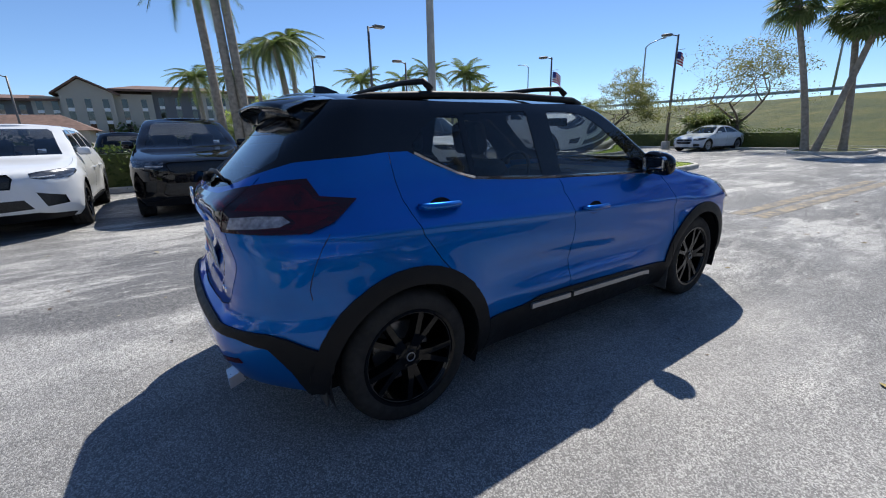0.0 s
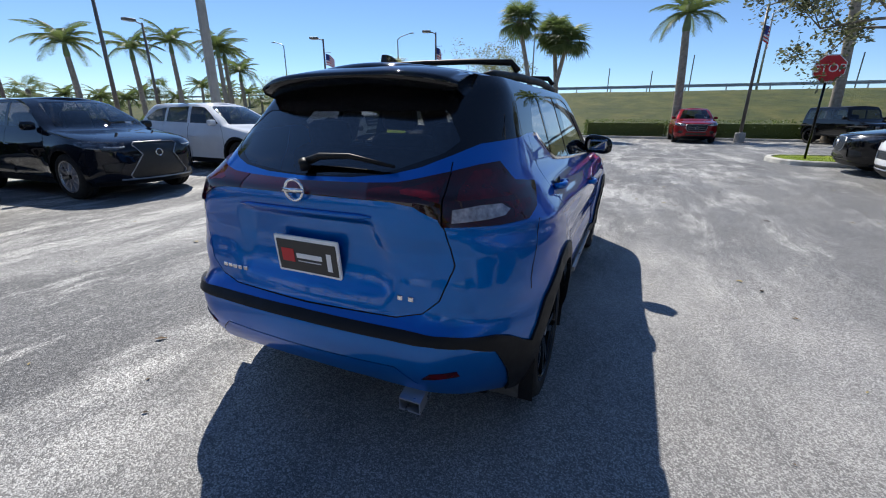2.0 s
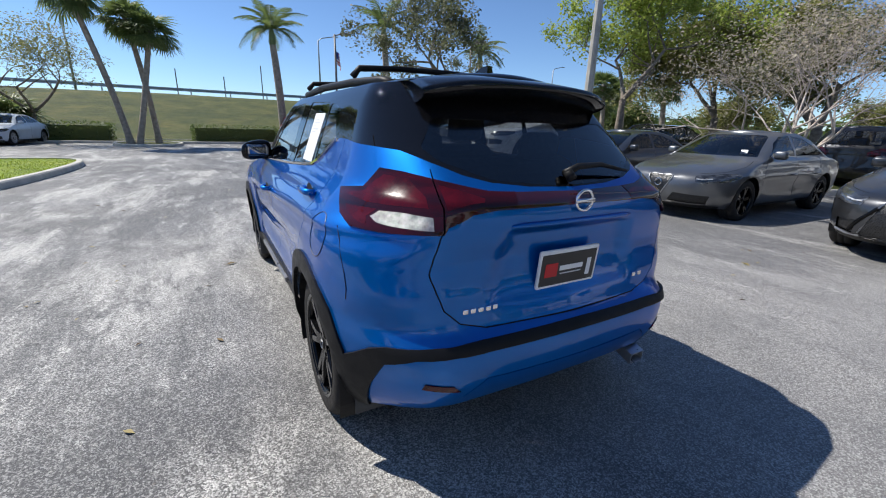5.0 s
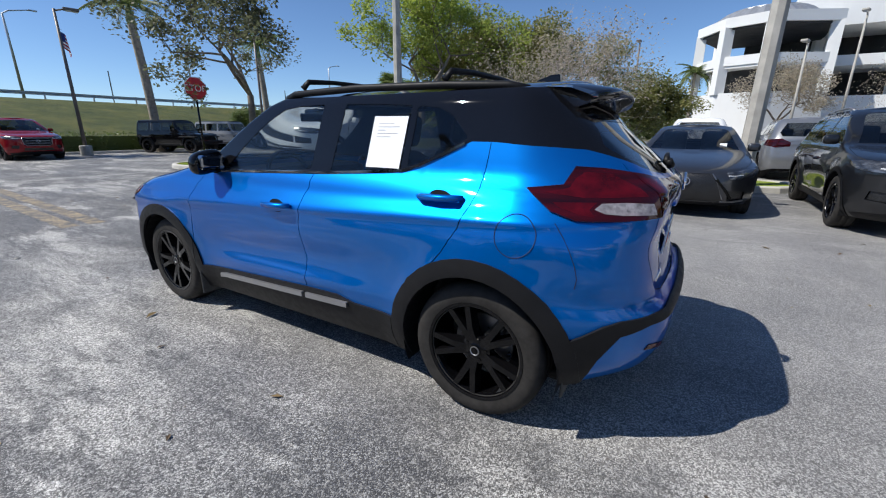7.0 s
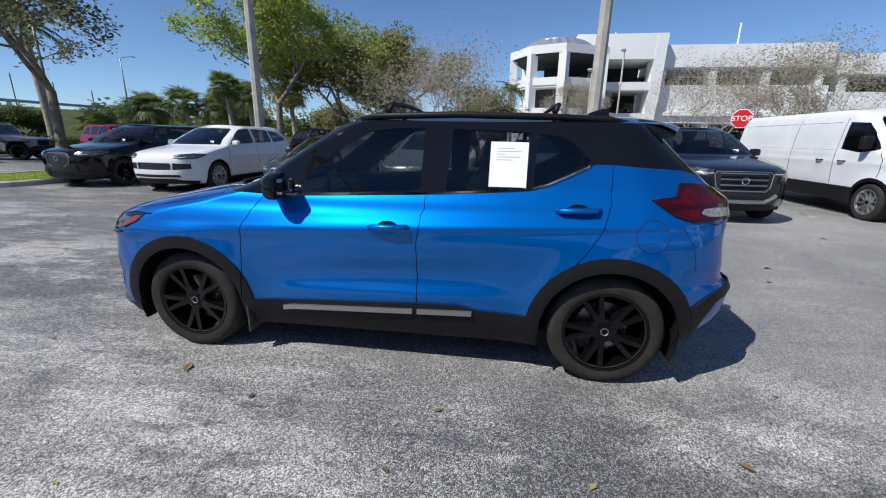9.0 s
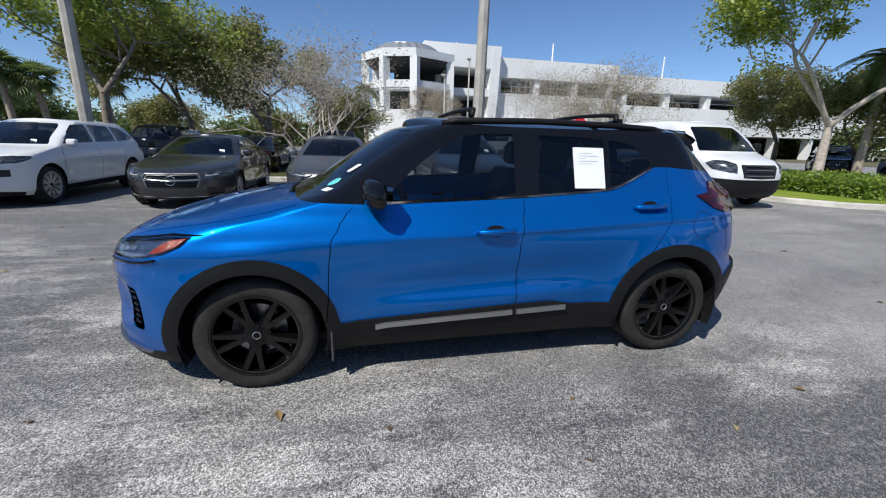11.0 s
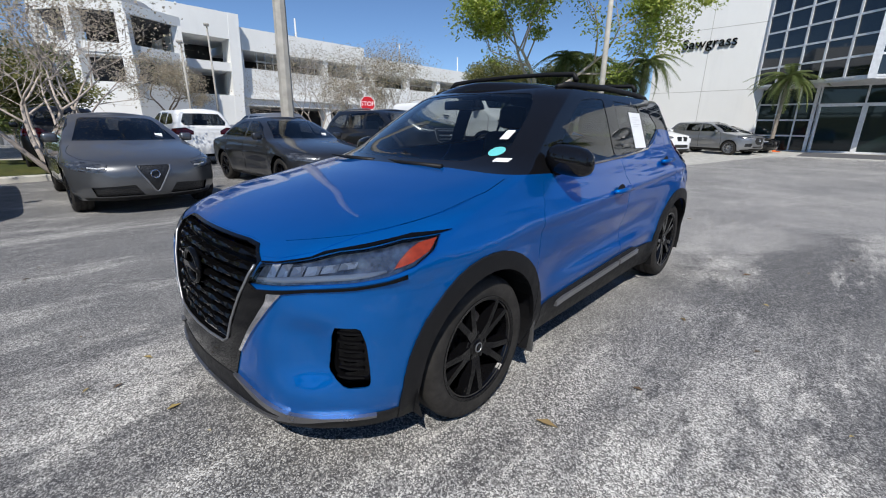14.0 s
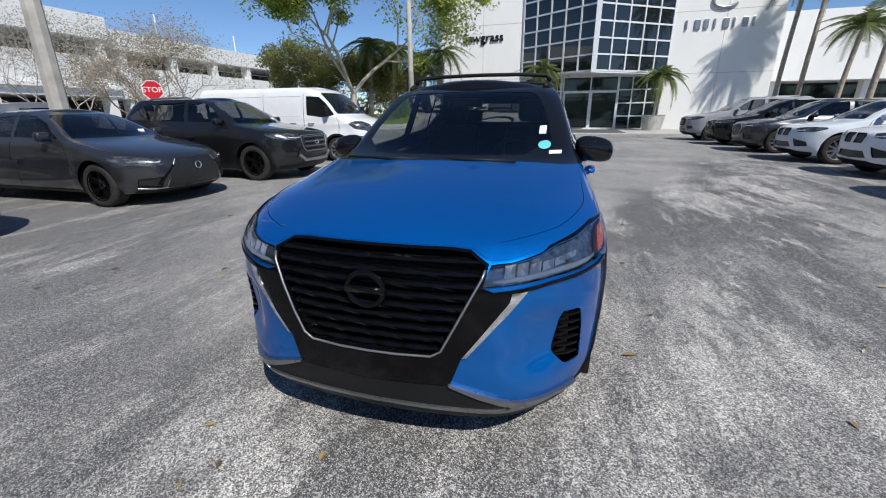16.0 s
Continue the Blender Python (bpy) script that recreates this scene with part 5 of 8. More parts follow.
VAN = [(0.25, 2.75, -2.90, 0.92, 0.34, 0.36, 0.12, 0.12, 0.16, 0.02), (0.45, 2.92, -2.95, 1.0, 0.38, 0.38, 0.12, 0.12, 0.18, 0.02), (0.75, 2.95, -2.95, 1.02, 0.40, 0.38, 0.12, 0.12, 0.20, 0.02),
       (1.0, 2.90, -2.95, 1.03, 0.42, 0.36, 0.12, 0.12, 0.22, 0.02), (1.12, 2.72, -2.95, 1.03, 0.40, 0.34, 0.12, 0.12, 0.22, 0.02), (1.24, 2.35, -2.95, 1.025, 0.30, 0.24, 0.12, 0.12, 0.22, 0.02),
       (1.30, 2.15, -2.95, 1.015, 0.20, 0.16, 0.12, 0.12, 0.20, 0.02), (1.60, 1.80, -2.93, 0.98, 0.16, 0.10, 0.12, 0.12, 0.18, 0.02), (1.90, 1.42, -2.90, 0.92, 0.18, 0.12, 0.12, 0.12, 0.16, 0.02), (2.02, 1.20, -2.86, 0.87, 0.22, 0.14, 0.14, 0.14, 0.12, 0.02), (2.07, 0.95, -2.80, 0.80, 0.24, 0.16, 0.16, 0.16, 0.10, 0.02)]
JEEP = [(0.40, 2.0, -2.05, 0.78, 0.10, 0.10, 0.08, 0.08, 0.04, 0.01), (0.55, 2.08, -2.10, 0.80, 0.10, 0.12, 0.08, 0.08, 0.05, 0.01), (0.90, 2.05, -2.10, 0.82, 0.10, 0.16, 0.08, 0.08, 0.05, 0.01), (1.02, 2.02, -2.10, 0.82, 0.12, 0.18, 0.08, 0.08, 0.06, 0.01),
        (1.08, 1.85, -2.10, 0.82, 0.14, 0.2, 0.08, 0.08, 0.06, 0.01), (1.14, 1.10, -2.10, 0.81, 0.06, 0.06, 0.08, 0.08, 0.04, 0.01), (1.20, 0.80, -2.10, 0.80, 0.05, 0.05, 0.08, 0.08, 0.03, 0.01), (1.70, 0.50, -2.02, 0.72, 0.05, 0.05, 0.08, 0.08, 0.03, 0.01), (1.80, 0.40, -1.98, 0.68, 0.08, 0.08, 0.10, 0.10, 0.03, 0.01)]


def scaled(table, L, W, H):
    t = np.array(table)
    t[:, 0] *= H
    t[:, [1, 2, 4, 6, 8, 9]] *= L
    t[:, [3, 5, 7]] *= W
    return t


# half outlines of SUV fronts: grille, side intakes and lower intake, (y, z) at full size
FACES = {"bars": dict(grille=[(0.0, 0.91), (0.44, 0.905), (0.48, 0.86), (0.44, 0.64), (0.38, 0.60), (0.0, 0.60)], side=[(0.58, 0.60), (0.62, 0.47), (0.80, 0.49), (0.78, 0.60)], low=[(0.0, 0.50), (0.44, 0.50), (0.48, 0.40), (0.0, 0.39)]),
         "thin": dict(grille=[(0.0, 0.93), (0.42, 0.925), (0.46, 0.90), (0.42, 0.79), (0.36, 0.775), (0.0, 0.77)], side=[(0.62, 0.66), (0.66, 0.46), (0.82, 0.48), (0.80, 0.64)], low=[(0.0, 0.60), (0.50, 0.60), (0.56, 0.44), (0.50, 0.40), (0.0, 0.39)]),
         "spindle": dict(grille=[(0.0, 0.945), (0.34, 0.94), (0.385, 0.90), (0.27, 0.74), (0.33, 0.66), (0.50, 0.40), (0.46, 0.35), (0.0, 0.345)], side=[(0.56, 0.62), (0.64, 0.45), (0.78, 0.47), (0.80, 0.60)], low=[(0.0, 0.343), (0.2, 0.343), (0.2, 0.342), (0.0, 0.342)]),
         "mesh": dict(grille=[(0.0, 0.92), (0.28, 0.90), (0.38, 0.80), (0.33, 0.62), (0.2, 0.555), (0.0, 0.55)], side=[(0.52, 0.62), (0.54, 0.44), (0.80, 0.46), (0.78, 0.60)], low=[(0.0, 0.47), (0.40, 0.47), (0.44, 0.39), (0.0, 0.385)]),
         "kidney": dict(grille=[(0.04, 0.92), (0.27, 0.92), (0.31, 0.87), (0.27, 0.73), (0.07, 0.73)], side=[(0.52, 0.66), (0.60, 0.44), (0.82, 0.46), (0.80, 0.58)], low=[(0.0, 0.56), (0.38, 0.56), (0.46, 0.42), (0.0, 0.40)]),
         "triple": dict(grille=[(0.0, 0.74), (0.42, 0.74), (0.44, 0.70), (0.42, 0.58), (0.0, 0.575)], side=[(0.48, 0.74), (0.47, 0.58), (0.80, 0.60), (0.80, 0.72)], low=[(0.0, 0.46), (0.60, 0.46), (0.62, 0.40), (0.0, 0.39)])}


def vehicle(name, style, m, paint_mat, label, L=1.0, W=1.0, H=1.0, rim="rim_silver", trim="gloss_plastic", grille="mesh", rails=False, tag=True, rough_trim=False, spokes=10, twin=0.0, silver_lip=False, category="car", group="parked cars"):
    """A parked vehicle built from slices; style: suv, sedan, van or jeep."""
    car = thing(name, m, label, category, group)
    table = {"suv": SUV, "sedan": SEDAN, "van": VAN, "jeep": JEEP}[style]
    ax = {"suv": (1.45, -1.42), "sedan": (1.48, -1.38), "van": (1.95, -1.75), "jeep": (1.42, -1.45)}[style]
    ax = (ax[0] * L, ax[1] * L)
    wr = {"suv": 0.37, "sedan": 0.335, "van": 0.345, "jeep": 0.41}[style]
    tall = {"suv": (0.93, 1.15, 3.0), "sedan": (0.70, 0.98, 2.6), "van": (1.0, 1.3, 2.0), "jeep": (1.0, 1.2, 4.0)}[style]

    def swell(x, z):
        out = -0.05 * np.clip((x - 1.5 * L) / 0.7, 0, 1) ** 2 + 0.012 * np.exp(-((z - table[4][0] * H * 0.93) / 0.04) ** 2) - 0.03 * np.exp(-((z - 0.5 * H) / 0.12) ** 2) * np.exp(-(x / (0.8 * L)) ** 4)
        for c in ax:
            out = out + 0.03 * np.exp(-((np.hypot(x - c, z - wr) - wr * 1.2) / 0.10) ** 2)
        return out
    sh = Shell(scaled(table, L, W, H), (tall[0] * H, tall[1] * H, tall[2]), swell)
    S = lambda *p: sh.flat([("s", x * L, z * H) for x, z in p])
    F = lambda *p: sh.flat([("f", y * W, z * H) for y, z in p])
    R = lambda *p: sh.flat([("r", y * W, z * H) for y, z in p])
    v = lambda z: float(sh.v(z * H))
    zt = table[-1][0] - 0.006
    z0 = table[0][0] + 0.03
    outline = [(0.0, v(z0)), (0.9, v(z0)), (3.6, v(z0)), (4.0, v(z0 + 0.1)), (4.5, v(z0 + 0.12)), (4.5, v(zt)), (0.0, v(zt))]
    top = [(4.5, v(zt) + 0.2), (0.0, v(zt) + 0.2)]
    hole = [("hole_a", circle_side(sh, ax[0], wr, wr * 1.13, 28)), ("hole_b", circle_side(sh, ax[1], wr, wr * 1.13, 28))]
    arch = [("trim", circle_side(sh, ax[0], wr, wr * 1.30, 28)), ("trim", circle_side(sh, ax[1], wr, wr * 1.30, 28))]
    reg = list(hole)
    suv_face = FACES.get(grille, FACES["bars"])
    seams = []
    if style == "suv":
        if rough_trim:
            reg += arch
        reg += [("side_glass_a", S((0.80, 1.175), (0.48, 1.42), (0.20, 1.575), (-0.22, 1.60), (-0.20, 1.20))), ("side_glass_b", S((-0.30, 1.20), (-0.32, 1.60), (-1.05, 1.58), (-1.08, 1.22))), ("side_glass_c", S((-1.16, 1.22), (-1.14, 1.575), (-1.50, 1.53), (-1.86, 1.33), (-1.80, 1.25))),
                ("windscreen", [(0.0, v(1.165))] + F((0.72, 1.165), (0.56, 1.56), (0.50, 1.60)) + [(0.0, v(1.61))]), ("rear_glass", [(4.5, v(1.20))] + R((0.60, 1.20), (0.66, 1.30), (0.52, 1.55)) + [(4.5, v(1.56))]),
                ("head", F((0.48, 0.93), (0.50, 0.86), (0.64, 0.83)) + S((2.06, 0.84), (1.80, 0.92), (1.80, 0.958), (2.02, 0.967)) + F((0.62, 0.955))), ("tail", S((-1.95, 1.10), (-1.93, 0.96)) + R((0.72, 0.90), (0.40, 0.94), (0.40, 1.04), (0.6, 1.14))),
                ("grille", [(0.0, v(suv_face["grille"][0][1]))] + F(*suv_face["grille"][1:-1]) + [(0.0, v(suv_face["grille"][-1][1]))] if grille != "kidney" else F(*suv_face["grille"])),
                ("intake", F(*suv_face["side"])), ("low_intake", [(0.0, v(suv_face["low"][0][1]))] + F(*suv_face["low"][1:-1]) + [(0.0, v(suv_face["low"][-1][1]))]),
                ("lower", [(0.0, v(0.36))] + F((0.5, 0.36), (0.62, 0.33), (0.8, 0.31)) + S((1.98, 0.30), (1.9, 0.1)) + [(0.0, v(0.1))]), ("trim", S((1.2, 0.1), (1.10, 0.34), (-1.10, 0.36), (-1.2, 0.1)))]
        seams = [S((1.0, 0.36), (1.02, 0.7), (0.98, 0.95), (0.88, 1.14)), S((-0.22, 0.36), (-0.22, 0.9), (-0.25, 1.18)), S((-1.02, 0.6), (-1.16, 0.85), (-1.20, 1.2)), F((0.55, 0.945)) + S((1.95, 0.975), (1.5, 1.05), (1.2, 1.10))]
    elif style == "sedan":
        reg += [("side_glass_a", S((0.74, 0.99), (0.40, 1.20), (0.12, 1.315), (-0.22, 1.335), (-0.22, 1.01))), ("side_glass_b", S((-0.30, 1.01), (-0.31, 1.335), (-0.72, 1.30), (-1.12, 1.16), (-1.40, 1.04), (-1.25, 1.02))),
                ("windscreen", [(0.0, v(0.985))] + F((0.72, 0.985), (0.54, 1.30), (0.48, 1.33)) + [(0.0, v(1.34))]), ("rear_glass", [(4.5, v(1.03))] + R((0.58, 1.03), (0.46, 1.28)) + [(4.5, v(1.33))]),
                ("head", F((0.52, 0.70), (0.56, 0.61), (0.68, 0.60)) + S((2.0, 0.62), (1.74, 0.72), (1.80, 0.755), (2.02, 0.74)) + F((0.66, 0.715))), ("tail", S((-1.98, 0.86), (-1.98, 0.76)) + R((0.72, 0.72), (0.36, 0.76), (0.36, 0.84), (0.6, 0.88))),
                ("grille", [(0.0, v(0.68))] + (F((0.44, 0.68), (0.48, 0.60), (0.42, 0.44), (0.36, 0.42)) + [(0.0, v(0.42))] if grille == "wide" else F((0.34, 0.68), (0.40, 0.60), (0.52, 0.30), (0.5, 0.27)) + [(0.0, v(0.27))] if grille == "spindle" else F((0.21, 0.68), (0.20, 0.62), (0.03, 0.33)) + [(0.0, v(0.31))])),
                ("intake", F((0.56, 0.44), (0.58, 0.28), (0.80, 0.30), (0.80, 0.42)) if grille != "shield" else F((0.26, 0.42), (0.16, 0.27), (0.70, 0.27), (0.74, 0.40))),
                ("lower", [(0.0, v(0.25))] + F((0.5, 0.25), (0.8, 0.24)) + S((1.98, 0.24), (1.9, 0.1)) + [(0.0, v(0.1))]), ("trim", S((1.2, 0.1), (1.12, 0.24), (-1.10, 0.25), (-1.2, 0.1)))]
        seams = [S((1.0, 0.26), (1.02, 0.55), (0.96, 0.80), (0.86, 0.94)), S((-0.25, 0.26), (-0.25, 0.75), (-0.27, 1.0)), S((-1.02, 0.5), (-1.14, 0.7), (-1.24, 0.98)), F((0.56, 0.735)) + S((1.95, 0.765), (1.5, 0.85), (1.15, 0.925))]
    elif style == "van":
        reg += [("side_glass_a", S((1.88, 1.32), (1.62, 1.62), (1.40, 1.80), (1.02, 1.82), (1.02, 1.30), (1.5, 1.24))), ("windscreen", [(0.0, v(1.33))] + F((0.86, 1.33), (0.70, 1.86), (0.64, 1.92)) + [(0.0, v(1.93))]),
                ("head", F((0.58, 1.05), (0.60, 0.84), (0.76, 0.86)) + S((2.50, 0.92), (2.32, 1.06), (2.45, 1.13)) + F((0.70, 1.12))), ("grille", [(0.0, v(1.04))] + F((0.48, 1.04), (0.50, 0.98), (0.44, 0.74)) + [(0.0, v(0.72))]),
                ("trim", [(0.0, v(0.70))] + F((0.5, 0.70), (0.9, 0.72)) + S((2.42, 0.74), (2.30, 0.1)) + [(0.0, v(0.1))]), ("trim", S((1.62, 0.1), (1.55, 0.58), (-1.40, 0.58), (-1.5, 0.1))), ("trim", S((-2.1, 0.1), (-2.1, 0.58), (-2.94, 0.58), (-2.94, 0.1))), *arch]
        seams = [S((2.02, 0.8), (2.04, 1.1), (1.95, 1.26)), S((0.92, 0.60), (0.92, 1.0), (0.92, 1.9)), S((-0.45, 0.6), (-0.45, 1.9)), S((0.85, 1.28), (-0.40, 1.28)), S((0.8, 1.82), (-0.38, 1.82)), S((-0.52, 1.28), (-2.7, 1.28)), S((-0.52, 1.82), (-2.7, 1.82))]
    else:
        reg += [("side_glass_a", S((0.62, 1.24), (0.40, 1.66), (-0.25, 1.68), (-0.25, 1.24))), ("side_glass_b", S((-0.36, 1.24), (-0.36, 1.68), (-1.12, 1.68), (-1.12, 1.24))), ("side_glass_c", S((-1.24, 1.24), (-1.24, 1.67), (-1.90, 1.66), (-1.94, 1.24))),
                ("windscreen", [(0.0, v(1.25))] + F((0.66, 1.25), (0.60, 1.66)) + [(0.0, v(1.67))]), ("rear_glass", [(4.5, v(1.24))] + R((0.6, 1.24), (0.54, 1.64)) + [(4.5, v(1.65))]),
                ("grille", [(0.0, v(0.98))] + F((0.40, 0.98), (0.40, 0.72)) + [(0.0, v(0.72))]), ("head", F(*[(0.55 + 0.10 * math.cos(a), 0.86 + 0.10 * math.sin(a)) for a in np.linspace(0, 6.28, 13)[:-1]])),
                ("lower", [(0.0, v(0.62))] + F((0.7, 0.62)) + S((1.9, 0.62), (1.9, 0.2)) + [(0.0, v(0.2))]), *arch]
    cut = cut_shell(sh, outline, reg, seams, 0.085, 0.008, True)

    def front_line(name, pts, r, mat, mirror=True, out=0.004):
        """A bright line on the front, mirrored across the middle or on both sides."""
        ps = [sh.spot("f", abs(y) * W, z * H) for y, z in pts]
        path = [(p.x + out, p.y, p.z) for p in ps]
        runs = [[(a, -b, c) for a, b, c in path[::-1]] + path[(1 if abs(pts[0][0]) < 1e-6 else 0):]] if mirror else [path, [(a, -b, c) for a, b, c in path]]
        for run in runs:
            vv, ff = tube(run, r, 6)
            raw(name, vv, ff, mat, car)
    P = lambda n, key, mat, **kw: panel(n, cut[key], mat, car, **kw) if key in cut else None
    P("body", "body", paint_mat, label="")
    for i in range(len(seams)):
        P("seam", "seam_%d" % i, M["seal"], joined=False, push=-0.004)
    for k in ("a", "b", "c"):
        P("side_window", "side_glass_" + k, M["car_glass"], joined=False, push=-0.004)
    P("windscreen", "windscreen", M["car_glass"], push=-0.003)
    P("rear_window", "rear_glass", M["car_glass"], push=-0.003)
    P("headlamp", "head", M["lamp_front"], joined=False, push=0.003)
    P("tail_lamp", "tail", M["lamp_red"], joined=False, push=0.006)
    P("grille", "grille", M["mesh_black"] if grille != "wide" else M["mesh_black"], push=-0.006)
    P("air_intake", "low_intake", M["mesh_black"], push=-0.02)
    P("air_intake", "intake", M["mesh_black"], joined=False, push=-0.02)
    P("bumper_skirt", "lower", M["plastic"], push=0.004)
    P("side_trim", "trim", M["plastic"], push=0.008, joined=False)
    roof_skin(sh, zt * H, paint_mat if style != "jeep" else M["plastic"], car, 0.05 if style != "van" else 0.03, n=30)
    part("underbody", box_bm(-2.0 * L, 2.0 * L, -0.78 * W, 0.78 * W, z0 + 0.02, z0 + 0.10, 0.02), M["plastic"], car)
    part("cabin", box_bm(-1.2 * L, 0.6 * L, -0.6 * W, 0.6 * W, 0.4 * H, 0.80 * tall[1] * H, 0.1), M["cabin"], car)
    for y in (0.36, -0.36):
        part("seat_back", box_bm(-0.08, 0.08, -0.23, 0.23, 0.0, 0.70, 0.06), M["cabin_grey"], car, m=pose(-0.35 * L, y * W, 0.42 * table[-1][0] * H, 0, -14, 0))
    for s in (1, -1):
        for cx in ax:
            wheel_well(car, cx, wr * 1.15, 0.5 * s, (table[3][3] - 0.02) * W * s, wr, M["plastic"])
        wz = {"suv": 1.20, "sedan": 1.02, "van": 1.42, "jeep": 1.28}[style] * H
        wx = {"suv": 0.70, "sedan": 0.60, "van": 1.72, "jeep": 0.62}[style] * L
        p = sh.spot("s", wx, wz)
        big = 1.0 if style != "van" else 1.7
        bm = box_bm(wx - 0.06, wx + 0.07, min((p.y + 0.03) * s, (p.y + 0.22) * s), max((p.y + 0.03) * s, (p.y + 0.22) * s), wz - 0.065 * big, wz + 0.075 * big, 0.045, seg=3)
        part("door_mirror", bm, paint_mat if style != "van" and style != "jeep" else M["plastic"], car, smooth=True)
        hz = table[4][0] * H * 0.95
        for hx in ((-0.05, -0.98) if style != "van" else (1.15, 0.55)):
            q = sh.spot("s", hx * L, hz)
            vv, ff = tube([(q.x + 0.1, (q.y - 0.002) * s, hz), (q.x + 0.06, (q.y + 0.03) * s, hz), (q.x - 0.06, (q.y + 0.03) * s, hz + 0.003), (q.x - 0.1, (q.y - 0.002) * s, hz + 0.003)], 0.013, 6)
            raw("door_handle", vv, ff, paint_mat if style != "van" else M["plastic"], car)
        if rails:
            e = zt * H
            vv, ff = tube([(-0.1 * L, 0.60 * W * s, e - 0.01), (-0.3 * L, 0.63 * W * s, e + 0.045), (-1.3 * L, 0.60 * W * s, e + 0.035), (-1.6 * L, 0.55 * W * s, e - 0.02)], 0.018, 6)
            raw("roof_rail", vv, ff, M["satin_metal"], car, smooth=True)
    fit_wheels(car, [(ax[0], s * (table[3][3] * W - 0.125), 11 + 40 * s) for s in (1, -1)] + [(ax[1], s * (table[3][3] * W - 0.125), 31 + 20 * s) for s in (1, -1)], wr, 0.24, M[rim], spokes, twin)
    gz = {"suv": (0.56, 0.90, 7), "sedan": (0.44, 0.66, 5), "van": (0.76, 1.02, 4), "jeep": (0.0, 0.0, 0)}[style]
    if grille == "bars" or grille == "wide":
        for i in range(gz[2]):
            z = gz[0] + (gz[1] - gz[0]) * (i + 0.5) / gz[2]
            half = 0.38 if grille == "bars" else 0.42
            ps = [sh.spot("f", abs(y) * W, z * H) for y in np.linspace(-half, half, 9)]
            vv, ff = tube([(p.x + 0.004, y * W, p.z) for p, y in zip(ps, np.linspace(-half, half, 9))], 0.012, 6)
            raw("grille_bar", vv, ff, M["satin_metal"] if i % 2 == 0 and grille == "bars" else M["gloss_plastic"], car)
    if style == "suv":
        g = suv_face["grille"]
        if grille == "kidney":
            front_line("grille_frame", g + g[:1], 0.013, M["gloss_plastic"], False)
        else:
            front_line("grille_frame", g[:-1], 0.010, M["satin_metal"] if grille != "thin" else M["gloss_plastic"])
            if grille in ("spindle",):
                front_line("bumper_blade", [(0.0, 0.325), (0.46, 0.33), (0.62, 0.335)], 0.016, M["satin_metal"])
        front_line("lamp_line", [(0.50, 0.875), (0.58, 0.87), (0.66, 0.872), (0.74, 0.88)], 0.010, M["lamp_white"], False)
        if silver_lip:
            front_line("bumper_guard", [(0.0, 0.40), (0.40, 0.40), (0.58, 0.52)], 0.035, M["satin_metal"], True, 0.01)
    if style == "sedan":
        front_line("lamp_line", [(0.56, 0.655), (0.64, 0.65), (0.74, 0.665)], 0.010, M["lamp_white"], False)
        if grille == "spindle":
            front_line("grille_frame", [(0.34, 0.68), (0.40, 0.60), (0.52, 0.30)], 0.010, M["skid_metal"], False)
            front_line("bumper_blade", [(0.40, 0.60), (0.54, 0.44), (0.62, 0.32)], 0.022, M["gloss_plastic"], False, 0.0)
            front_line("bumper_blade", [(0.50, 0.27), (0.66, 0.26), (0.80, 0.28)], 0.014, M["satin_metal"], False)
        elif grille == "shield":
            front_line("grille_frame", [(0.21, 0.68), (0.20, 0.62), (0.10, 0.45), (0.03, 0.33), (0.0, 0.31)][::-1], 0.011, M["satin_metal"])
        elif grille == "wide":
            front_line("grille_frame", [(0.0, 0.685), (0.44, 0.68), (0.48, 0.60), (0.42, 0.44)], 0.010, M["satin_metal"])
            front_line("grille_bar", [(0.0, 0.56), (0.30, 0.565), (0.45, 0.575)], 0.022, M["satin_metal"])
            front_line("bumper_blade", [(0.0, 0.25), (0.50, 0.255), (0.78, 0.27)], 0.014, M["satin_metal"])
    if style == "jeep":
        for i in range(7):
            y = -0.30 + 0.1 * i
            part("grille_slot", box_bm(2.04 * L, 2.10 * L, y - 0.028, y + 0.028, 0.74, 0.96, 0.01), M["seal"], car)
        part("bumper", box_bm(2.05, 2.28, -0.80, 0.80, 0.52, 0.70, 0.03), M["plastic"], car)
        for s in (1, -1):
            part("fender_flare", box_bm(0.85, 1.98, min(0.78 * s, 0.95 * s), max(0.78 * s, 0.95 * s), 0.86, 0.93, 0.03), M["plastic"], car)
            part("fender_flare", box_bm(-2.0, -0.95, min(0.78 * s, 0.95 * s), max(0.78 * s, 0.95 * s), 0.88, 0.95, 0.03), M["plastic"], car)
    if style in ("suv", "sedan") and grille in ("bars", "wide", "spindle", "mesh", "shield"):
        p = sh.spot("f", 0.0, (0.76 if style == "suv" else 0.56) * H)
        er = 0.085 if grille == "wide" else 0.055
        vv, ff = tube([(p.x + 0.012, er * math.cos(a), p.z + er * math.sin(a)) for a in np.linspace(0, 6.28, 17)], 0.008, 6, False)
        raw("emblem", vv, ff, M["chrome"], car)
    if tag:
        p = sh.spot("f", 0.48 * W, (1.22 if style == "suv" else 1.05 if style == "sedan" else 1.45) * H)
        raw("windscreen_tag", [(p.x + 0.008, p.y - 0.06, p.z - 0.03), (p.x + 0.008, p.y + 0.05, p.z - 0.03), (p.x - 0.03, p.y + 0.05, p.z + 0.04), (p.x - 0.03, p.y - 0.06, p.z + 0.04)], [(0, 1, 2, 3)], M["paper"], car)
    return car


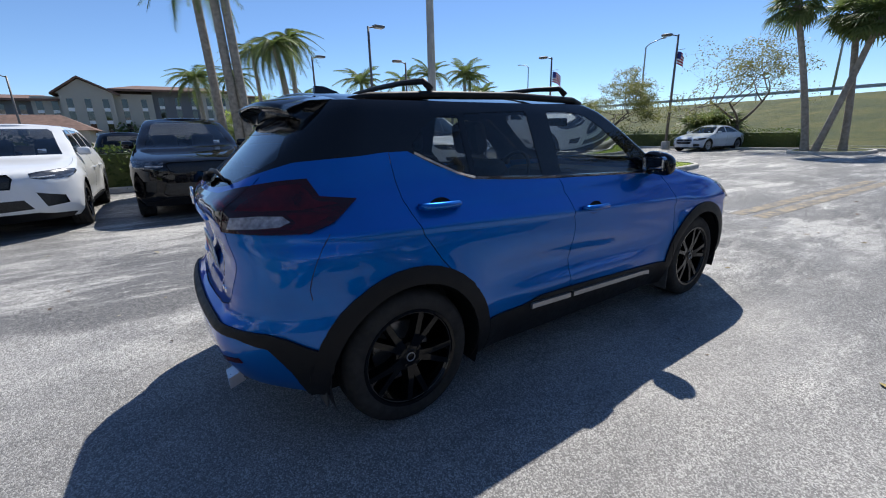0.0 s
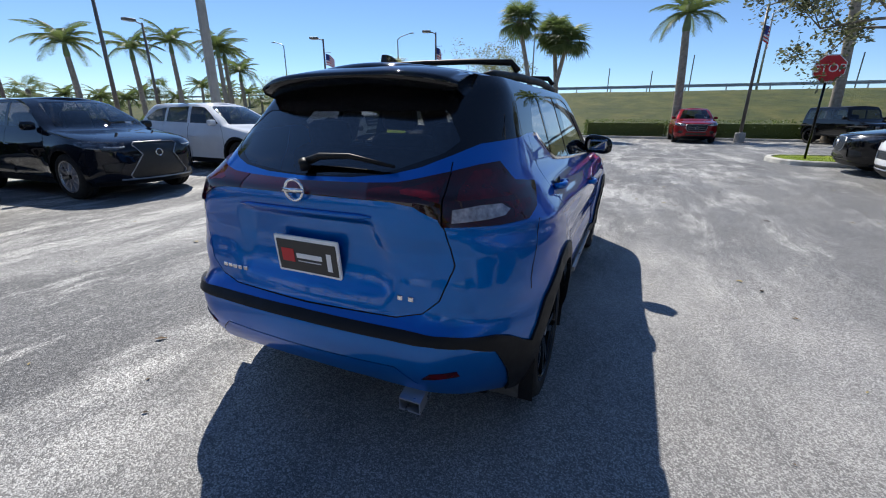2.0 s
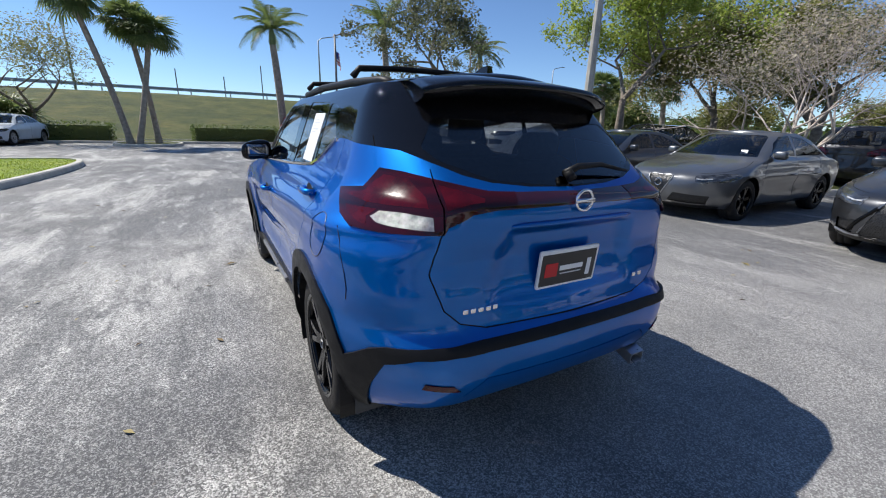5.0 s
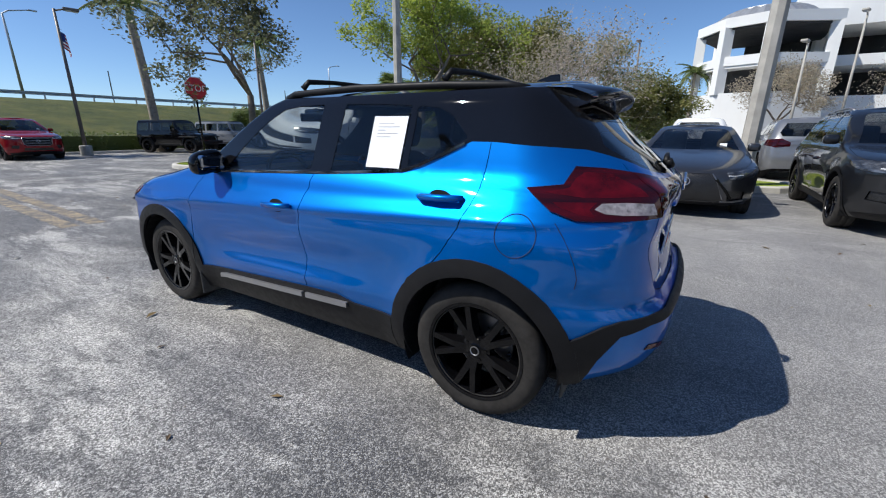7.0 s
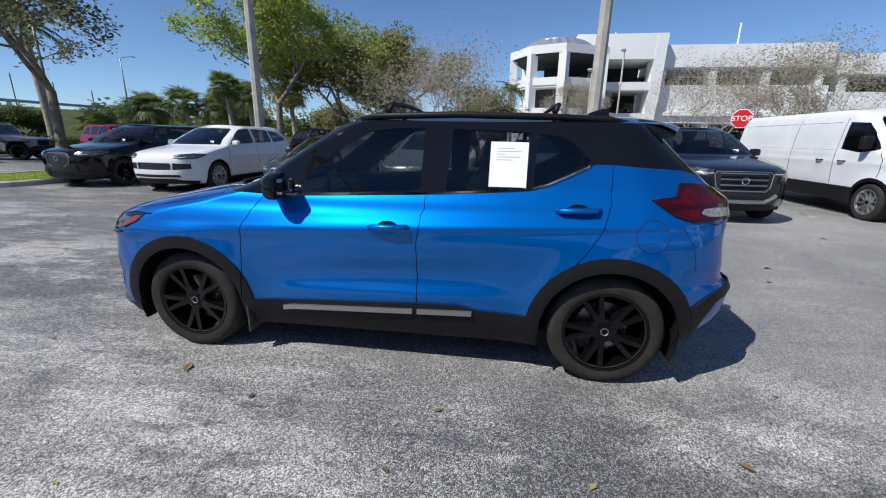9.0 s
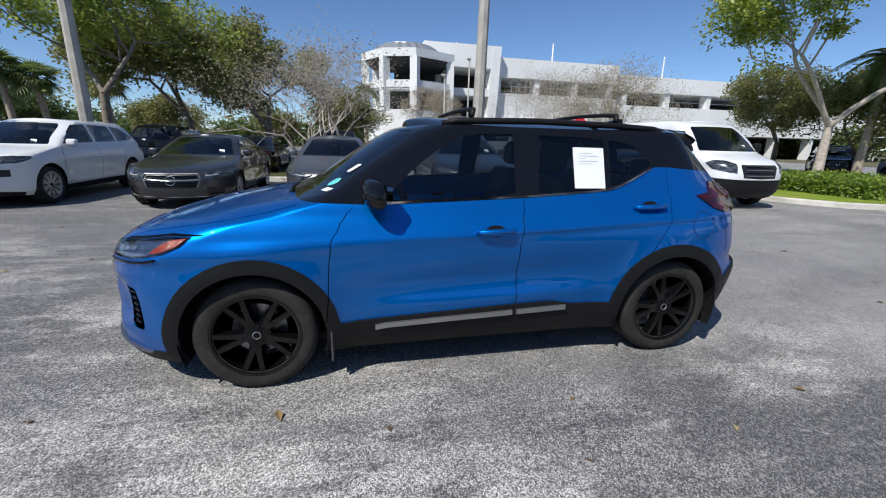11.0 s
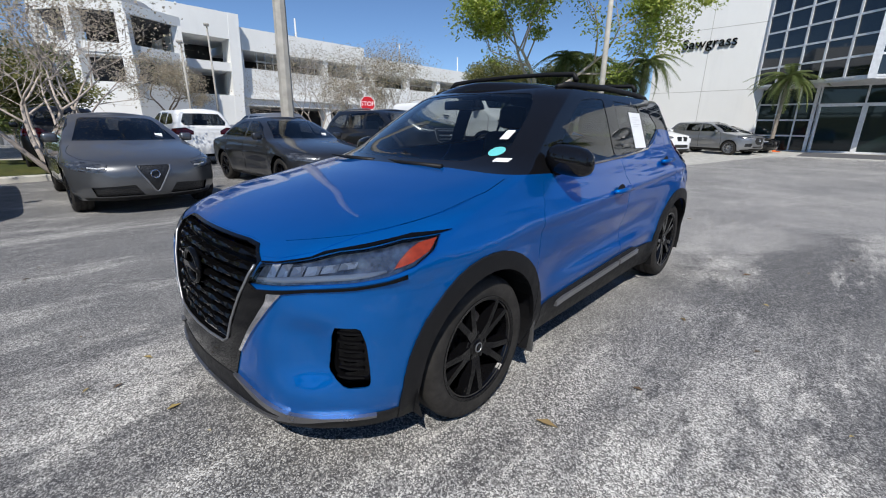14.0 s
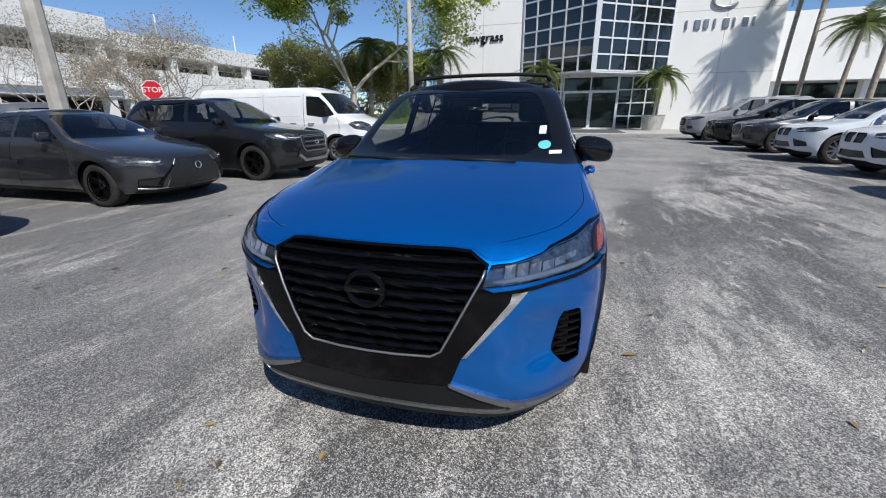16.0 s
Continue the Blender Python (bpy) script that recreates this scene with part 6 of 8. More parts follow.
M["car_glass"] = glazing("car_glass", (0.14, 0.15, 0.155))
_k = Mat("front_lamp")
_c = _k.noise(1.0, 3, 0.5, co=_k.stretch(9, 9, 26))
_k.link(_k.ramp(_c, (0.36, (0.035, 0.036, 0.04)), (0.52, (0.085, 0.088, 0.094)), (0.66, (0.17, 0.175, 0.185))), "Base Color").set(Metallic=0.5, Roughness=0.22, Coat_Weight=1.0, Coat_Roughness=0.02)
M["lamp_front"] = _k.m


def mesh_mat():
    k = Mat("grille_mesh")
    c = k.cells(45, "DISTANCE_TO_EDGE")
    k.link(k.ramp(c, (0.04, (0.03, 0.03, 0.032)), (0.14, (0.004, 0.004, 0.004))), "Base Color").set(Roughness=0.3).bump(c, 0.6, 0.01)
    return k.m


M["mesh_black"] = mesh_mat()
PAINT = {"white": paint("white_paint", (0.74, 0.75, 0.76)), "pearl": paint("pearl_white_paint", (0.62, 0.66, 0.70)), "black": paint("black_paint", (0.006, 0.006, 0.007)), "grey": paint("grey_paint", (0.15, 0.155, 0.163), 0.75, 0.33, 0.01),
         "dark": paint("dark_grey_paint", (0.024, 0.025, 0.028), 0.7, 0.33, 0.006), "silver": paint("silver_paint", (0.30, 0.305, 0.315), 0.7, 0.33, 0.01), "red": paint("red_car_paint", (0.22, 0.006, 0.012), 0.2), "blackblue": paint("blue_black_paint", (0.007, 0.009, 0.015)),
         "jeepgrey": paint("pale_grey_paint", (0.27, 0.28, 0.30)), "greyd": paint("graphite_paint", (0.062, 0.064, 0.070), 0.75, 0.33, 0.008)}


def traffic():
    dn, up = -90, 90        # facing -y or +y
    V = vehicle
    # row on the sunny side, facing -y
    V("suv", "suv", pose(-4.25, 8.35, 0, 0, 0, dn), PAINT["white"], "white SUV coupe with black wheels in the sunny row", 1.03, 1.03, 1.0, "rim_black", grille="kidney", spokes=5, twin=0.14)
    V("suv", "suv", pose(-1.60, 8.45, 0, 0, 0, dn), PAINT["black"], "black off-road SUV with a thin slatted grille", 1.02, 1.03, 1.06, "rim_black", grille="thin", spokes=5, twin=0.14)
    V("suv", "suv", pose(1.32, 8.60, 0, 0, 0, dn + 2), PAINT["blackblue"], "black crossover with a large hourglass grille", 0.97, 0.97, 0.96, "rim_silver", grille="spindle")
    V("suv", "suv", pose(4.75, 8.75, 0, 0, 0, dn + 2), PAINT["white"], "white crossover with a black hourglass grille", 0.97, 0.97, 0.96, "rim_black", grille="spindle", rough_trim=True)
    V("suv", "suv", pose(8.45, 8.35, 0, 0, 0, dn + 3), PAINT["white"], "white boxy SUV with roof rails beside the kerb", 0.97, 0.95, 1.0, "rim_silver", grille="bars", rails=True, spokes=5, twin=0.2, rough_trim=True)
    for x, p, st, kw in ((-7.3, "white", "suv", dict(L=0.93, W=0.95, H=0.93, grille="kidney", label="white compact SUV with twin round grilles")), (-10.2, "pearl", "suv", dict(L=0.95, W=0.95, H=0.93, grille="kidney", label="pearl white compact SUV with silver wheels")),
                         (-13.2, "greyd", "suv", dict(L=1.0, W=1.0, H=0.96, grille="mesh", label="dark grey sporty SUV")), (-16.2, "black", "suv", dict(L=1.0, W=1.0, H=1.0, grille="mesh", label="black SUV among parked cars")), (-19.2, "jeepgrey", "suv", dict(L=1.12, W=1.05, H=1.10, grille="bars", rails=True, label="large silver SUV with roof rails"))):
        V("suv", st, pose(x, 8.6, 0, 0, 0, dn), PAINT[p], rim="rim_silver", **kw)
    # row on the far side, facing +y
    V("suv", "suv", pose(10.35, -8.3, 0, 0, 0, up - 4), PAINT["black"], "black luxury SUV with an oval grille", 1.03, 1.0, 0.97, "rim_black", grille="mesh")
    V("suv", "suv", pose(7.45, -8.0, 0, 0, 0, up - 2), PAINT["white"], "white sporty SUV with wide black intakes", 1.02, 1.02, 0.97, "rim_silver", grille="triple", spokes=10, twin=0.1)
    V("sedan", "sedan", pose(4.02, -7.85, 0, 0, 0, up), PAINT["greyd"], "dark grey coupe-like sedan with a wide bright grille", 1.02, 1.0, 1.0, "rim_silver", grille="wide", spokes=10, twin=0.08)
    V("sedan", "sedan", pose(1.14, -7.7, 0, 0, 0, up), PAINT["grey"], "grey sport sedan with a shield grille", 0.97, 0.98, 1.02, "rim_black", grille="shield", spokes=5, twin=0.14)
    V("sedan", "sedan", pose(-1.98, -7.55, 0, 0, 0, up), PAINT["greyd"], "dark grey sedan with a large spindle grille", 1.02, 0.99, 1.02, "rim_black", grille="spindle", spokes=5, twin=0.16)
    V("suv", "suv", pose(-4.75, -7.0, 0, 0, 0, up), PAINT["dark"], "dark grey family SUV with a silver lower bumper", 1.0, 0.97, 1.0, "rim_black", grille="bars", spokes=5, twin=0.14, rough_trim=True, rails=True, silver_lip=True)
    V("van", "van", pose(-8.45, -7.6, 0, 0, 0, up), PAINT["white"], "white cargo van with black lower trim", 1.0, 1.0, 1.0, "rim_silver", grille="bars", spokes=10, category="van")
    # second row, tails towards the lane
    V("suv", "suv", pose(-4.6, -14.6, 0, 0, 0, dn), PAINT["silver"], "grey SUV seen from behind near the concrete pole", 1.0, 0.98, 1.0, "rim_black", tag=False)
    V("suv", "suv", pose(-2.0, -15.3, 0, 0, 0, dn), PAINT["white"], "white SUV seen from behind with red tail lamps", 1.0, 0.98, 1.03, "rim_silver", tag=False)
    V("suv", "suv", pose(1.3, -15.8, 0, 0, 0, dn), PAINT["dark"], "dark SUV parked in the second row", 1.0, 0.98, 1.0, "rim_black", tag=False)
    V("sedan", "sedan", pose(4.4, -15.2, 0, 0, 0, dn), PAINT["dark"], "dark sedan parked in the second row", 1.0, 0.98, 1.0, "rim_black", tag=False)
    V("suv", "suv", pose(7.4, -15.4, 0, 0, 0, dn), PAINT["black"], "black SUV parked in the second row", 1.0, 0.98, 1.0, "rim_black", tag=False)
    V("suv", "suv", pose(18.5, -15.5, 0, 0, 0, 160), PAINT["red"], "red SUV parked beyond the island", 1.0, 1.0, 1.05, "rim_black", grille="bars")
    # along the kerb in front of the embankment
    V("suv", "suv", pose(24.6, -4.1, 0, 0, 0, 180), PAINT["red"], "dark red SUV parked facing the lane by the hedge", 1.03, 1.02, 1.05, "rim_black", grille="bars")
    V("sedan", "sedan", pose(25.2, 9.6, 0, 0, 0, 172), PAINT["pearl"], "white sedan parked near the hedge", 0.97, 0.97, 1.0, "rim_silver", grille="wide")
    V("off_roader", "jeep", pose(24.2, -10.9, 0, 0, 0, 200), PAINT["black"], "black boxy off-roader with big tyres", 1.0, 1.0, 1.0, "rim_black", rough_trim=True, category="off-roader", group="off-roaders")
    V("off_roader", "jeep", pose(24.6, -14.4, 0, 0, 0, 200), PAINT["jeepgrey"], "pale grey boxy off-roader with black roof", 1.0, 1.0, 1.0, "rim_black", rough_trim=True, category="off-roader", group="off-roaders")
    # by the showroom
    V("suv", "suv", pose(-21.3, -6.0, 0, 0, 0, up - 28), PAINT["white"], "white SUV parked by the clipped hedge", 1.0, 1.0, 1.0, "rim_black", grille="kidney")
    V("suv", "suv", pose(-25.2, -14.8, 0, 0, 0, 40), PAINT["black"], "black SUV under the trees", 1.0, 1.0, 1.0, "rim_black")
    V("sedan", "sedan", pose(-26.2, -11.2, 0, 0, 0, 60), PAINT["white"], "white sedan under the palms", 1.0, 1.0, 1.0, "rim_silver")
    V("suv", "suv", pose(-25.0, -3.6, 0, 0, 0, up - 20), PAINT["silver"], "grey SUV by the showroom entrance", 1.0, 1.0, 1.0, "rim_silver")
    V("sedan", "sedan", pose(-27.6, -3.2, 0, 0, 0, up - 20), PAINT["black"], "black sedan by the showroom entrance", 1.0, 1.0, 1.05, "rim_silver")
    V("suv", "suv", pose(-3.2, 19.6, 0, 0, 0, up), PAINT["dark"], "dark SUV behind the hedge", 1.0, 1.0, 1.0, "rim_black", tag=False)
    V("sedan", "sedan", pose(3.4, 20.4, 0, 0, 0, up), PAINT["white"], "white car behind the hedge", 1.0, 1.0, 1.05, "rim_silver", tag=False)


# ---- ground, kerbs, lines, embankment, buildings ----
def structure(ob, label=""):
    ob["kind"] = "structure"
    if label:
        ob["label"] = label
    return ob


def ground_sheet():
    n = 60
    xs = sorted(set([round(-60 + 120 * i / n, 3) for i in range(n + 1)] + [-900, -300, -120, 120, 300, 900]))
    vs, fs = [], []
    for x in xs:
        for y in xs:
            vs.append((x, y, -0.03))
    k = len(xs)
    for i in range(k - 1):
        for j in range(k - 1):
            fs.append((i * k + j, (i + 1) * k + j, (i + 1) * k + j + 1, i * k + j + 1))
    structure(raw("ground", vs, fs, M["ground"]), "dry grass ground beyond the car park")
    structure(raw("road", [(-48, -62, 0), (26.2, -62, 0), (26.2, 70, 0), (-48, 70, 0), (-48, -62, -0.2), (26.2, -62, -0.2), (26.2, 70, -0.2), (-48, 70, -0.2)],
                  [(0, 1, 2, 3), (0, 4, 5, 1), (1, 5, 6, 2), (2, 6, 7, 3), (3, 7, 4, 0)], M["asphalt"]), "weathered grey asphalt car park with worn pale patches")


def fallen_leaves():
    """Dry leaves and bits of grit that lie about on the asphalt."""
    rnd = random.Random(19)
    vs, fs = [], []
    for _ in range(260):
        x, y = rnd.uniform(-7, 9), rnd.uniform(-5, 5)
        if abs(x) < 2.2 and abs(y) < 1.0:
            continue
        a, L = rnd.uniform(0, 6.28), rnd.choice((0.010, 0.014, 0.02, 0.03, 0.045)) * rnd.uniform(0.7, 1.2)
        d, n = Vector((math.cos(a), math.sin(a), 0)), Vector((-math.sin(a), math.cos(a), 0))
        p = Vector((x, y, 0.004))
        o = len(vs)
        vs += [p - d * L, p + n * L * 0.45 + Vector((0, 0, L * 0.3)), p + d * L + Vector((0, 0, L * 0.15)), p - n * L * 0.45 + Vector((0, 0, L * 0.25))]
        fs += [(o, o + 3, o + 2), (o, o + 2, o + 1)]
    k = Mat("dry_leaf_litter")
    k.link(k.ramp(k.island(), (0.0, (0.05, 0.035, 0.025)), (0.4, (0.16, 0.10, 0.05)), (0.75, (0.36, 0.28, 0.10)), (1.0, (0.5, 0.47, 0.42))), "Base Color").set(Roughness=0.8)
    tagged(raw("fallen_leaves", vs, fs, k.m), "small dry leaves and grit scattered on the asphalt", "leaves", kind="stuff")


def line_mark(name, pts, w, mat):
    vs, fs = [], []
    for i, p in enumerate(pts):
        a, b = Vector(pts[max(0, i - 1)]), Vector(pts[min(len(pts) - 1, i + 1)])
        d = (b - a).normalized()
        n = Vector((-d.y, d.x)) * w / 2
        vs += [(p[0] + n.x, p[1] + n.y, 0.004), (p[0] - n.x, p[1] - n.y, 0.004)]
    fs = [(2 * i, 2 * i + 1, 2 * i + 3, 2 * i + 2) for i in range(len(pts) - 1)]
    structure(raw(name, vs, fs, mat), "worn painted line on asphalt")


def island(name, pts, label, top="lawn", h=0.14, w=0.16):
    """A kerbed bed; pts in order round it."""
    pts = smooth_line(pts, True, 2)
    n = len(pts)
    c = np.array(pts)
    d = np.roll(c, -1, 0) - np.roll(c, 1, 0)
    d /= np.linalg.norm(d, axis=1)[:, None]
    nr = np.stack([d[:, 1], -d[:, 0]], 1)
    area = 0.5 * np.sum(c[:, 0] * np.roll(c[:, 1], -1) - np.roll(c[:, 0], -1) * c[:, 1])
    if area < 0:
        nr = -nr
    inner = c - nr * w
    prof = [(c, 0.0), (c - nr * 0.01, h * 0.8), (c - nr * 0.035, h), (inner, h), (inner, h - 0.05)]
    vs, fs = [], []
    for ring, z in prof:
        vs += [(p[0], p[1], z) for p in ring]
    for k in range(len(prof) - 1):
        for i in range(n):
            j = (i + 1) % n
            fs.append((k * n + i, k * n + j, (k + 1) * n + j, (k + 1) * n + i))
    structure(raw("kerb", vs, fs, M["kerb"]), "pale concrete kerb round a planted island")
    ob = raw(name, [(p[0], p[1], h - 0.03) for p in inner], [tuple(range(n))], M[top])
    structure(ob, label)
    return inner


def blades(name, poly, z, count, hgt, mat, label, seed=3):
    rnd = random.Random(seed)
    xs, ys = [p[0] for p in poly], [p[1] for p in poly]
    vs, fs = [], []
    arr = np.array([(rnd.uniform(min(xs), max(xs)), rnd.uniform(min(ys), max(ys))) for _ in range(count)])
    ok = inside(arr[:, 0], arr[:, 1], [tuple(p) for p in poly])
    for x, y in arr[ok]:
        a, hh = rnd.uniform(0, 6.28), hgt * rnd.uniform(0.5, 1.2)
        dx, dy = math.cos(a) * 0.012, math.sin(a) * 0.012
        o = len(vs)
        vs += [(x - dx, y - dy, z), (x + dx, y + dy, z), (x + rnd.uniform(-0.03, 0.03), y + rnd.uniform(-0.03, 0.03), z + hh)]
        fs.append((o, o + 1, o + 2))
    tagged(raw(name, vs, fs, mat), label, "grass", kind="stuff")


def embankment():
    vs, fs = [], []
    ys = np.linspace(-160, 160, 81)
    prof = ((29.0, -0.02), (31, 0.15), (36, 1.0), (44, 2.6), (50, 3.7), (53, 4.05), (56, 4.1), (90, 4.1))
    for y in ys:
        for x, z in prof:
            vs.append((x + 0.4 * math.sin(y * 0.06), y, z + (0.12 * noise.noise(Vector((x * 0.1, y * 0.1, 0))) if 30 < x < 54 else 0)))
    k = len(prof)
    for i in range(len(ys) - 1):
        for j in range(k - 1):
            fs.append((i * k + j, i * k + j + 1, (i + 1) * k + j + 1, (i + 1) * k + j))
    structure(raw("embankment", vs, fs, M["bank_grass"], smooth=True), "long grassy highway embankment, olive and dry")
    rnd = random.Random(8)
    rail = thing("guard_rail", pose(0, 0, 0), "galvanised guard rail along the top of the embankment", "guard rail")
    v, f = [], []
    for i, y in enumerate(np.linspace(-150, 150, 61)):
        for dx, z in ((0.0, 4.50), (0.05, 4.58), (0.0, 4.66), (0.05, 4.74), (0.0, 4.82), (0.03, 4.82), (0.03, 4.50)):
            v.append((54.0 + dx, y, z))
    for i in range(60):
        for e in range(7):
            f.append((i * 7 + e, i * 7 + (e + 1) % 7, i * 7 + 7 + (e + 1) % 7, i * 7 + 7 + e))
    raw("rail_beam", v, f, M["galvanised"], rail)
    pm = mesh_of("rail_post", *prism([(-0.05, -0.4), (0.05, -0.4), (0.05, 0.85), (-0.05, 0.85)], -0.06, 0.06))
    pm.materials.append(M["galvanised"])
    for y in np.linspace(-118, 118, 60):
        ob = new("rail_post", pm)
        ob.parent = rail
        ob.location = (54.15, y, 4.0)


def window_grid(parent, origin, ux, cols, rows, w, h, mull, glass, mull_mat):
    """A glazed wall: panes and mullions as pieces; origin: lower corner, ux: unit vector along, cols x rows of w x h."""
    nrm = Vector((ux.y, -ux.x, 0))
    m = Matrix.Translation(origin) @ Matrix((( ux.x, nrm.x, 0, 0), (ux.y, nrm.y, 0, 0), (0, 0, 1, 0), (0, 0, 0, 1)))
    pane = mesh_of("pane", *prism([(mull / 2, mull / 2), (w - mull / 2, mull / 2), (w - mull / 2, h - mull / 2), (mull / 2, h - mull / 2)], -0.02, 0.0))
    pane.materials.append(glass)
    up = mesh_of("mullion", *prism([(-mull / 2, 0), (mull / 2, 0), (mull / 2, rows * h), (-mull / 2, rows * h)], -0.03, 0.07))
    across = mesh_of("transom", *prism([(0, -mull / 2), (cols * w, -mull / 2), (cols * w, mull / 2), (0, mull / 2)], -0.03, 0.055))
    for me in (up, across):
        me.materials.append(mull_mat)
    for i in range(cols):
        for j in range(rows):
            ob = new("pane", pane)
            ob.parent = parent
            ob.matrix_basis = m @ Matrix.Translation((i * w, 0, j * h))
    for i in range(cols + 1):
        ob = new("mullion", up)
        ob.parent = parent
        ob.matrix_basis = m @ Matrix.Translation((i * w, 0, 0))
    for j in range(rows + 1):
        ob = new("transom", across)
        ob.parent = parent
        ob.matrix_basis = m @ Matrix.Translation((0, 0, j * h))


def showroom():
    b = thing("showroom", pose(0, 0, 0), "white rendered car showroom with dark glass corner and entrance", "building")
    X = -31.0
    part("wall", box_bm(X - 14, X, -9.3, -2.6, 0, 11.5), M["white_wall"], b)
    part("wall", box_bm(X - 14, X, 7.0, 13.6, 0, 11.5), M["white_wall"], b)
    part("wall", box_bm(X - 14, X - 3.0, -2.6, 7.0, 3.9, 11.5), M["white_wall"], b)
    part("wall", box_bm(X - 14, X - 5.5, 13.6, 40, 3.4, 8.2), M["white_wall"], b)
    part("roof", box_bm(X - 14, X + 0.05, -9.35, 13.65, 11.5, 11.8), M["white_wall"], b)
    for z in (3.75, 7.6):
        for y0, y1 in ((-9.3, -2.6), (7.0, 13.6)):
            part("wall_joint", box_bm(X - 0.01, X + 0.004, y0, y1, z, z + 0.03), M["concrete"], b)
    for y in (10.3, -6.0):
        part("wall_joint", box_bm(X - 0.01, X + 0.004, y, y + 0.03, 0, 11.5), M["concrete"], b)
    for y in (16, 22, 28, 34):
        part("column", box_bm(X - 7.0, X - 6.3, y, y + 0.7, 0, 3.4, 0.03), M["white_wall"], b)
    part("recess", box_bm(X - 13, X - 10, 13.6, 40, 0, 3.4), M["shop_glass"], b)
    # glass corner turned towards the car park
    tip = Vector((X + 3.6, 2.1, 3.9))
    left, right = Vector((X + 0.1, -2.9, 3.9)), Vector((X + 0.1, 7.1, 3.9))
    dl, dr = (tip - left), (right - tip)
    window_grid(b, left, dl.normalized(), 5, 6, dl.length / 5, 0.98, 0.10, M["curtain_glass"], M["mullion"])
    window_grid(b, tip, dr.normalized(), 5, 6, dr.length / 5, 0.98, 0.10, M["curtain_glass"], M["mullion"])
    v = [(left.x - 3, left.y, 3.75), (left.x, left.y, 3.75), (tip.x + 0.05, tip.y, 3.75), (right.x, right.y, 3.75), (right.x - 3, right.y, 3.75)]
    raw("soffit", v + [(x, y, 3.9) for x, y, _ in v], [(4, 3, 2, 1, 0), (5, 6, 7, 8, 9)] + [(i, (i + 1) % 5, (i + 1) % 5 + 5, i + 5) for i in range(5)], M["mullion"], b)
    raw("glass_roof", [(x, y, 9.80) for x, y, _ in v] + [(x, y, 10.1) for x, y, _ in v], [(4, 3, 2, 1, 0), (5, 6, 7, 8, 9)] + [(i, (i + 1) % 5, (i + 1) % 5 + 5, i + 5) for i in range(5)], M["mullion"], b)
    v, f = prism([(-0.16, 3.75), (0.16, 3.75), (0.16, 10.0), (-0.16, 10.0)], -0.16, 0.16)
    raw("corner_post", [(x + tip.x, y + tip.y, z) for x, y, z in v], f, M["mullion"], b)
    # entrance front under the corner
    ex = X - 0.2
    window_grid(b, Vector((ex, -2.6, 0.05)), Vector((0, 1, 0)), 3, 4, 0.95, 0.92, 0.09, M["shop_glass"], M["mullion"])
    window_grid(b, Vector((ex, 4.15, 0.05)), Vector((0, 1, 0)), 3, 4, 0.95, 0.92, 0.09, M["shop_glass"], M["mullion"])
    window_grid(b, Vector((ex + 0.3, 0.25, 2.75)), Vector((0, 1, 0)), 2, 1, 1.95, 1.0, 0.09, M["shop_glass"], M["mullion"])
    d = M["mullion"]
    for k in range(2):
        y0 = 0.28 + k * 1.95
        part("entrance_door", box_bm(ex + 0.28, ex + 0.33, y0 + 0.12, y0 + 1.83, 0.15, 2.62), M["shop_glass"], b)
        for a, c in ((y0, y0 + 0.12), (y0 + 1.83, y0 + 1.95)):
            part("door_stile", box_bm(ex + 0.26, ex + 0.36, a, c, 0.02, 2.75, 0.01), d, b)
        part("door_rail", box_bm(ex + 0.26, ex + 0.36, y0 + 0.12, y0 + 1.83, 0.02, 0.15, 0.01), d, b)
        part("door_rail", box_bm(ex + 0.26, ex + 0.36, y0 + 0.12, y0 + 1.83, 2.62, 2.75, 0.01), d, b)
    for y in (0.15, 4.15):
        part("entrance_pier", box_bm(ex - 0.1, ex + 0.55, y - 0.14, y + 0.02, 0, 3.75), d, b)
    written("Sawgrass", 0.88, 0.05, M["gloss_plastic"], b, pose(X + 0.06, -6.0, 6.75, 90, 0, 90), "lettering")
    for i, w in enumerate((0.18, 0.55, 0.42, 0.18, 0.55, 0.18, 0.5, 0.18)):
        y = 7.9 + i * 0.56
        part("sign_bar", box_bm(X, X + 0.10, y, y + w * 0.62, 6.5, 7.1, 0.02), M["satin_metal"], b)
    ring = [(X + 0.08, 10.1 + 0.75 * math.cos(a), 8.15 + 0.42 * math.sin(a)) for a in np.linspace(0.5, 5.8 - 0.0, 25)]
    v, f = tube(ring, 0.09, 8)
    raw("sign_oval", v, f, M["satin_metal"], b, "plain metal oval sign", True)
    # paved apron
    structure(part("pavement", box_bm(X - 0.5, -24.2, -4.5, 8.0, -0.1, 0.05, 0.02), M["concrete"]), "pale concrete apron before the entrance")
    pts = [(-12.8, -2.5), (-16.2, -4.12), (-17.75, -6.0), (-17.75, -9.6), (-24.2, -9.6), (-24.2, -0.8)]
    structure(raw("pavement", [(x, y, z) for z in (-0.05, 0.012) for x, y in pts], [tuple(range(6)), tuple(range(11, 5, -1))] + [(i, (i + 1) % 6, (i + 1) % 6 + 6, i + 6) for i in range(6)], M["concrete"]), "pale concrete strip beside the clipped hedge")
    tagged(part("door_mat", box_bm(-29.6, -24.6, 0.2, 4.2, 0.05, 0.062), M["cabin_grey"]), "dark grey entrance mat on the apron", "mat")
    v, f = lathe([(0.0, 0.0), (0.34, 0.0), (0.36, 0.04), (0.13, 0.05), (0.02, 0.70), (0.0001, 0.70)], 20, "z")
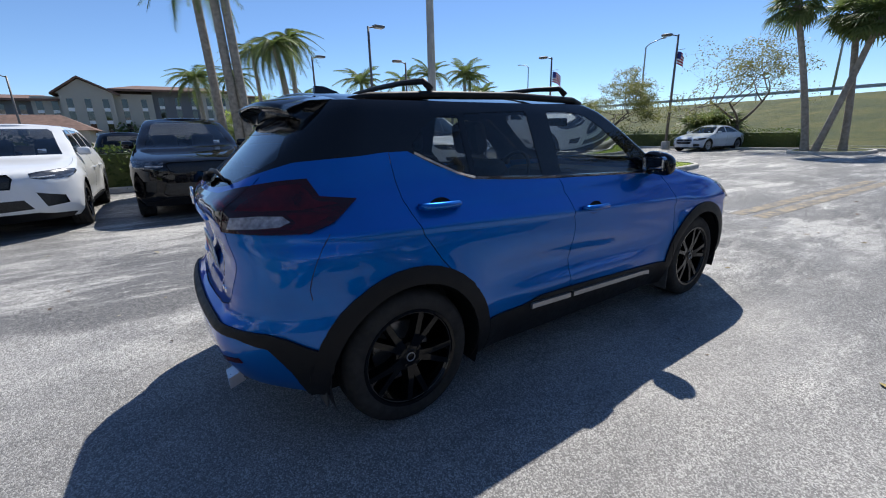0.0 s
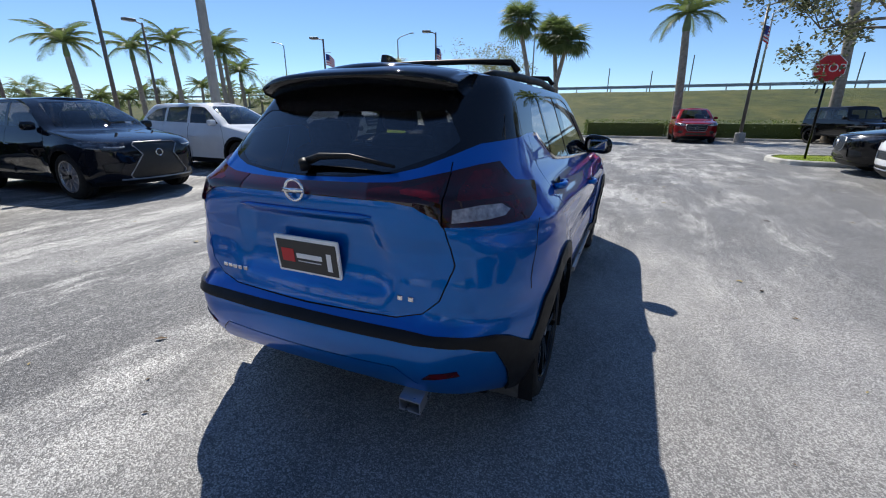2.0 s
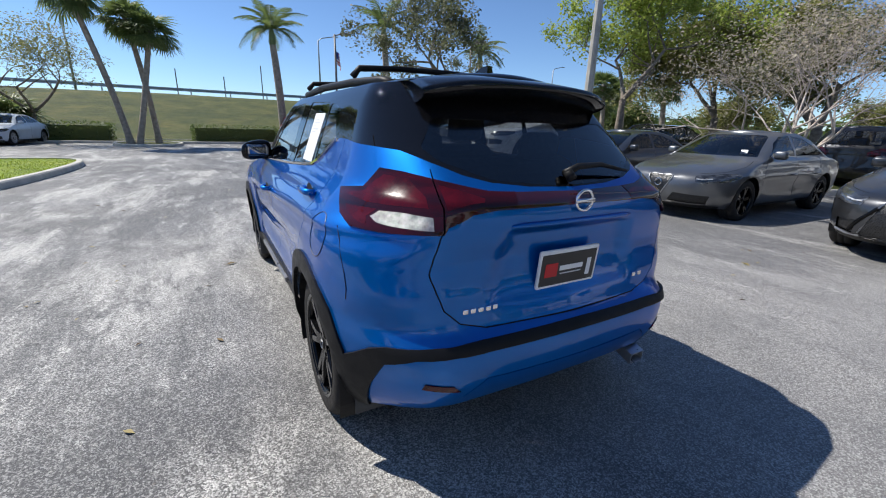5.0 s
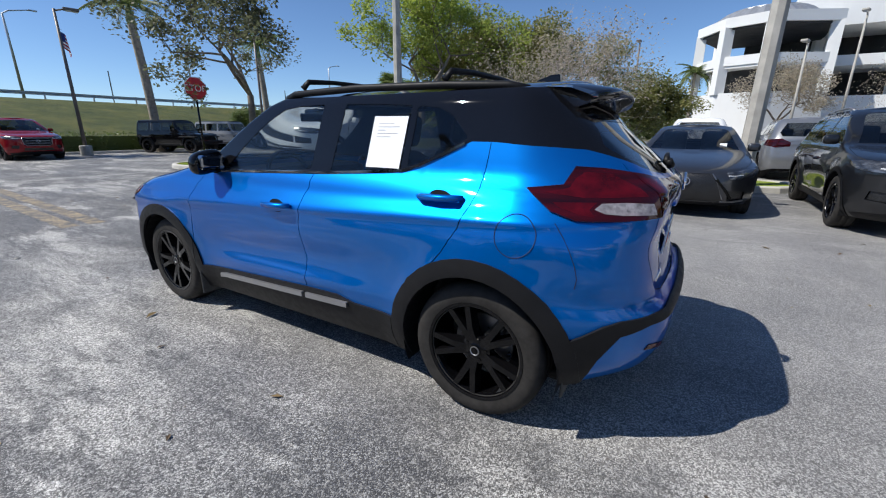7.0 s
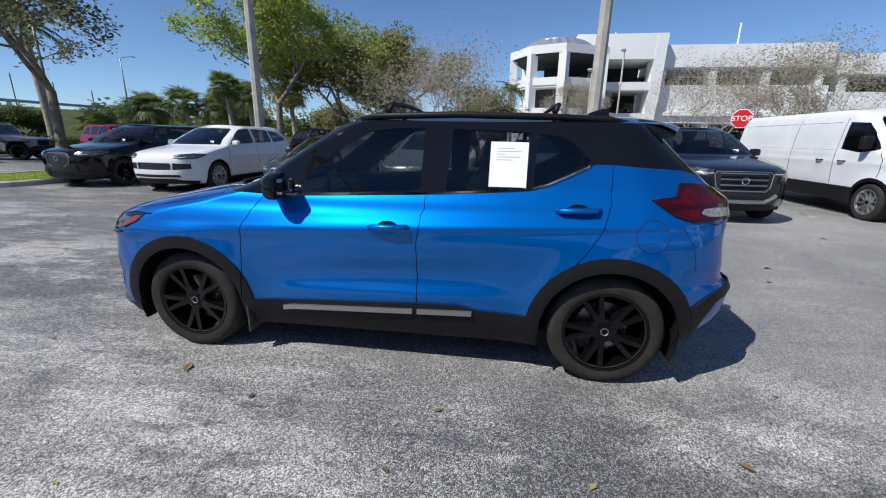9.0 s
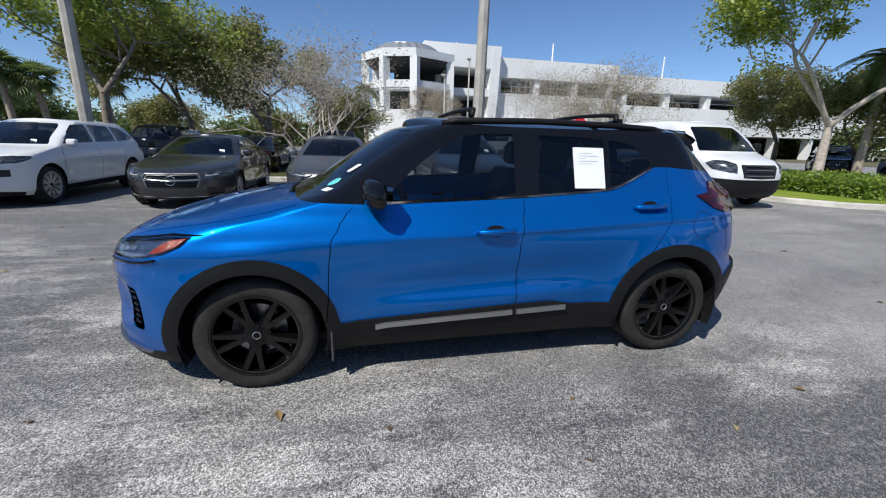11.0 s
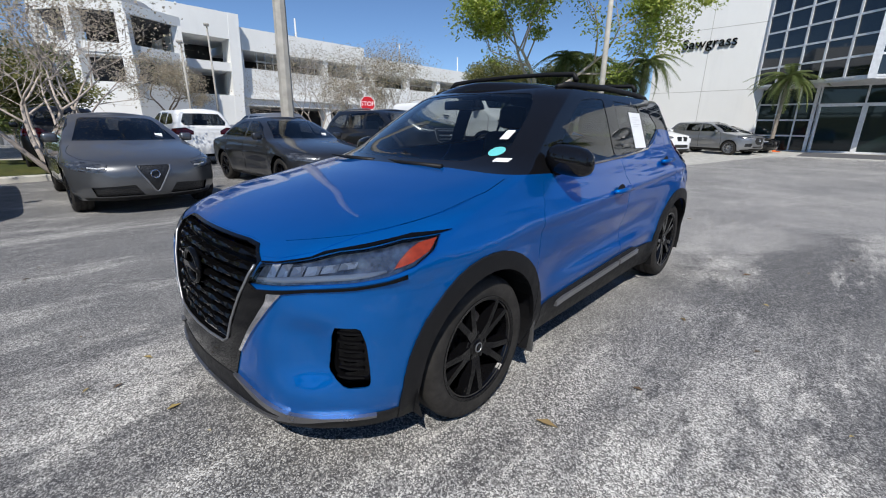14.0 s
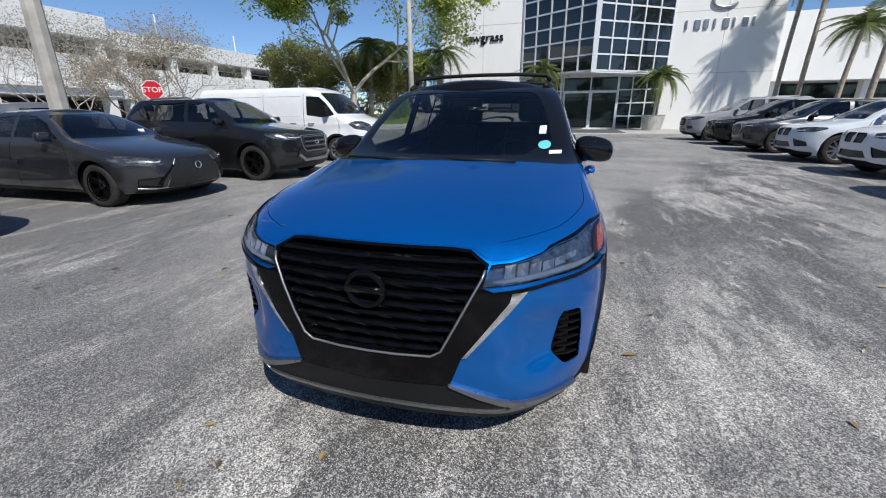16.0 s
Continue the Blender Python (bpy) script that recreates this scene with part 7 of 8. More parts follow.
    tagged(raw("traffic_cone", v, f, M["orange"], smooth=False, m=pose(-29.0, -1.2, 0.05)), "orange traffic cone by the showroom entrance", "cone")


def garage():
    g = thing("parking_garage", pose(0, 0, 0), "white multi-storey parking garage with open decks and corner tower", "building")
    W, D = M["white_wall"], M["deck_shade"]
    Y = -46.0
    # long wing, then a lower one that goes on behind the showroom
    # added dark block that paints deck shade behind the wing's openings
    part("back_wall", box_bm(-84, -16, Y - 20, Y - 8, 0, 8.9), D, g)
    part("parapet", box_bm(-32.4, -16.2, Y - 8, Y, 8.85, 11.0), W, g)
    part("parapet", box_bm(-84, -32.4, Y - 8, Y - 0.6, 8.2, 10.1), W, g)
    part("parapet", box_bm(-32.4, -16.2, Y - 8, Y, 3.3, 7.1), W, g)
    part("parapet", box_bm(-84, -32.4, Y - 8, Y - 0.6, 3.1, 6.5), W, g)
    part("ledge", box_bm(-32.4, -16.2, Y, Y + 0.35, 4.0, 4.4, 0.03), W, g)
    for x in np.arange(-80, -33, 6.5):
        part("column", box_bm(x, x + 0.7, Y - 2.0, Y - 0.8, 0, 8.3), W, g)
    for x in (-31.9, -27.0, -21.9, -16.9):
        part("column", box_bm(x, x + 0.7, Y - 1.6, Y - 0.2, 0, 8.9), W, g)
    for x0 in (-31.1, -26.2, -21.1):
        for k in range(4):
            part("railing_post", box_bm(x0 + 0.9 * k, x0 + 0.9 * k + 0.07, Y - 0.5, Y - 0.42, 7.1, 8.85), M["galvanised"], g)
        part("railing", box_bm(x0, x0 + 3.0, Y - 0.5, Y - 0.42, 7.9, 7.97), M["galvanised"], g)
    for x in np.arange(-79, -40, 6.5):
        part("railing", box_bm(x, x + 5.2, Y - 1.2, Y - 1.12, 7.2, 7.27), M["galvanised"], g)
    # stair block with tall openings and a slanting pier
    part("stair_block", box_bm(-15.9, -7.4, Y - 6, Y + 1.1, 9.5, 11.9), W, g)
    part("stair_block", box_bm(-15.9, -9.0, Y - 6, Y + 1.1, 0, 4.2), W, g)
    part("stair_pier", box_bm(-10.6, -9.9, Y - 0.4, Y + 1.1, 4.2, 9.5), W, g)
    v, f = prism([(-15.6, 0), (-14.8, 0), (-14.95, 4.2), (-15.15, 9.5), (-15.3, 11.9), (-16.3, 11.9), (-16.1, 6.0)], -Y - 1.13, -Y + 1.0)
    raw("slanted_pier", [(x, -y, z) for x, y, z in v], f, W, g)
    part("deck", box_bm(-15.2, -9.9, Y - 6, Y + 1.05, 6.5, 7.3), W, g)
    # added dark slab, painted shade behind the stair openings
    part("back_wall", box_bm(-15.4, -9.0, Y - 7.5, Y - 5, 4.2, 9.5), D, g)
    # many-sided corner tower, open at the upper deck
    ring = [(-0.7, -44.4), (-2.6, -41.0), (-5.7, -39.8), (-10.0, -42.0), (-10.2, -50.0), (-2.4, -50.4)]
    n = len(ring)
    c = Vector((-5.2, -45.0))

    def band(name, z0, z1, k, mat=W):
        a = [(c.x + (x - c.x) * k, c.y + (y - c.y) * k, z0) for x, y in ring]
        b = [(x, y, z1) for x, y, _ in a]
        raw(name, a + b, [tuple(range(n)), tuple(range(2 * n - 1, n - 1, -1))] + [(i + n, (i + 1) % n + n, (i + 1) % n, i) for i in range(n)], mat, g)
    band("tower_base", 0, 4.4, 1.0)
    band("tower_slab", 6.3, 6.55, 0.98)
    band("tower_cornice", 9.35, 10.1, 1.02)
    # core, ceiling and backing are coloured dark for the tower decks' shade
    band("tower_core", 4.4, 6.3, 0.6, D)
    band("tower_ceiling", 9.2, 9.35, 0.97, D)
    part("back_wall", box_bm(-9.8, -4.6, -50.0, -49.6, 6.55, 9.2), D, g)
    for i in range(n):
        a, b = Vector(ring[i]), Vector(ring[(i + 1) % n])
        d = (b - a).normalized()
        q = Vector((-d.y, d.x)) * 0.3
        if q.dot(c - a) < 0:
            q = -q
        vs = [(p.x, p.y, z) for z in (6.5, 7.2) for p in (a, b, b + q, a + q)]
        raw("tower_parapet", vs, [(0, 1, 2, 3), (7, 6, 5, 4)] + [(k, (k + 1) % 4, (k + 1) % 4 + 4, k + 4) for k in range(4)], W, g)
    for k, (x, y) in enumerate(ring):
        part("tower_pier", box_bm(-0.38, 0.38, -0.38, 0.38, 4.3, 9.4), W, g, m=Matrix.Translation((x + (c.x - x) * 0.06, y + (c.y - y) * 0.06, 0)) @ Matrix.Rotation(0.5 * k, 4, "Z"))
    # ribbed low roof
    vs, fs = [], []
    for k in range(48):
        a = 2 * math.pi * k / 48
        for rr, z in ((3.9, 10.1), (3.0, 10.75), (2.6, 10.9)):
            vs.append((c.x - 0.2 + rr * math.cos(a), c.y + 0.6 + rr * math.sin(a), z + (0.10 if k % 2 else 0)))
    for k in range(48):
        k2 = (k + 1) % 48
        for e in range(2):
            fs.append((k * 3 + e, k2 * 3 + e, k2 * 3 + e + 1, k * 3 + e + 1))
    fs.append(tuple(k * 3 + 2 for k in range(48)))
    raw("tower_roof", vs, fs, M["galvanised"], g)
    for x, h, z in ((-24.6, 2.6, 11.0), (-41, 3.0, 10.1), (-54, 2.6, 10.1), (-12.0, 1.0, 11.9)):
        v, f = tube([(x, Y - 3, z), (x, Y - 3, z + h)], 0.10, 6)
        raw("mast", v, f, W, g)


def hotel():
    h = thing("hotel", pose(-3.0, 96, 0, 0, 0, 0), "four-storey beige and grey hotel with brown hipped roof", "building")
    # wall, roof edge: x from, x to, y front, eaves, material
    blocks = ((-34, -15.5, 1.5, 8.4, "grey_wall"), (-15.5, -11.5, 0.6, 9.2, "beige_wall"), (-11.5, -4.2, -1.2, 9.6, "beige_wall"), (-4.2, 1.6, 0.0, 9.8, "beige_wall"), (1.6, 9.6, 0.8, 10.4, "grey_wall"), (9.6, 14.6, -0.6, 10.4, "beige_wall"), (14.6, 21.0, 1.2, 9.8, "grey_wall"))
    win = mesh_of("window", *prism([(-0.42, -0.75), (0.42, -0.75), (0.42, 0.75), (-0.42, 0.75)], -0.06, 0.1))
    win.materials.append(M["curtain_glass"])
    sill = mesh_of("window_panel", *prism([(-0.42, -0.32), (0.42, -0.32), (0.42, 0.32), (-0.42, 0.32)], -0.05, 0.1))
    sill.materials.append(M["white_sign"])
    for x0, x1, y, top, mat in blocks:
        part("wall", box_bm(x0, x1, y, 16, 0, top), M[mat], h)
        cnt = max(2, int((x1 - x0) / 2.4))
        for i in range(cnt):
            x = x0 + (x1 - x0) * (i + 0.5) / cnt
            for fl in range(4):
                for n, q, dz in (("window", win, 0.0), ("window_panel", sill, -1.1)):
                    ob = new(n, q)
                    ob.parent = h
                    ob.location = (x, y, 1.7 + (top - 1.2) / 4 * fl + dz * 0.9)

    def hip(x0, x1, y0, y1, z, r, k=4.0):
        cx0, cx1, cy = x0 + k, x1 - k, (y0 + y1) / 2
        if cx0 > cx1:
            cx0 = cx1 = (x0 + x1) / 2
        raw("roof", [(x0, y0, z), (x1, y0, z), (x1, y1, z), (x0, y1, z), (cx0, cy, z + r), (cx1, cy, z + r), (x0, y0, z - 0.4), (x1, y0, z - 0.4), (x1, y1, z - 0.4), (x0, y1, z - 0.4)],
            [(0, 1, 5, 4), (1, 2, 5), (2, 3, 4, 5), (3, 0, 4), (6, 7, 1, 0), (7, 8, 2, 1), (8, 9, 3, 2), (9, 6, 0, 3)], M["roof_tile"], h)
    hip(-35, -11, 0.2, 17, 8.8, 1.2)
    hip(-4.8, 15.4, -1.4, 17, 10.6, 1.5)
    hip(13.6, 22, 0.2, 17, 10.0, 1.0)
    # gable over the middle front
    raw("gable", [(-12.0, -1.2, 9.6), (-3.8, -1.2, 9.6), (-8.6, -1.2, 12.0), (-12.0, 14, 9.6), (-3.8, 14, 9.6), (-8.6, 14, 12.0)], [(0, 1, 2), (5, 4, 3), (0, 3, 4, 1)], M["beige_wall"], h)
    raw("gable_roof", [(-12.6, -1.9, 9.35), (-8.6, -1.9, 12.15), (-3.2, -1.9, 9.35), (-12.6, 14, 9.35), (-8.6, 14, 12.15), (-3.2, 14, 9.35), (-12.6, -1.9, 9.65), (-8.6, -1.9, 12.45), (-3.2, -1.9, 9.65), (-12.6, 14, 9.65), (-8.6, 14, 12.45), (-3.2, 14, 9.65)],
        [(0, 1, 4, 3), (1, 2, 5, 4), (9, 10, 7, 6), (10, 11, 8, 7), (6, 7, 1, 0), (7, 8, 2, 1), (0, 3, 9, 6), (8, 11, 5, 2)], M["roof_tile"], h)
    p = thing("low_house", pose(-15.5, 72, 0), "low building with brown hipped roof beside the hotel", "building")
    part("wall", box_bm(-6, 6, 0, 8, 0, 3.0), M["beige_wall"], p)
    raw("roof", [(-7, -1, 3), (7, -1, 3), (7, 9, 3), (-7, 9, 3), (-3, 4, 5.2), (3, 4, 5.2)], [(0, 1, 5, 4), (1, 2, 5), (2, 3, 4, 5), (3, 0, 4), (3, 2, 1, 0)], M["roof_tile"], p)


def setting():
    ground_sheet()
    embankment()
    fallen_leaves()
    for y0 in (0.0, 0.31):
        line_mark("yellow_line", [(5.2, y0), (8.0, y0 - 0.12), (11.8, y0 - 0.30)], 0.20, M["yellow_line"])
    line_mark("white_line", [(12.7, -0.3), (12.75, -2.5), (12.75, -4.6)], 0.32, M["white_line"])
    for x in (-6.7,):
        line_mark("bay_line", [(x, -5.6), (x, -10.8)], 0.10, M["white_line"])
    for x in (6.6,):
        line_mark("bay_line", [(x, 6.2), (x, 11.0)], 0.10, M["white_line"])
    a = island("lawn", [(6.6, 4.7), (9, 4.35), (12.0, 4.2), (13.6, 4.6), (13.9, 6.2), (13.6, 12.5), (10.4, 12.5), (10.2, 6.2), (7.4, 5.6)], "bright green lawn on a kerbed island")
    blades("grass", a, 0.11, 9000, 0.035, M["lawn_blade"], "short green grass on the island")
    b = island("lawn", [(12.0, -5.2), (13.6, -5.0), (14.8, -6.0), (14.8, -13), (12.0, -13), (11.6, -6.4)], "yellow-green lawn on a kerbed island")
    blades("grass", b, 0.11, 6000, 0.035, M["lawn_blade"], "short yellow-green grass on the island", 5)
    island("planting_bed", [(-8.2, 11.6), (13.0, 12.8), (13.0, 14.4), (-8.2, 13.6)], "planted bed behind the sunny row", "bank_grass")
    island("planting_bed", [(26.2, -40), (29.5, -40), (29.5, 40), (26.2, 40)], "planted strip before the embankment", "bank_grass")
    island("planting_bed", [(22.3, 2.4), (26.4, 2.2), (26.4, 5.6), (22.3, 5.2)], "kerbed palm bed", "bank_grass")
    island("planting_bed", [(-4.2, -9.1), (-1.9, -9.1), (-1.9, -11.0), (-4.2, -11.0)], "small bed round the concrete pole", "lawn")
    island("planting_bed", [(-10.4, -4.3), (-16.0, -4.2), (-17.6, -6.0), (-17.2, -18), (-11.4, -18), (-10.4, -12)], "planted island by the showroom", "lawn")
    island("planting_bed", [(8.0, -10.9), (9.4, -10.9), (9.4, -18), (0.6, -18), (0.6, -11.2), (3.0, -11.0)], "planted strip between the rows", "bank_grass")
    island("planting_bed", [(-30, 13.6), (-22, 13.6), (-22, 12.4), (-30, 12.4)], "planted bed by the showroom", "lawn")
    showroom()
    garage()
    hotel()


# ---- trees, palms, hedges, poles, signs ----
def leaf_cloud(rnd, centre, radius, count, size, flat=0.75):
    """Small leaves scattered round a centre, each a bent pair of triangles."""
    vs, fs = [], []
    for _ in range(count):
        d = Vector((rnd.gauss(0, 1), rnd.gauss(0, 1), rnd.gauss(0, 1))).normalized() * radius * rnd.random() ** 0.45
        p = Vector(centre) + Vector((d.x, d.y, d.z * flat))
        a = Vector((rnd.uniform(-1, 1), rnd.uniform(-1, 1), rnd.uniform(-0.8, 0.4))).normalized()
        b = a.cross(Vector((rnd.uniform(-1, 1), rnd.uniform(-1, 1), 1.0))).normalized()
        s = size * rnd.uniform(0.6, 1.35)
        o = len(vs)
        vs += [p, p + a * s * 0.5 + b * s * 0.3, p + a * s, p + a * s * 0.5 - b * s * 0.3]
        fs.append((o, o + 1, o + 2, o + 3))
    return vs, fs


def limbs(rnd, start, way, length, radius, depth, tips, packs, droop=0.0, split=3, spread=0.75, lift=0.25):
    pts, radii = [Vector(start)], [radius]
    d = Vector(way).normalized()
    n = 4
    for i in range(n):
        d = (d + Vector((rnd.uniform(-1, 1), rnd.uniform(-1, 1), rnd.uniform(-0.6, 0.8) - droop)) * 0.16).normalized()
        pts.append(pts[-1] + d * length / n)
        radii.append(radius * (1 - 0.42 * (i + 1) / n))
    packs.append(tube(pts, radii, 7 if depth > 1 else 5, False))
    if depth == 0:
        tips.append((pts[-1], d))
        return
    if depth <= 2:
        tips.append((pts[-2], d))
    for k in range(split):
        side = Vector((rnd.uniform(-1, 1), rnd.uniform(-1, 1), rnd.uniform(-0.3, 0.6)))
        side = (side - d * side.dot(d)).normalized()
        nd = (d * (1 - spread * 0.5) + side * spread + Vector((0, 0, lift))).normalized()
        limbs(rnd, pts[-1 - (k % 2)], nd, length * rnd.uniform(0.62, 0.85), radii[-1] * 0.78, depth - 1, tips, packs, droop, split, spread, lift)


def broadleaf(name, x, y, height, trunk_r, seed, bark, leaf, label, trunk_h=None, leaves=60, leaf_size=0.14, clump=0.6, spread=0.75, split=3, depth=3, lean=(0, 0), category="tree", fork=1, z=0.0, lift=0.25, rise=1.1):
    rnd = random.Random(seed)
    t = thing(name, pose(x, y, z), label, category, "trees")
    trunk_h = trunk_h or height * 0.32
    tips, packs = [], []
    if fork == 1:
        top = Vector((lean[0], lean[1], trunk_h))
        packs.append(tube([(0, 0, -0.1), (lean[0] * 0.1, lean[1] * 0.1, trunk_h * 0.12), (lean[0] * 0.45 + rnd.uniform(-.06, .06), lean[1] * 0.45, trunk_h * 0.55), top], [trunk_r * 1.5, trunk_r * 1.08, trunk_r * 0.95, trunk_r * 0.8], 10, False))
        starts = [(top, Vector((math.cos(a), math.sin(a), rise))) for a in [rnd.uniform(0, 6.28) + 2.1 * k for k in range(split)]]
    else:
        starts = [(Vector((0, 0, 0)), Vector((math.cos(a) * 0.55, math.sin(a) * 0.55, 1))) for a in [rnd.uniform(0, 1) + 6.28 * k / fork for k in range(fork)]]
    ln = (height - (trunk_h if fork == 1 else 0)) * (0.42 if fork == 1 else 0.36)
    for s, w in starts:
        limbs(rnd, s, w, ln, trunk_r * (0.62 if fork == 1 else 0.8), depth, tips, packs, 0.0, split, spread, lift)
    v, f = merge(*packs)
    raw("trunk", v, f, bark, t, smooth=True)
    if leaves:
        lv = [leaf_cloud(rnd, p + d * 0.15, clump * rnd.uniform(0.6, 1.25), int(leaves * 1.8 * rnd.uniform(0.35, 1.5)), leaf_size) for p, d in tips]
        v, f = merge(*lv)
        raw("crown", v, f, leaf, t)
    return t


def feather_frond(rnd, length, droop, width):
    vs, fs = [], []
    pts = []
    for i in range(13):
        u = i / 12
        pts.append(Vector((length * (u - 0.12 * u * u * droop), 0, length * (0.38 * u - droop * 0.75 * u * u))))
    v, f = tube(pts, [0.022 * (1 - 0.85 * i / 12) for i in range(13)], 4, False)
    vs += v
    fs += f
    for i in range(2, 44):
        u = i / 44 * 12
        k = min(11, int(u))
        p = pts[k].lerp(pts[k + 1], u - k)
        d = (pts[k + 1] - pts[k]).normalized()
        w = width * (0.35 + 0.65 * math.sin(math.pi * min(1, (i / 44) ** 0.8 * 1.02)) ** 0.7) * rnd.uniform(0.85, 1.1)
        for s in (1, -1):
            tip = p + d * w * 0.55 + Vector((0, s * w * 0.8, -w * rnd.uniform(0.15, 0.5)))
            o = len(vs)
            vs += [p, p + d * 0.045, p + (tip - p) * 0.55 + Vector((0, 0, 0.03)) + d * 0.03, tip]
            fs.append((o, o + 1, o + 2, o + 3))
    return vs, fs


def fan_frond(rnd, length, droop):
    stem, r = length * 0.5, length * 0.55
    end = Vector((stem, 0, stem * (0.5 - droop * 0.8)))
    vs, fs = tube([(0, 0, 0), end * 0.6 + Vector((0, 0, 0.05)), end], 0.018, 4, False)
    d = (end + Vector((0.3, 0, -0.3 * droop))).normalized()
    up = Vector((0, 1, 0)).cross(d)
    for k in range(17):
        a = (k - 8) / 8 * 1.9
        w = (d * math.cos(a) + Vector((0, 1, 0)) * math.sin(a)).normalized()
        side = d.cross(w) if abs(a) > 0.01 else up
        n = Vector((0, 1, 0)) * math.cos(a) - d * math.sin(a)
        tip = end + w * r * rnd.uniform(0.85, 1.05) + Vector((0, 0, -r * rnd.uniform(0.2, 0.55)))
        mid = end + w * r * 0.55
        o = len(vs)
        vs += [end, mid + n * 0.045, tip, mid - n * 0.045]
        fs.append((o, o + 1, o + 2, o + 3))
    return vs, fs


def palm(x, y, height, seed, label, kind="feather", r=0.16, lean=(0, 0), fronds=18, flen=2.2, z=0.0, shaft=False, bow=2.0, limp=0.0):
    """A palm; bow: how late the trunk bends, limp: how much its fronds hang."""
    rnd = random.Random(seed)
    t = thing("palm_tree", pose(x, y, z), label, "palm tree", "palms")
    us = (0, 0.03, 0.1, 0.2, 0.35, 0.5, 0.65, 0.8, 0.92, 1.0)
    pts = [(lean[0] * u ** bow, lean[1] * u ** bow, height * u - 0.05 * (u == 0)) for u in us]
    v, f = tube(pts, [r * k for k in (1.7, 1.35, 1.12, 1.05, 1.0, 0.97, 0.94, 0.9, 0.86, 0.8)], 12, False)
    raw("trunk", v, f, M["palm_bark"], t, smooth=True)
    top = Vector(pts[-1])
    packs = []
    if shaft:
        v, f = tube([top + Vector((0, 0, -0.05)), top + Vector((0, 0, 0.12)), top + Vector((0, 0, 0.6)), top + Vector((0, 0, 1.0))], [r * 0.82, r * 0.98, r * 0.72, r * 0.35], 10, False)
        raw("crownshaft", v, f, M["shaft_green"], t, "smooth green crownshaft", True)
        top = top + Vector((0, 0, 0.85))
    for k in range(fronds):
        u = (k + rnd.random()) / fronds
        el = (1.15 - 1.5 * u if kind == "feather" else 1.4 - 1.95 * u) - limp * 0.4
        az = k * 2.399 + rnd.uniform(-0.3, 0.3)
        L = flen * rnd.uniform(0.82, 1.12)
        vs, fs = feather_frond(rnd, L, rnd.uniform(0.75, 1.1) + limp, 0.60 * flen / 2.2) if kind == "feather" else fan_frond(rnd, L, rnd.uniform(0.5, 1.0))
        m = Matrix.Translation(top) @ Matrix.Rotation(az, 4, "Z") @ Matrix.Rotation(-el, 4, "Y")
        packs.append(([m @ Vector(p) for p in vs], fs))
    v, f = merge(*packs)
    raw("crown", v, f, M["frond"], t)
    if kind == "fan":
        v, f = lathe([(0.0001, -0.55), (r * 1.0, -0.5), (r * 1.5, -0.15), (r * 1.2, 0.15), (0.0001, 0.3)], 10, "z")
        raw("boot_collar", [Vector(q) + top for q in v], f, M["bark"], t, "shaggy collar of old leaf bases", True)
    return t


def hedge(name, x0, x1, y0, y1, z0, z1, label, seed, mat="hedge", dens=260):
    rnd = random.Random(seed)
    t = thing(name, pose(0, 0, 0), label, "hedge")
    # plain box in dark hedge green fills the space behind the leaves
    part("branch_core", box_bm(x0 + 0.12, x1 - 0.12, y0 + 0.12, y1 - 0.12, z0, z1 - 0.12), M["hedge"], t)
    area = 2 * ((x1 - x0) + (y1 - y0)) * (z1 - z0) + (x1 - x0) * (y1 - y0)
    vs, fs = [], []
    for _ in range(int(area * dens)):
        q = rnd.random()
        p = [rnd.uniform(x0, x1), rnd.uniform(y0, y1), rnd.uniform(z0, z1)]
        side = rnd.choice((0, 0, 1, 1, 2))
        if side == 0:
            p[0] = x0 if q < 0.5 else x1
        elif side == 1:
            p[1] = y0 if q < 0.5 else y1
        else:
            p[2] = z1
        p = Vector(p) + Vector((rnd.gauss(0, 0.06), rnd.gauss(0, 0.06), rnd.gauss(0, 0.05)))
        a = Vector((rnd.uniform(-1, 1), rnd.uniform(-1, 1), rnd.uniform(-0.4, 1))).normalized()
        b = a.cross(Vector((rnd.uniform(-1, 1), rnd.uniform(-1, 1), 0.5))).normalized()
        s = 0.09 * rnd.uniform(0.7, 1.4)
        o = len(vs)
        vs += [p, p + a * s * 0.5 + b * s * 0.3, p + a * s, p + a * s * 0.5 - b * s * 0.3]
        fs.append((o, o + 1, o + 2, o + 3))
    raw("leaves", vs, fs, M[mat], t)


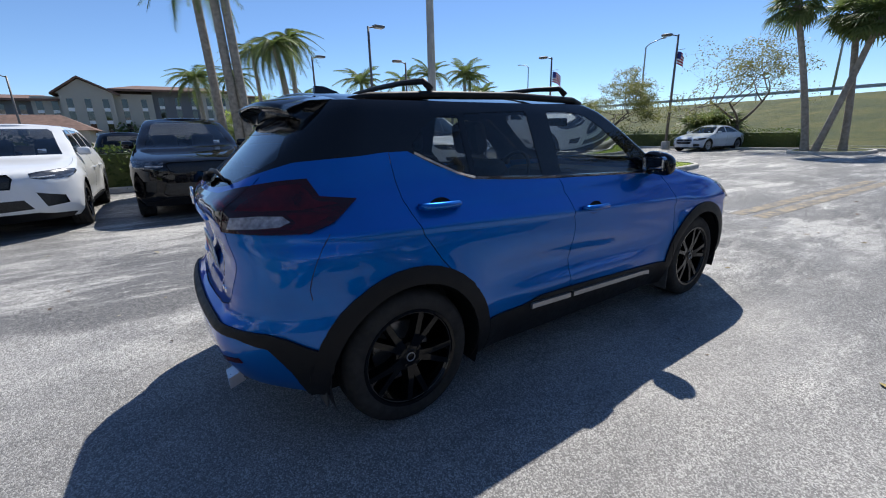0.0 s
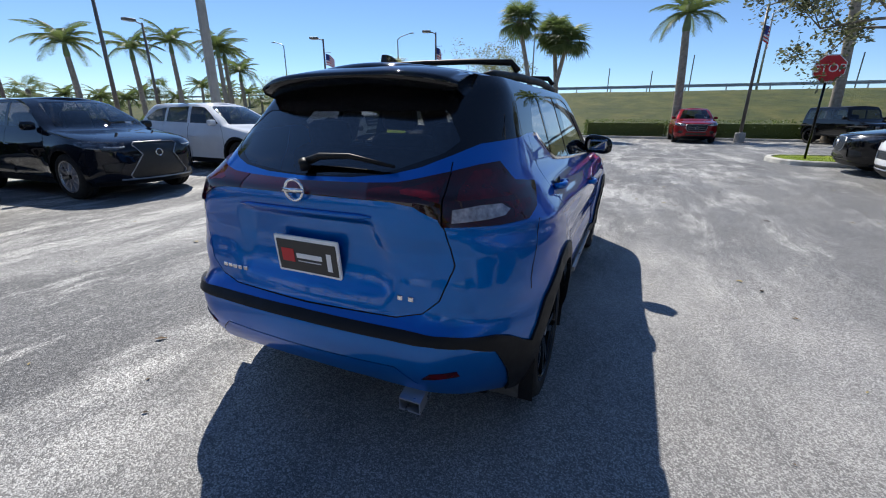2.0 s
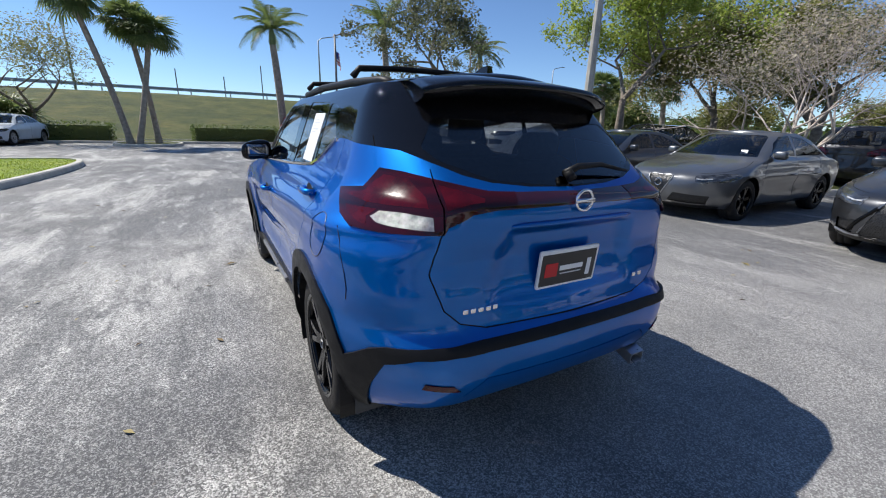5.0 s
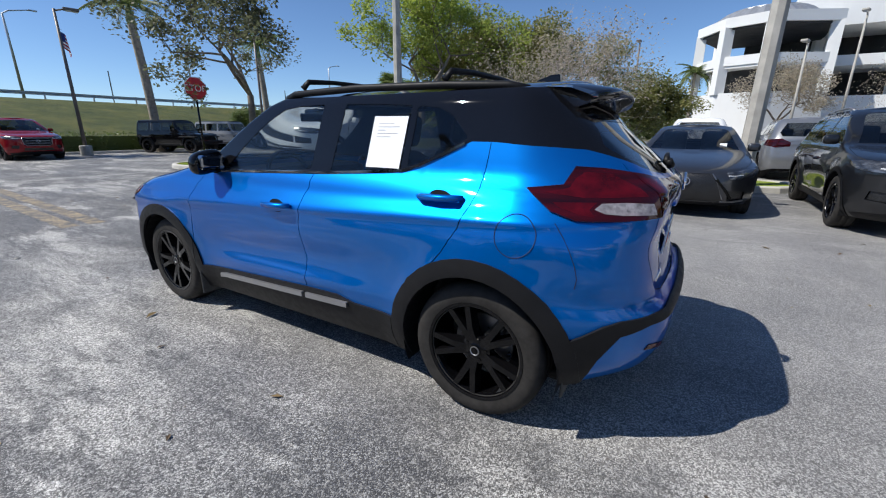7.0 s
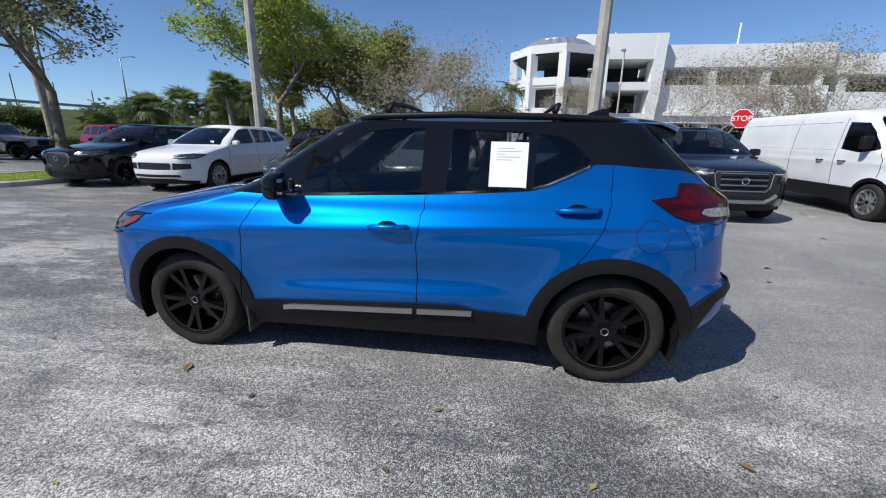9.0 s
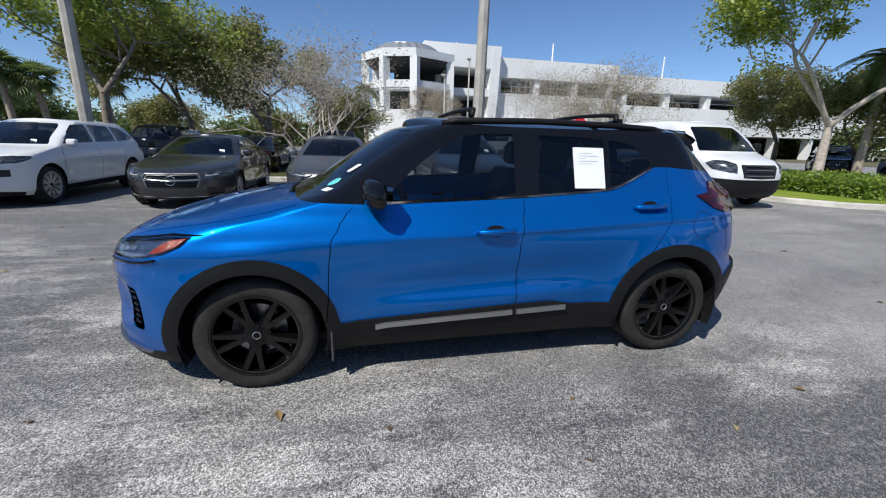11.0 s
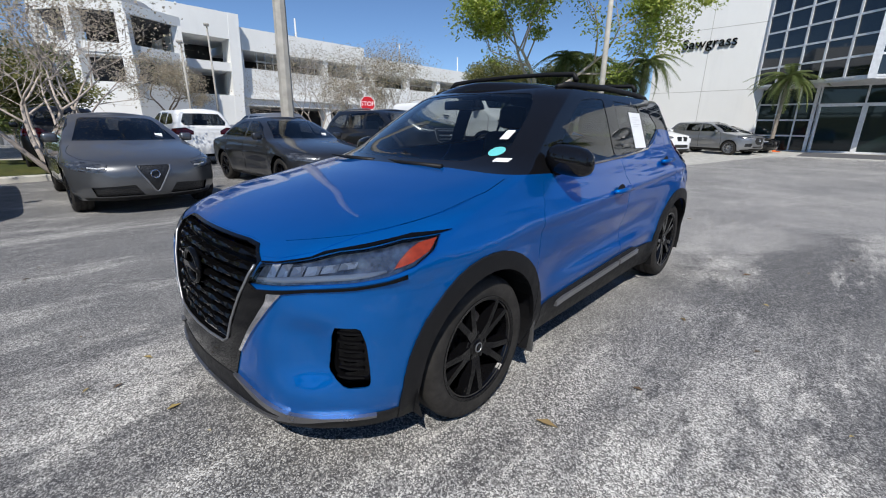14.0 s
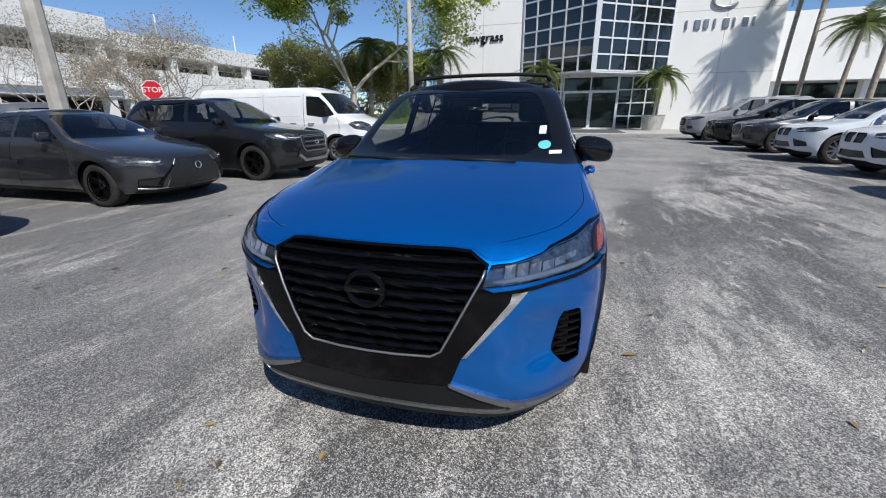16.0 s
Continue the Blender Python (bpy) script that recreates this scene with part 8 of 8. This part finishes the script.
def lamp_post(x, y, h, label, mat="pole_metal", flag=False, arm=(-0.8, 0.0), seed=1, r=0.075):
    t = thing("lamp_post", pose(x, y, 0), label, "lamp post", "lamp posts")
    v, f = tube([(0, 0, 0), (0, 0, h * 0.5), (0, 0, h)], [r * 1.25, r, r * 0.75], 10)
    raw("pole", v, f, M[mat], t, smooth=True)
    v, f = lathe([(0.0001, 0.52), (0.24, 0.5), (0.26, 0.45), (0.26, 0.0)], 16, "z")
    raw("base", v, f, M["concrete"], t)
    d = Vector((arm[0], arm[1], 0))
    u = d.normalized()
    v, f = tube([(0, 0, h - 0.08), d * 0.5 + Vector((0, 0, h + 0.05))], 0.035, 6)
    raw("arm", v, f, M[mat], t)
    bm = box_bm(-0.05, 0.55, -0.17, 0.17, -0.07, 0.06, 0.04)
    head = part("lamp_head", bm, M[mat], t, m=Matrix.Translation(d * 0.45 + Vector((0, 0, h + 0.06))) @ Matrix.Rotation(math.atan2(u.y, u.x), 4, "Z"))
    part("lens", box_bm(0.05, 0.48, -0.12, 0.12, -0.085, -0.068), M["lamp_white"], head)
    if flag:
        rnd = random.Random(seed)
        fz = h - 1.3
        def cloth(s, w):
            return Vector((0.10 + 0.75 * s * 0.8, 0.10 * math.sin(s * 7 + w * 1.5) * s, -0.35 * s * s + (w - 0.5) * 0.72))
        m = Matrix.Translation((0, 0, fz)) @ Matrix.Rotation(rnd.uniform(-0.9, -0.3), 4, "Z")
        for k in range(9):
            vs, fs = [], []
            for i in range(13):
                for w in (k / 9, (k + 1) / 9):
                    vs.append(m @ cloth(i / 12, w))
            fs = [(2 * i, 2 * i + 1, 2 * i + 3, 2 * i + 2) for i in range(12)]
            raw("flag_stripe", vs, fs, M["red_paint"] if k % 2 == 0 else M["white_sign"], t)
        vs = []
        for i in range(6):
            for w in (4 / 9, 1.0):
                vs.append(m @ (cloth(i / 12, w) + Vector((0, 0.012, 0))))
        for i in range(6):
            for w in (4 / 9, 1.0):
                vs.append(m @ (cloth(i / 12, w) - Vector((0, 0.012, 0))))
        fs = [(2 * i, 2 * i + 1, 2 * i + 3, 2 * i + 2) for i in range(5)] + [(12 + 2 * i, 12 + 2 * i + 1, 12 + 2 * i + 3, 12 + 2 * i + 2) for i in range(5)]
        raw("flag_canton", vs, fs, M["flag_blue"], t)
        v, f = tube([(0, 0, fz + 0.42), (0.45, -0.25, fz + 0.5)], 0.015, 5)
        raw("flag_bracket", v, f, M["pole_metal"], t)


def concrete_pole(x, y, h, r=0.17, lean=(0, 0)):
    t = thing("concrete_pole", pose(x, y, 0), "tall tapered grey concrete light pole", "pole", "concrete poles")
    v, f = tube([(0, 0, -0.1), (lean[0] * 0.5, lean[1] * 0.5, h * 0.5), (lean[0], lean[1], h)], [r * 1.15, r, r * 0.75], 8)
    raw("pole", v, f, M["pole_concrete"], t)
    for s in (1, -1):
        part("lamp_head", box_bm(-0.2, 0.2, min(0.25 * s, 0.95 * s), max(0.25 * s, 0.95 * s), h - 0.05, h + 0.1, 0.04), M["pole_metal"], t, m=pose(lean[0], lean[1], 0))
        v, f = tube([(lean[0], lean[1], h - 0.1), (lean[0], lean[1] + 0.4 * s, h)], 0.04, 6)
        raw("arm", v, f, M["pole_metal"], t)


def stop_sign(x, y, z, face, size=0.38, base=0.0):
    """An octagonal stop sign; face: heading of its front in degrees from +x."""
    t = thing("stop_sign", pose(x, y, base, 0, 0, face), "red octagonal stop sign with white lettering on a dark post", "stop sign", "stop signs")
    z -= base
    octo = lambda r: [(r * math.cos(math.pi / 8 + k * math.pi / 4), r * math.sin(math.pi / 8 + k * math.pi / 4)) for k in range(8)]
    def plate(name, r, x0, x1, mat):
        p = octo(r)
        vs = [(x0, a, z + b) for a, b in p] + [(x1, a, z + b) for a, b in p]
        raw(name, vs, [tuple(range(8))[::-1], tuple(range(8, 16))] + [(i, (i + 1) % 8, (i + 1) % 8 + 8, i + 8) for i in range(8)], mat, t)
    plate("rim", size, 0.035, 0.041, M["white_sign"])
    plate("panel", size * 0.93, 0.035, 0.044, M["red_paint"])
    plate("back", size, 0.030, 0.035, M["galvanised"])
    written("STOP", size * 0.74, 0.002, M["white_sign"], t, pose(0.046, 0, z, 90, 0, 90))
    v, f = tube([(0, 0, -0.1), (0, 0, z + size * 0.8)], 0.032, 8)
    raw("post", v, f, M["gloss_plastic"], t, smooth=True)


def highway_lamp(x, y, z, h, seed):
    t = thing("street_lamp", pose(x, y, z), "tall galvanised highway lamp with a long arm", "street lamp", "highway lamps")
    s = 1 if seed % 2 else -1
    v, f = tube([(0, 0, 0), (0, 0, h), (0, 0.5 * s, h + 0.35), (0, 2.2 * s, h + 0.75)], [0.14, 0.09, 0.07, 0.05], 8)
    raw("pole", v, f, M["galvanised"], t, smooth=True)
    part("lamp_head", box_bm(-0.12, 0.12, min(2.1 * s, 2.8 * s), max(2.1 * s, 2.8 * s), h + 0.68, h + 0.82, 0.03), M["galvanised"], t)


def far_woods():
    """A low belt of distant greenery that closes the view."""
    rnd = random.Random(77)
    vs, fs = [], []
    for a0, a1, r0, r1, h, n in ((-172, -92, 84, 100, 5.5, 90), (-92, -28, 70, 95, 5.0, 90), (34, 112, 85, 130, 4.6, 110), (112, 178, 60, 80, 7.0, 60)):
        for _ in range(n):
            a, r = radians(rnd.uniform(a0, a1)), rnd.uniform(r0, r1)
            c = (r * math.cos(a), r * math.sin(a), h * rnd.uniform(0.2, 0.6))
            v, f = leaf_cloud(rnd, c, h * rnd.uniform(0.45, 0.8), 190, 0.95, 0.8)
            o = len(vs)
            vs += v
            fs += [tuple(i + o for i in q) for q in f]
    tagged(raw("woods", vs, fs, M["leaf_dark"]), "distant belt of trees closing the horizon", "trees", kind="stuff")


def greenery():
    far_woods()
    # palms
    for i, (x, y, h, lean) in enumerate(((0.55, 19.5, 8.0, (-0.30, 0.1)), (1.05, 18.5, 9.6, (-0.35, 0.0)), (1.42, 18.4, 10.2, (-0.35, 0.0)))):
        palm(x, y, h, 10 + i, "tall queen palm with a grey trunk behind the hedge", "feather", 0.19, lean, 18, 2.2, bow=1.2, limp=0.5)
    palm(4.25, 21.9, 6.0, 14, "queen palm with a full hanging crown behind the hedge", "feather", 0.17, (-0.45, 0.0), 24, 1.9, bow=3.0, limp=0.7)
    palm(5.15, 23.6, 6.7, 15, "queen palm with a full hanging crown behind the hedge", "feather", 0.14, (-0.1, 0.0), 22, 1.7, limp=0.7)
    palm(3.9, 27.0, 6.5, 16, "slender queen palm with limp fronds", "feather", 0.12, (-0.2, 0.0), 16, 1.9, limp=0.6)
    palm(1.6, 39.4, 6.2, 17, "full-crowned palm before the hotel", "feather", 0.2, (-0.2, 0.0), 28, 2.6, limp=0.4)
    palm(4.0, 36.0, 6.0, 18, "slender palm before the hotel", "feather", 0.14, (-0.2, 0.0), 18, 2.2, limp=0.4)
    for i, (x, y, h) in enumerate(((9.2, 36.0, 4.6), (6.4, 30.0, 3.2), (2.6, 30.0, 1.6))):
        palm(x, y, h, 19 + i, "low bright palm beyond the car park", "feather", 0.13, (0.1, 0.0), 18, 1.6)
    for i, (x, y, h) in enumerate(((14.3, 34.6, 5.1), (20.1, 37.2, 5.6), (22.5, 35.7, 6.3), (25.3, 33.6, 6.2), (26.6, 34.4, 5.9), (29.5, 36.0, 4.6))):
        palm(x, y, h, 30 + i, "royal palm with feathery fronds beyond the car park", "feather", 0.2, (-0.15, 0), 17, 2.5, 0, True)
    for i, (x, y, h, lean, b) in enumerate(((23.3, 4.5, 6.5, (-0.25, 1.25), 1.3), (23.4, 4.2, 5.35, (0.4, -1.15), 0.9), (24.4, 3.4, 5.9, (0.0, 0.55), 1.6))):
        palm(x, y, h, 40 + i, "cabbage palm leaning in a kerbed bed by the lane", "fan", 0.135, lean, 40, 1.4, bow=b)
    palm(26.6, -3.4, 6.1, 50, "royal palm with a pale trunk by the hedge", "feather", 0.24, (0.4, 0.2), 15, 2.5, 0, True)
    palm(26.4, -10.8, 7.0, 51, "royal palm with a pale trunk by the hedge", "feather", 0.24, (-0.4, 0.5), 15, 2.5, 0, True)
    palm(28.6, -20.4, 6.8, 52, "royal palm with a pale trunk by the embankment", "feather", 0.24, (0.2, 0.2), 16, 2.6, 0, True)
    for i, (x, y, h, L) in enumerate(((23.5, -23.2, 3.0, 1.5), (21.6, -24.2, 3.3, 1.5), (26.5, -22.0, 1.6, 1.6), (18.2, -24.0, 4.4, 1.3), (17.0, -24.6, 4.0, 1.3), (27.0, -25.6, 2.6, 1.6), (19.9, -25.6, 3.2, 1.5), (13.8, -24.4, 3.9, 1.3), (24.8, -24.6, 2.2, 1.6))):
        palm(x, y, h, 60 + i, "short cabbage palm at the edge of the car park", "fan", 0.17, (0.2, 0.1), 40, L)
    palm(-0.9, -43.5, 6.4, 70, "slender palm before the parking garage", "feather", 0.14, (0, 0), 18, 2.0, limp=0.3)
    for i, (x, y, h) in enumerate(((-28.2, -1.3, 3.9), (-28.6, 6.3, 3.4))):
        palm(x, y, h, 72 + i, "slender palm by the showroom entrance", "feather", 0.10, (0.0, 0.2), 22, 1.75, 0.05, limp=0.5)
    for i, (x, y, h) in enumerate(((-28.0, 14.0, 9.2), (-29.0, 13.2, 8.6), (-27.2, 15.6, 5.6), (-21.4, 14.0, 7.4))):
        palm(x, y, h, 76 + i, "tall palm beside the showroom", "feather", 0.13, (0.2, 0.3), 20, 2.2, limp=0.3)
    for i, (x, y, h) in enumerate(((-22.8, -10.3, 5.0), (-23.6, -8.8, 4.1), (-25.4, -9.6, 4.7), (-21.8, -11.4, 5.2), (-24.1, -7.6, 4.9))):
        palm(x, y, h, 82 + i, "palm with pale trunk at the showroom's edge", "feather", 0.16, (0.1, 0.25), 22, 1.9, limp=0.7)
    rnd = random.Random(4)
    for i in range(22):
        az = radians(36 + 36 * i / 21 + rnd.uniform(-1, 1))
        d = rnd.uniform(58, 75)
        palm(-3 + d * math.cos(az), -1 + d * math.sin(az), rnd.uniform(2.8, 4.6), 100 + i, "palm in the far row", "feather" if i % 3 else "fan", 0.16, (0.1, 0), 18, 2.1)
    # broadleaf trees
    broadleaf("tree", 13.0, -8.0, 7.0, 0.14, 201, M["bark"], M["leaf_sage"], "spreading tree with dark grey-green leaves on the island", 2.5, 50, 0.13, 0.55, 1.05, 3, 3, (0.1, -0.2), z=0.1, lift=0.1, rise=0.85)
    broadleaf("tree", 9.2, -14.4, 8.4, 0.16, 202, M["bark"], M["leaf"], "leafy green tree behind the parked row", 2.6, 95, 0.15, 0.8, 0.95, 3, 3, z=0.1, lift=0.2)
    broadleaf("tree", 8.6, -20.5, 7.6, 0.18, 203, M["bark"], M["leaf_olive"], "leafy olive tree farther behind the parked row", 2.2, 150, 0.17, 0.95, 0.95, 3, 3, lift=0.12)
    broadleaf("tree", 5.2, -22.5, 7.4, 0.26, 204, M["bark"], M["leaf_olive"], "broad tree with olive crown and dark limbs", 1.7, 170, 0.17, 1.0, 1.0, 3, 3, lift=0.12)
    broadleaf("tree", 1.9, -11.4, 4.5, 0.075, 205, M["bark_pale"], M["leaf_dry"], "leafless tree with many fine pale twigs", 0.5, 2, 0.07, 0.34, 0.75, 3, 5, fork=6, z=0.1, lift=0.12)
    broadleaf("tree", -6.6, -36.0, 6.2, 0.12, 206, M["bark"], M["leaf_dry"], "small tree with thin brownish leaves", 2.0, 60, 0.12, 0.7, 0.9, 3, 3)
    broadleaf("tree", -12.6, -17.6, 5.6, 0.08, 207, M["bark_pale"], M["leaf_dry"], "nearly bare tree with pale twigs and few dry leaves", 0.6, 5, 0.08, 0.42, 0.75, 3, 5, fork=5, z=0.0, lift=0.15)
    broadleaf("tree", -11.6, -23.0, 5.6, 0.08, 208, M["bark_pale"], M["leaf_dry"], "bare twiggy tree before the garage", 0.6, 3, 0.08, 0.4, 0.7, 3, 5, fork=4, lift=0.15)
    broadleaf("tree", -16.6, -25.0, 4.6, 0.11, 217, M["bark"], M["leaf_dry"], "small tree with thin dry leaves before the garage", 1.2, 40, 0.11, 0.6, 0.8, 3, 3)
    broadleaf("tree", -19.4, -11.3, 10.8, 0.19, 209, M["bark_pale"], M["leaf"], "tall leafy tree with pale limbs by the showroom palms", 2.4, 190, 0.17, 0.95, 0.8, 3, 3, z=0.0, lift=0.22, rise=1.35)
    broadleaf("tree", -24.6, -13.4, 5.6, 0.14, 218, M["bark"], M["leaf_olive"], "rounded olive-leaved tree beyond the showroom palms", 1.0, 150, 0.15, 0.95, 0.9, 3, 3, lift=0.1)
    broadleaf("tree", -25.0, -18.0, 6.0, 0.15, 210, M["bark"], M["leaf_olive"], "small tree with olive leaves near the garage", 1.8, 120, 0.14, 0.8, 0.85, 3, 3)
    broadleaf("tree", 27.0, 8.9, 6.6, 0.13, 211, M["bark"], M["leaf_olive"], "umbrella-shaped tree with thin leaves by the hedge", 1.5, 12, 0.11, 0.45, 1.05, 3, 4, lift=0.03, rise=0.7)
    broadleaf("tree", 30.4, 19.7, 6.2, 0.13, 212, M["bark"], M["leaf_olive"], "umbrella-shaped tree with thin leaves by the hedge", 1.5, 30, 0.12, 0.5, 1.05, 3, 4, lift=0.03, rise=0.7)
    broadleaf("tree", 28.0, 28.0, 5.0, 0.12, 213, M["bark"], M["leaf"], "spreading thin-leaved tree by the hedge", 1.9, 24, 0.12, 0.6, 0.95, 3, 3)
    broadleaf("tree", 36.0, -24.0, 3.0, 0.12, 214, M["bark"], M["leaf_dark"], "small round tree at the foot of the embankment", 0.8, 90, 0.14, 0.6, 0.9, 3, 3)
    broadleaf("tree", 6.0, 38.0, 4.6, 0.12, 215, M["bark"], M["leaf"], "rounded tree beyond the car park", 1.2, 60, 0.13, 0.8, 0.9, 3, 3)
    for i, (x, y) in enumerate(((24, -34), (16, -38), (30, -40), (8, -40), (38, -36), (2, -30))):
        broadleaf("tree", x, y, 3.6 + (i % 3) * 0.6, 0.14, 230 + i, M["bark"], M["leaf_olive" if i % 2 else "leaf_dark"], "tree in the far belt of greenery", 0.9, 80, 0.2, 1.0, 0.9, 3, 3)
    for i, (x, y) in enumerate(((26.9, 10.6), (27.6, 11.4), (27.2, 9.8))):
        palm(x, y, 1.0, 250 + i, "low bushy palm at the hedge", "fan", 0.22, (0, 0), 40, 1.6)
    # hedges
    hedge("hedge", -8.0, -0.2, 12.1, 13.2, 0.1, 1.15, "clipped green hedge behind the sunny row", 1)
    hedge("hedge", 0.2, 12.6, 12.5, 13.9, 0.1, 1.10, "clipped green hedge behind the sunny row", 2, dens=200)
    for i, (y0, y1) in enumerate(((-26, -5.2), (-3.0, 1.8), (5.8, 9.0), (10.8, 26))):
        hedge("hedge", 26.8, 28.0, y0, y1, 0.1, 1.05, "dark clipped hedge before the embankment", 5 + i, "leaf_dark", 110)
    hedge("hedge", -16.8, -13.2, -9.0, -5.4, 0.1, 0.62, "low bright clipped hedge on the island", 11, "hedge_bright", 340)
    # poles and signs
    lamp_post(25.3, 12.2, 6.8, "bronze lamp post with a small flag", flag=True, arm=(-0.3, 0.8), seed=2)
    lamp_post(22.3, 19.5, 6.4, "bronze lamp post with a small flag", flag=True, arm=(-0.3, 0.8), seed=3)
    lamp_post(24.6, -6.5, 6.7, "bronze lamp post with a small flag", flag=True, arm=(-0.2, -0.8), seed=4)
    lamp_post(7.6, 18.4, 6.6, "bronze metal lamp post with one lamp head", arm=(0.8, 0.1))
    lamp_post(7.4, 27.0, 6.5, "bronze metal lamp post with one lamp head", arm=(0.8, 0.1))
    lamp_post(12.6, 23.6, 6.0, "bronze metal lamp post with one lamp head", arm=(-0.8, 0.1))
    lamp_post(-10.4, 42, 6.2, "bronze lamp post beyond the hedge", arm=(-0.8, 0.1))
    lamp_post(2.8, -34.3, 7.7, "bronze metal lamp post with one lamp head", arm=(0.0, 0.8))
    lamp_post(-6.6, -30.4, 6.2, "tall grey lamp post with one head", "pole_concrete", arm=(0.3, 0.8))
    lamp_post(-9.6, -34.2, 8.2, "tall grey lamp post with one head", "pole_concrete", arm=(0.3, 0.8))
    lamp_post(-17.4, -7.0, 7.6, "pale lamp post on the island", "pole_concrete", arm=(0.3, 0.8), r=0.13)
    lamp_post(19.4, -13.2, 6.2, "bronze metal lamp post with one lamp head", arm=(-0.5, -0.6), r=0.06)
    concrete_pole(7.1, 11.9, 9.5, 0.15)
    concrete_pole(8.2, -11.2, 9.5, 0.15)
    concrete_pole(-3.05, -9.6, 9.5, 0.16, (-0.15, 0))
    stop_sign(12.93, -6.0, 2.65, 180, 0.40, 0.11)
    stop_sign(-9.35, -14.4, 2.25, 60, 0.36, 0.0)
    for i, (y, d) in enumerate(((34, 0), (14, 6), (-14, 2), (-34, 6), (-58, 2), (60, 3))):
        highway_lamp(58 + d, y, 4.0, 8.5 + (i % 2), i)
    for i, y in enumerate((-47, -44, -41, -26, -20, -6, -2, 3)):
        v, f = tube([(0, 0, 0), (0, 0, 5.2 + (i % 3))], 0.09, 6)
        tagged(raw("utility_pole", v, f, M["pole_metal"], m=pose(80 + 3 * (i % 4), y * 1.5, 4.0)), "thin dark utility pole beyond the embankment", "pole", "far poles")
    v, f = lathe([(0.0001, 0.0), (0.60, 0.0), (0.74, 0.95), (0.78, 1.0), (0.68, 1.0), (0.64, 0.88), (0.0001, 0.88)], 24, "z")
    tagged(raw("planter", v, f, M["concrete"], m=pose(-28.6, 6.3, 0.05), smooth=False), "large pale round planter by the entrance", "planter")


setting()
greenery()
blue_car()
traffic()
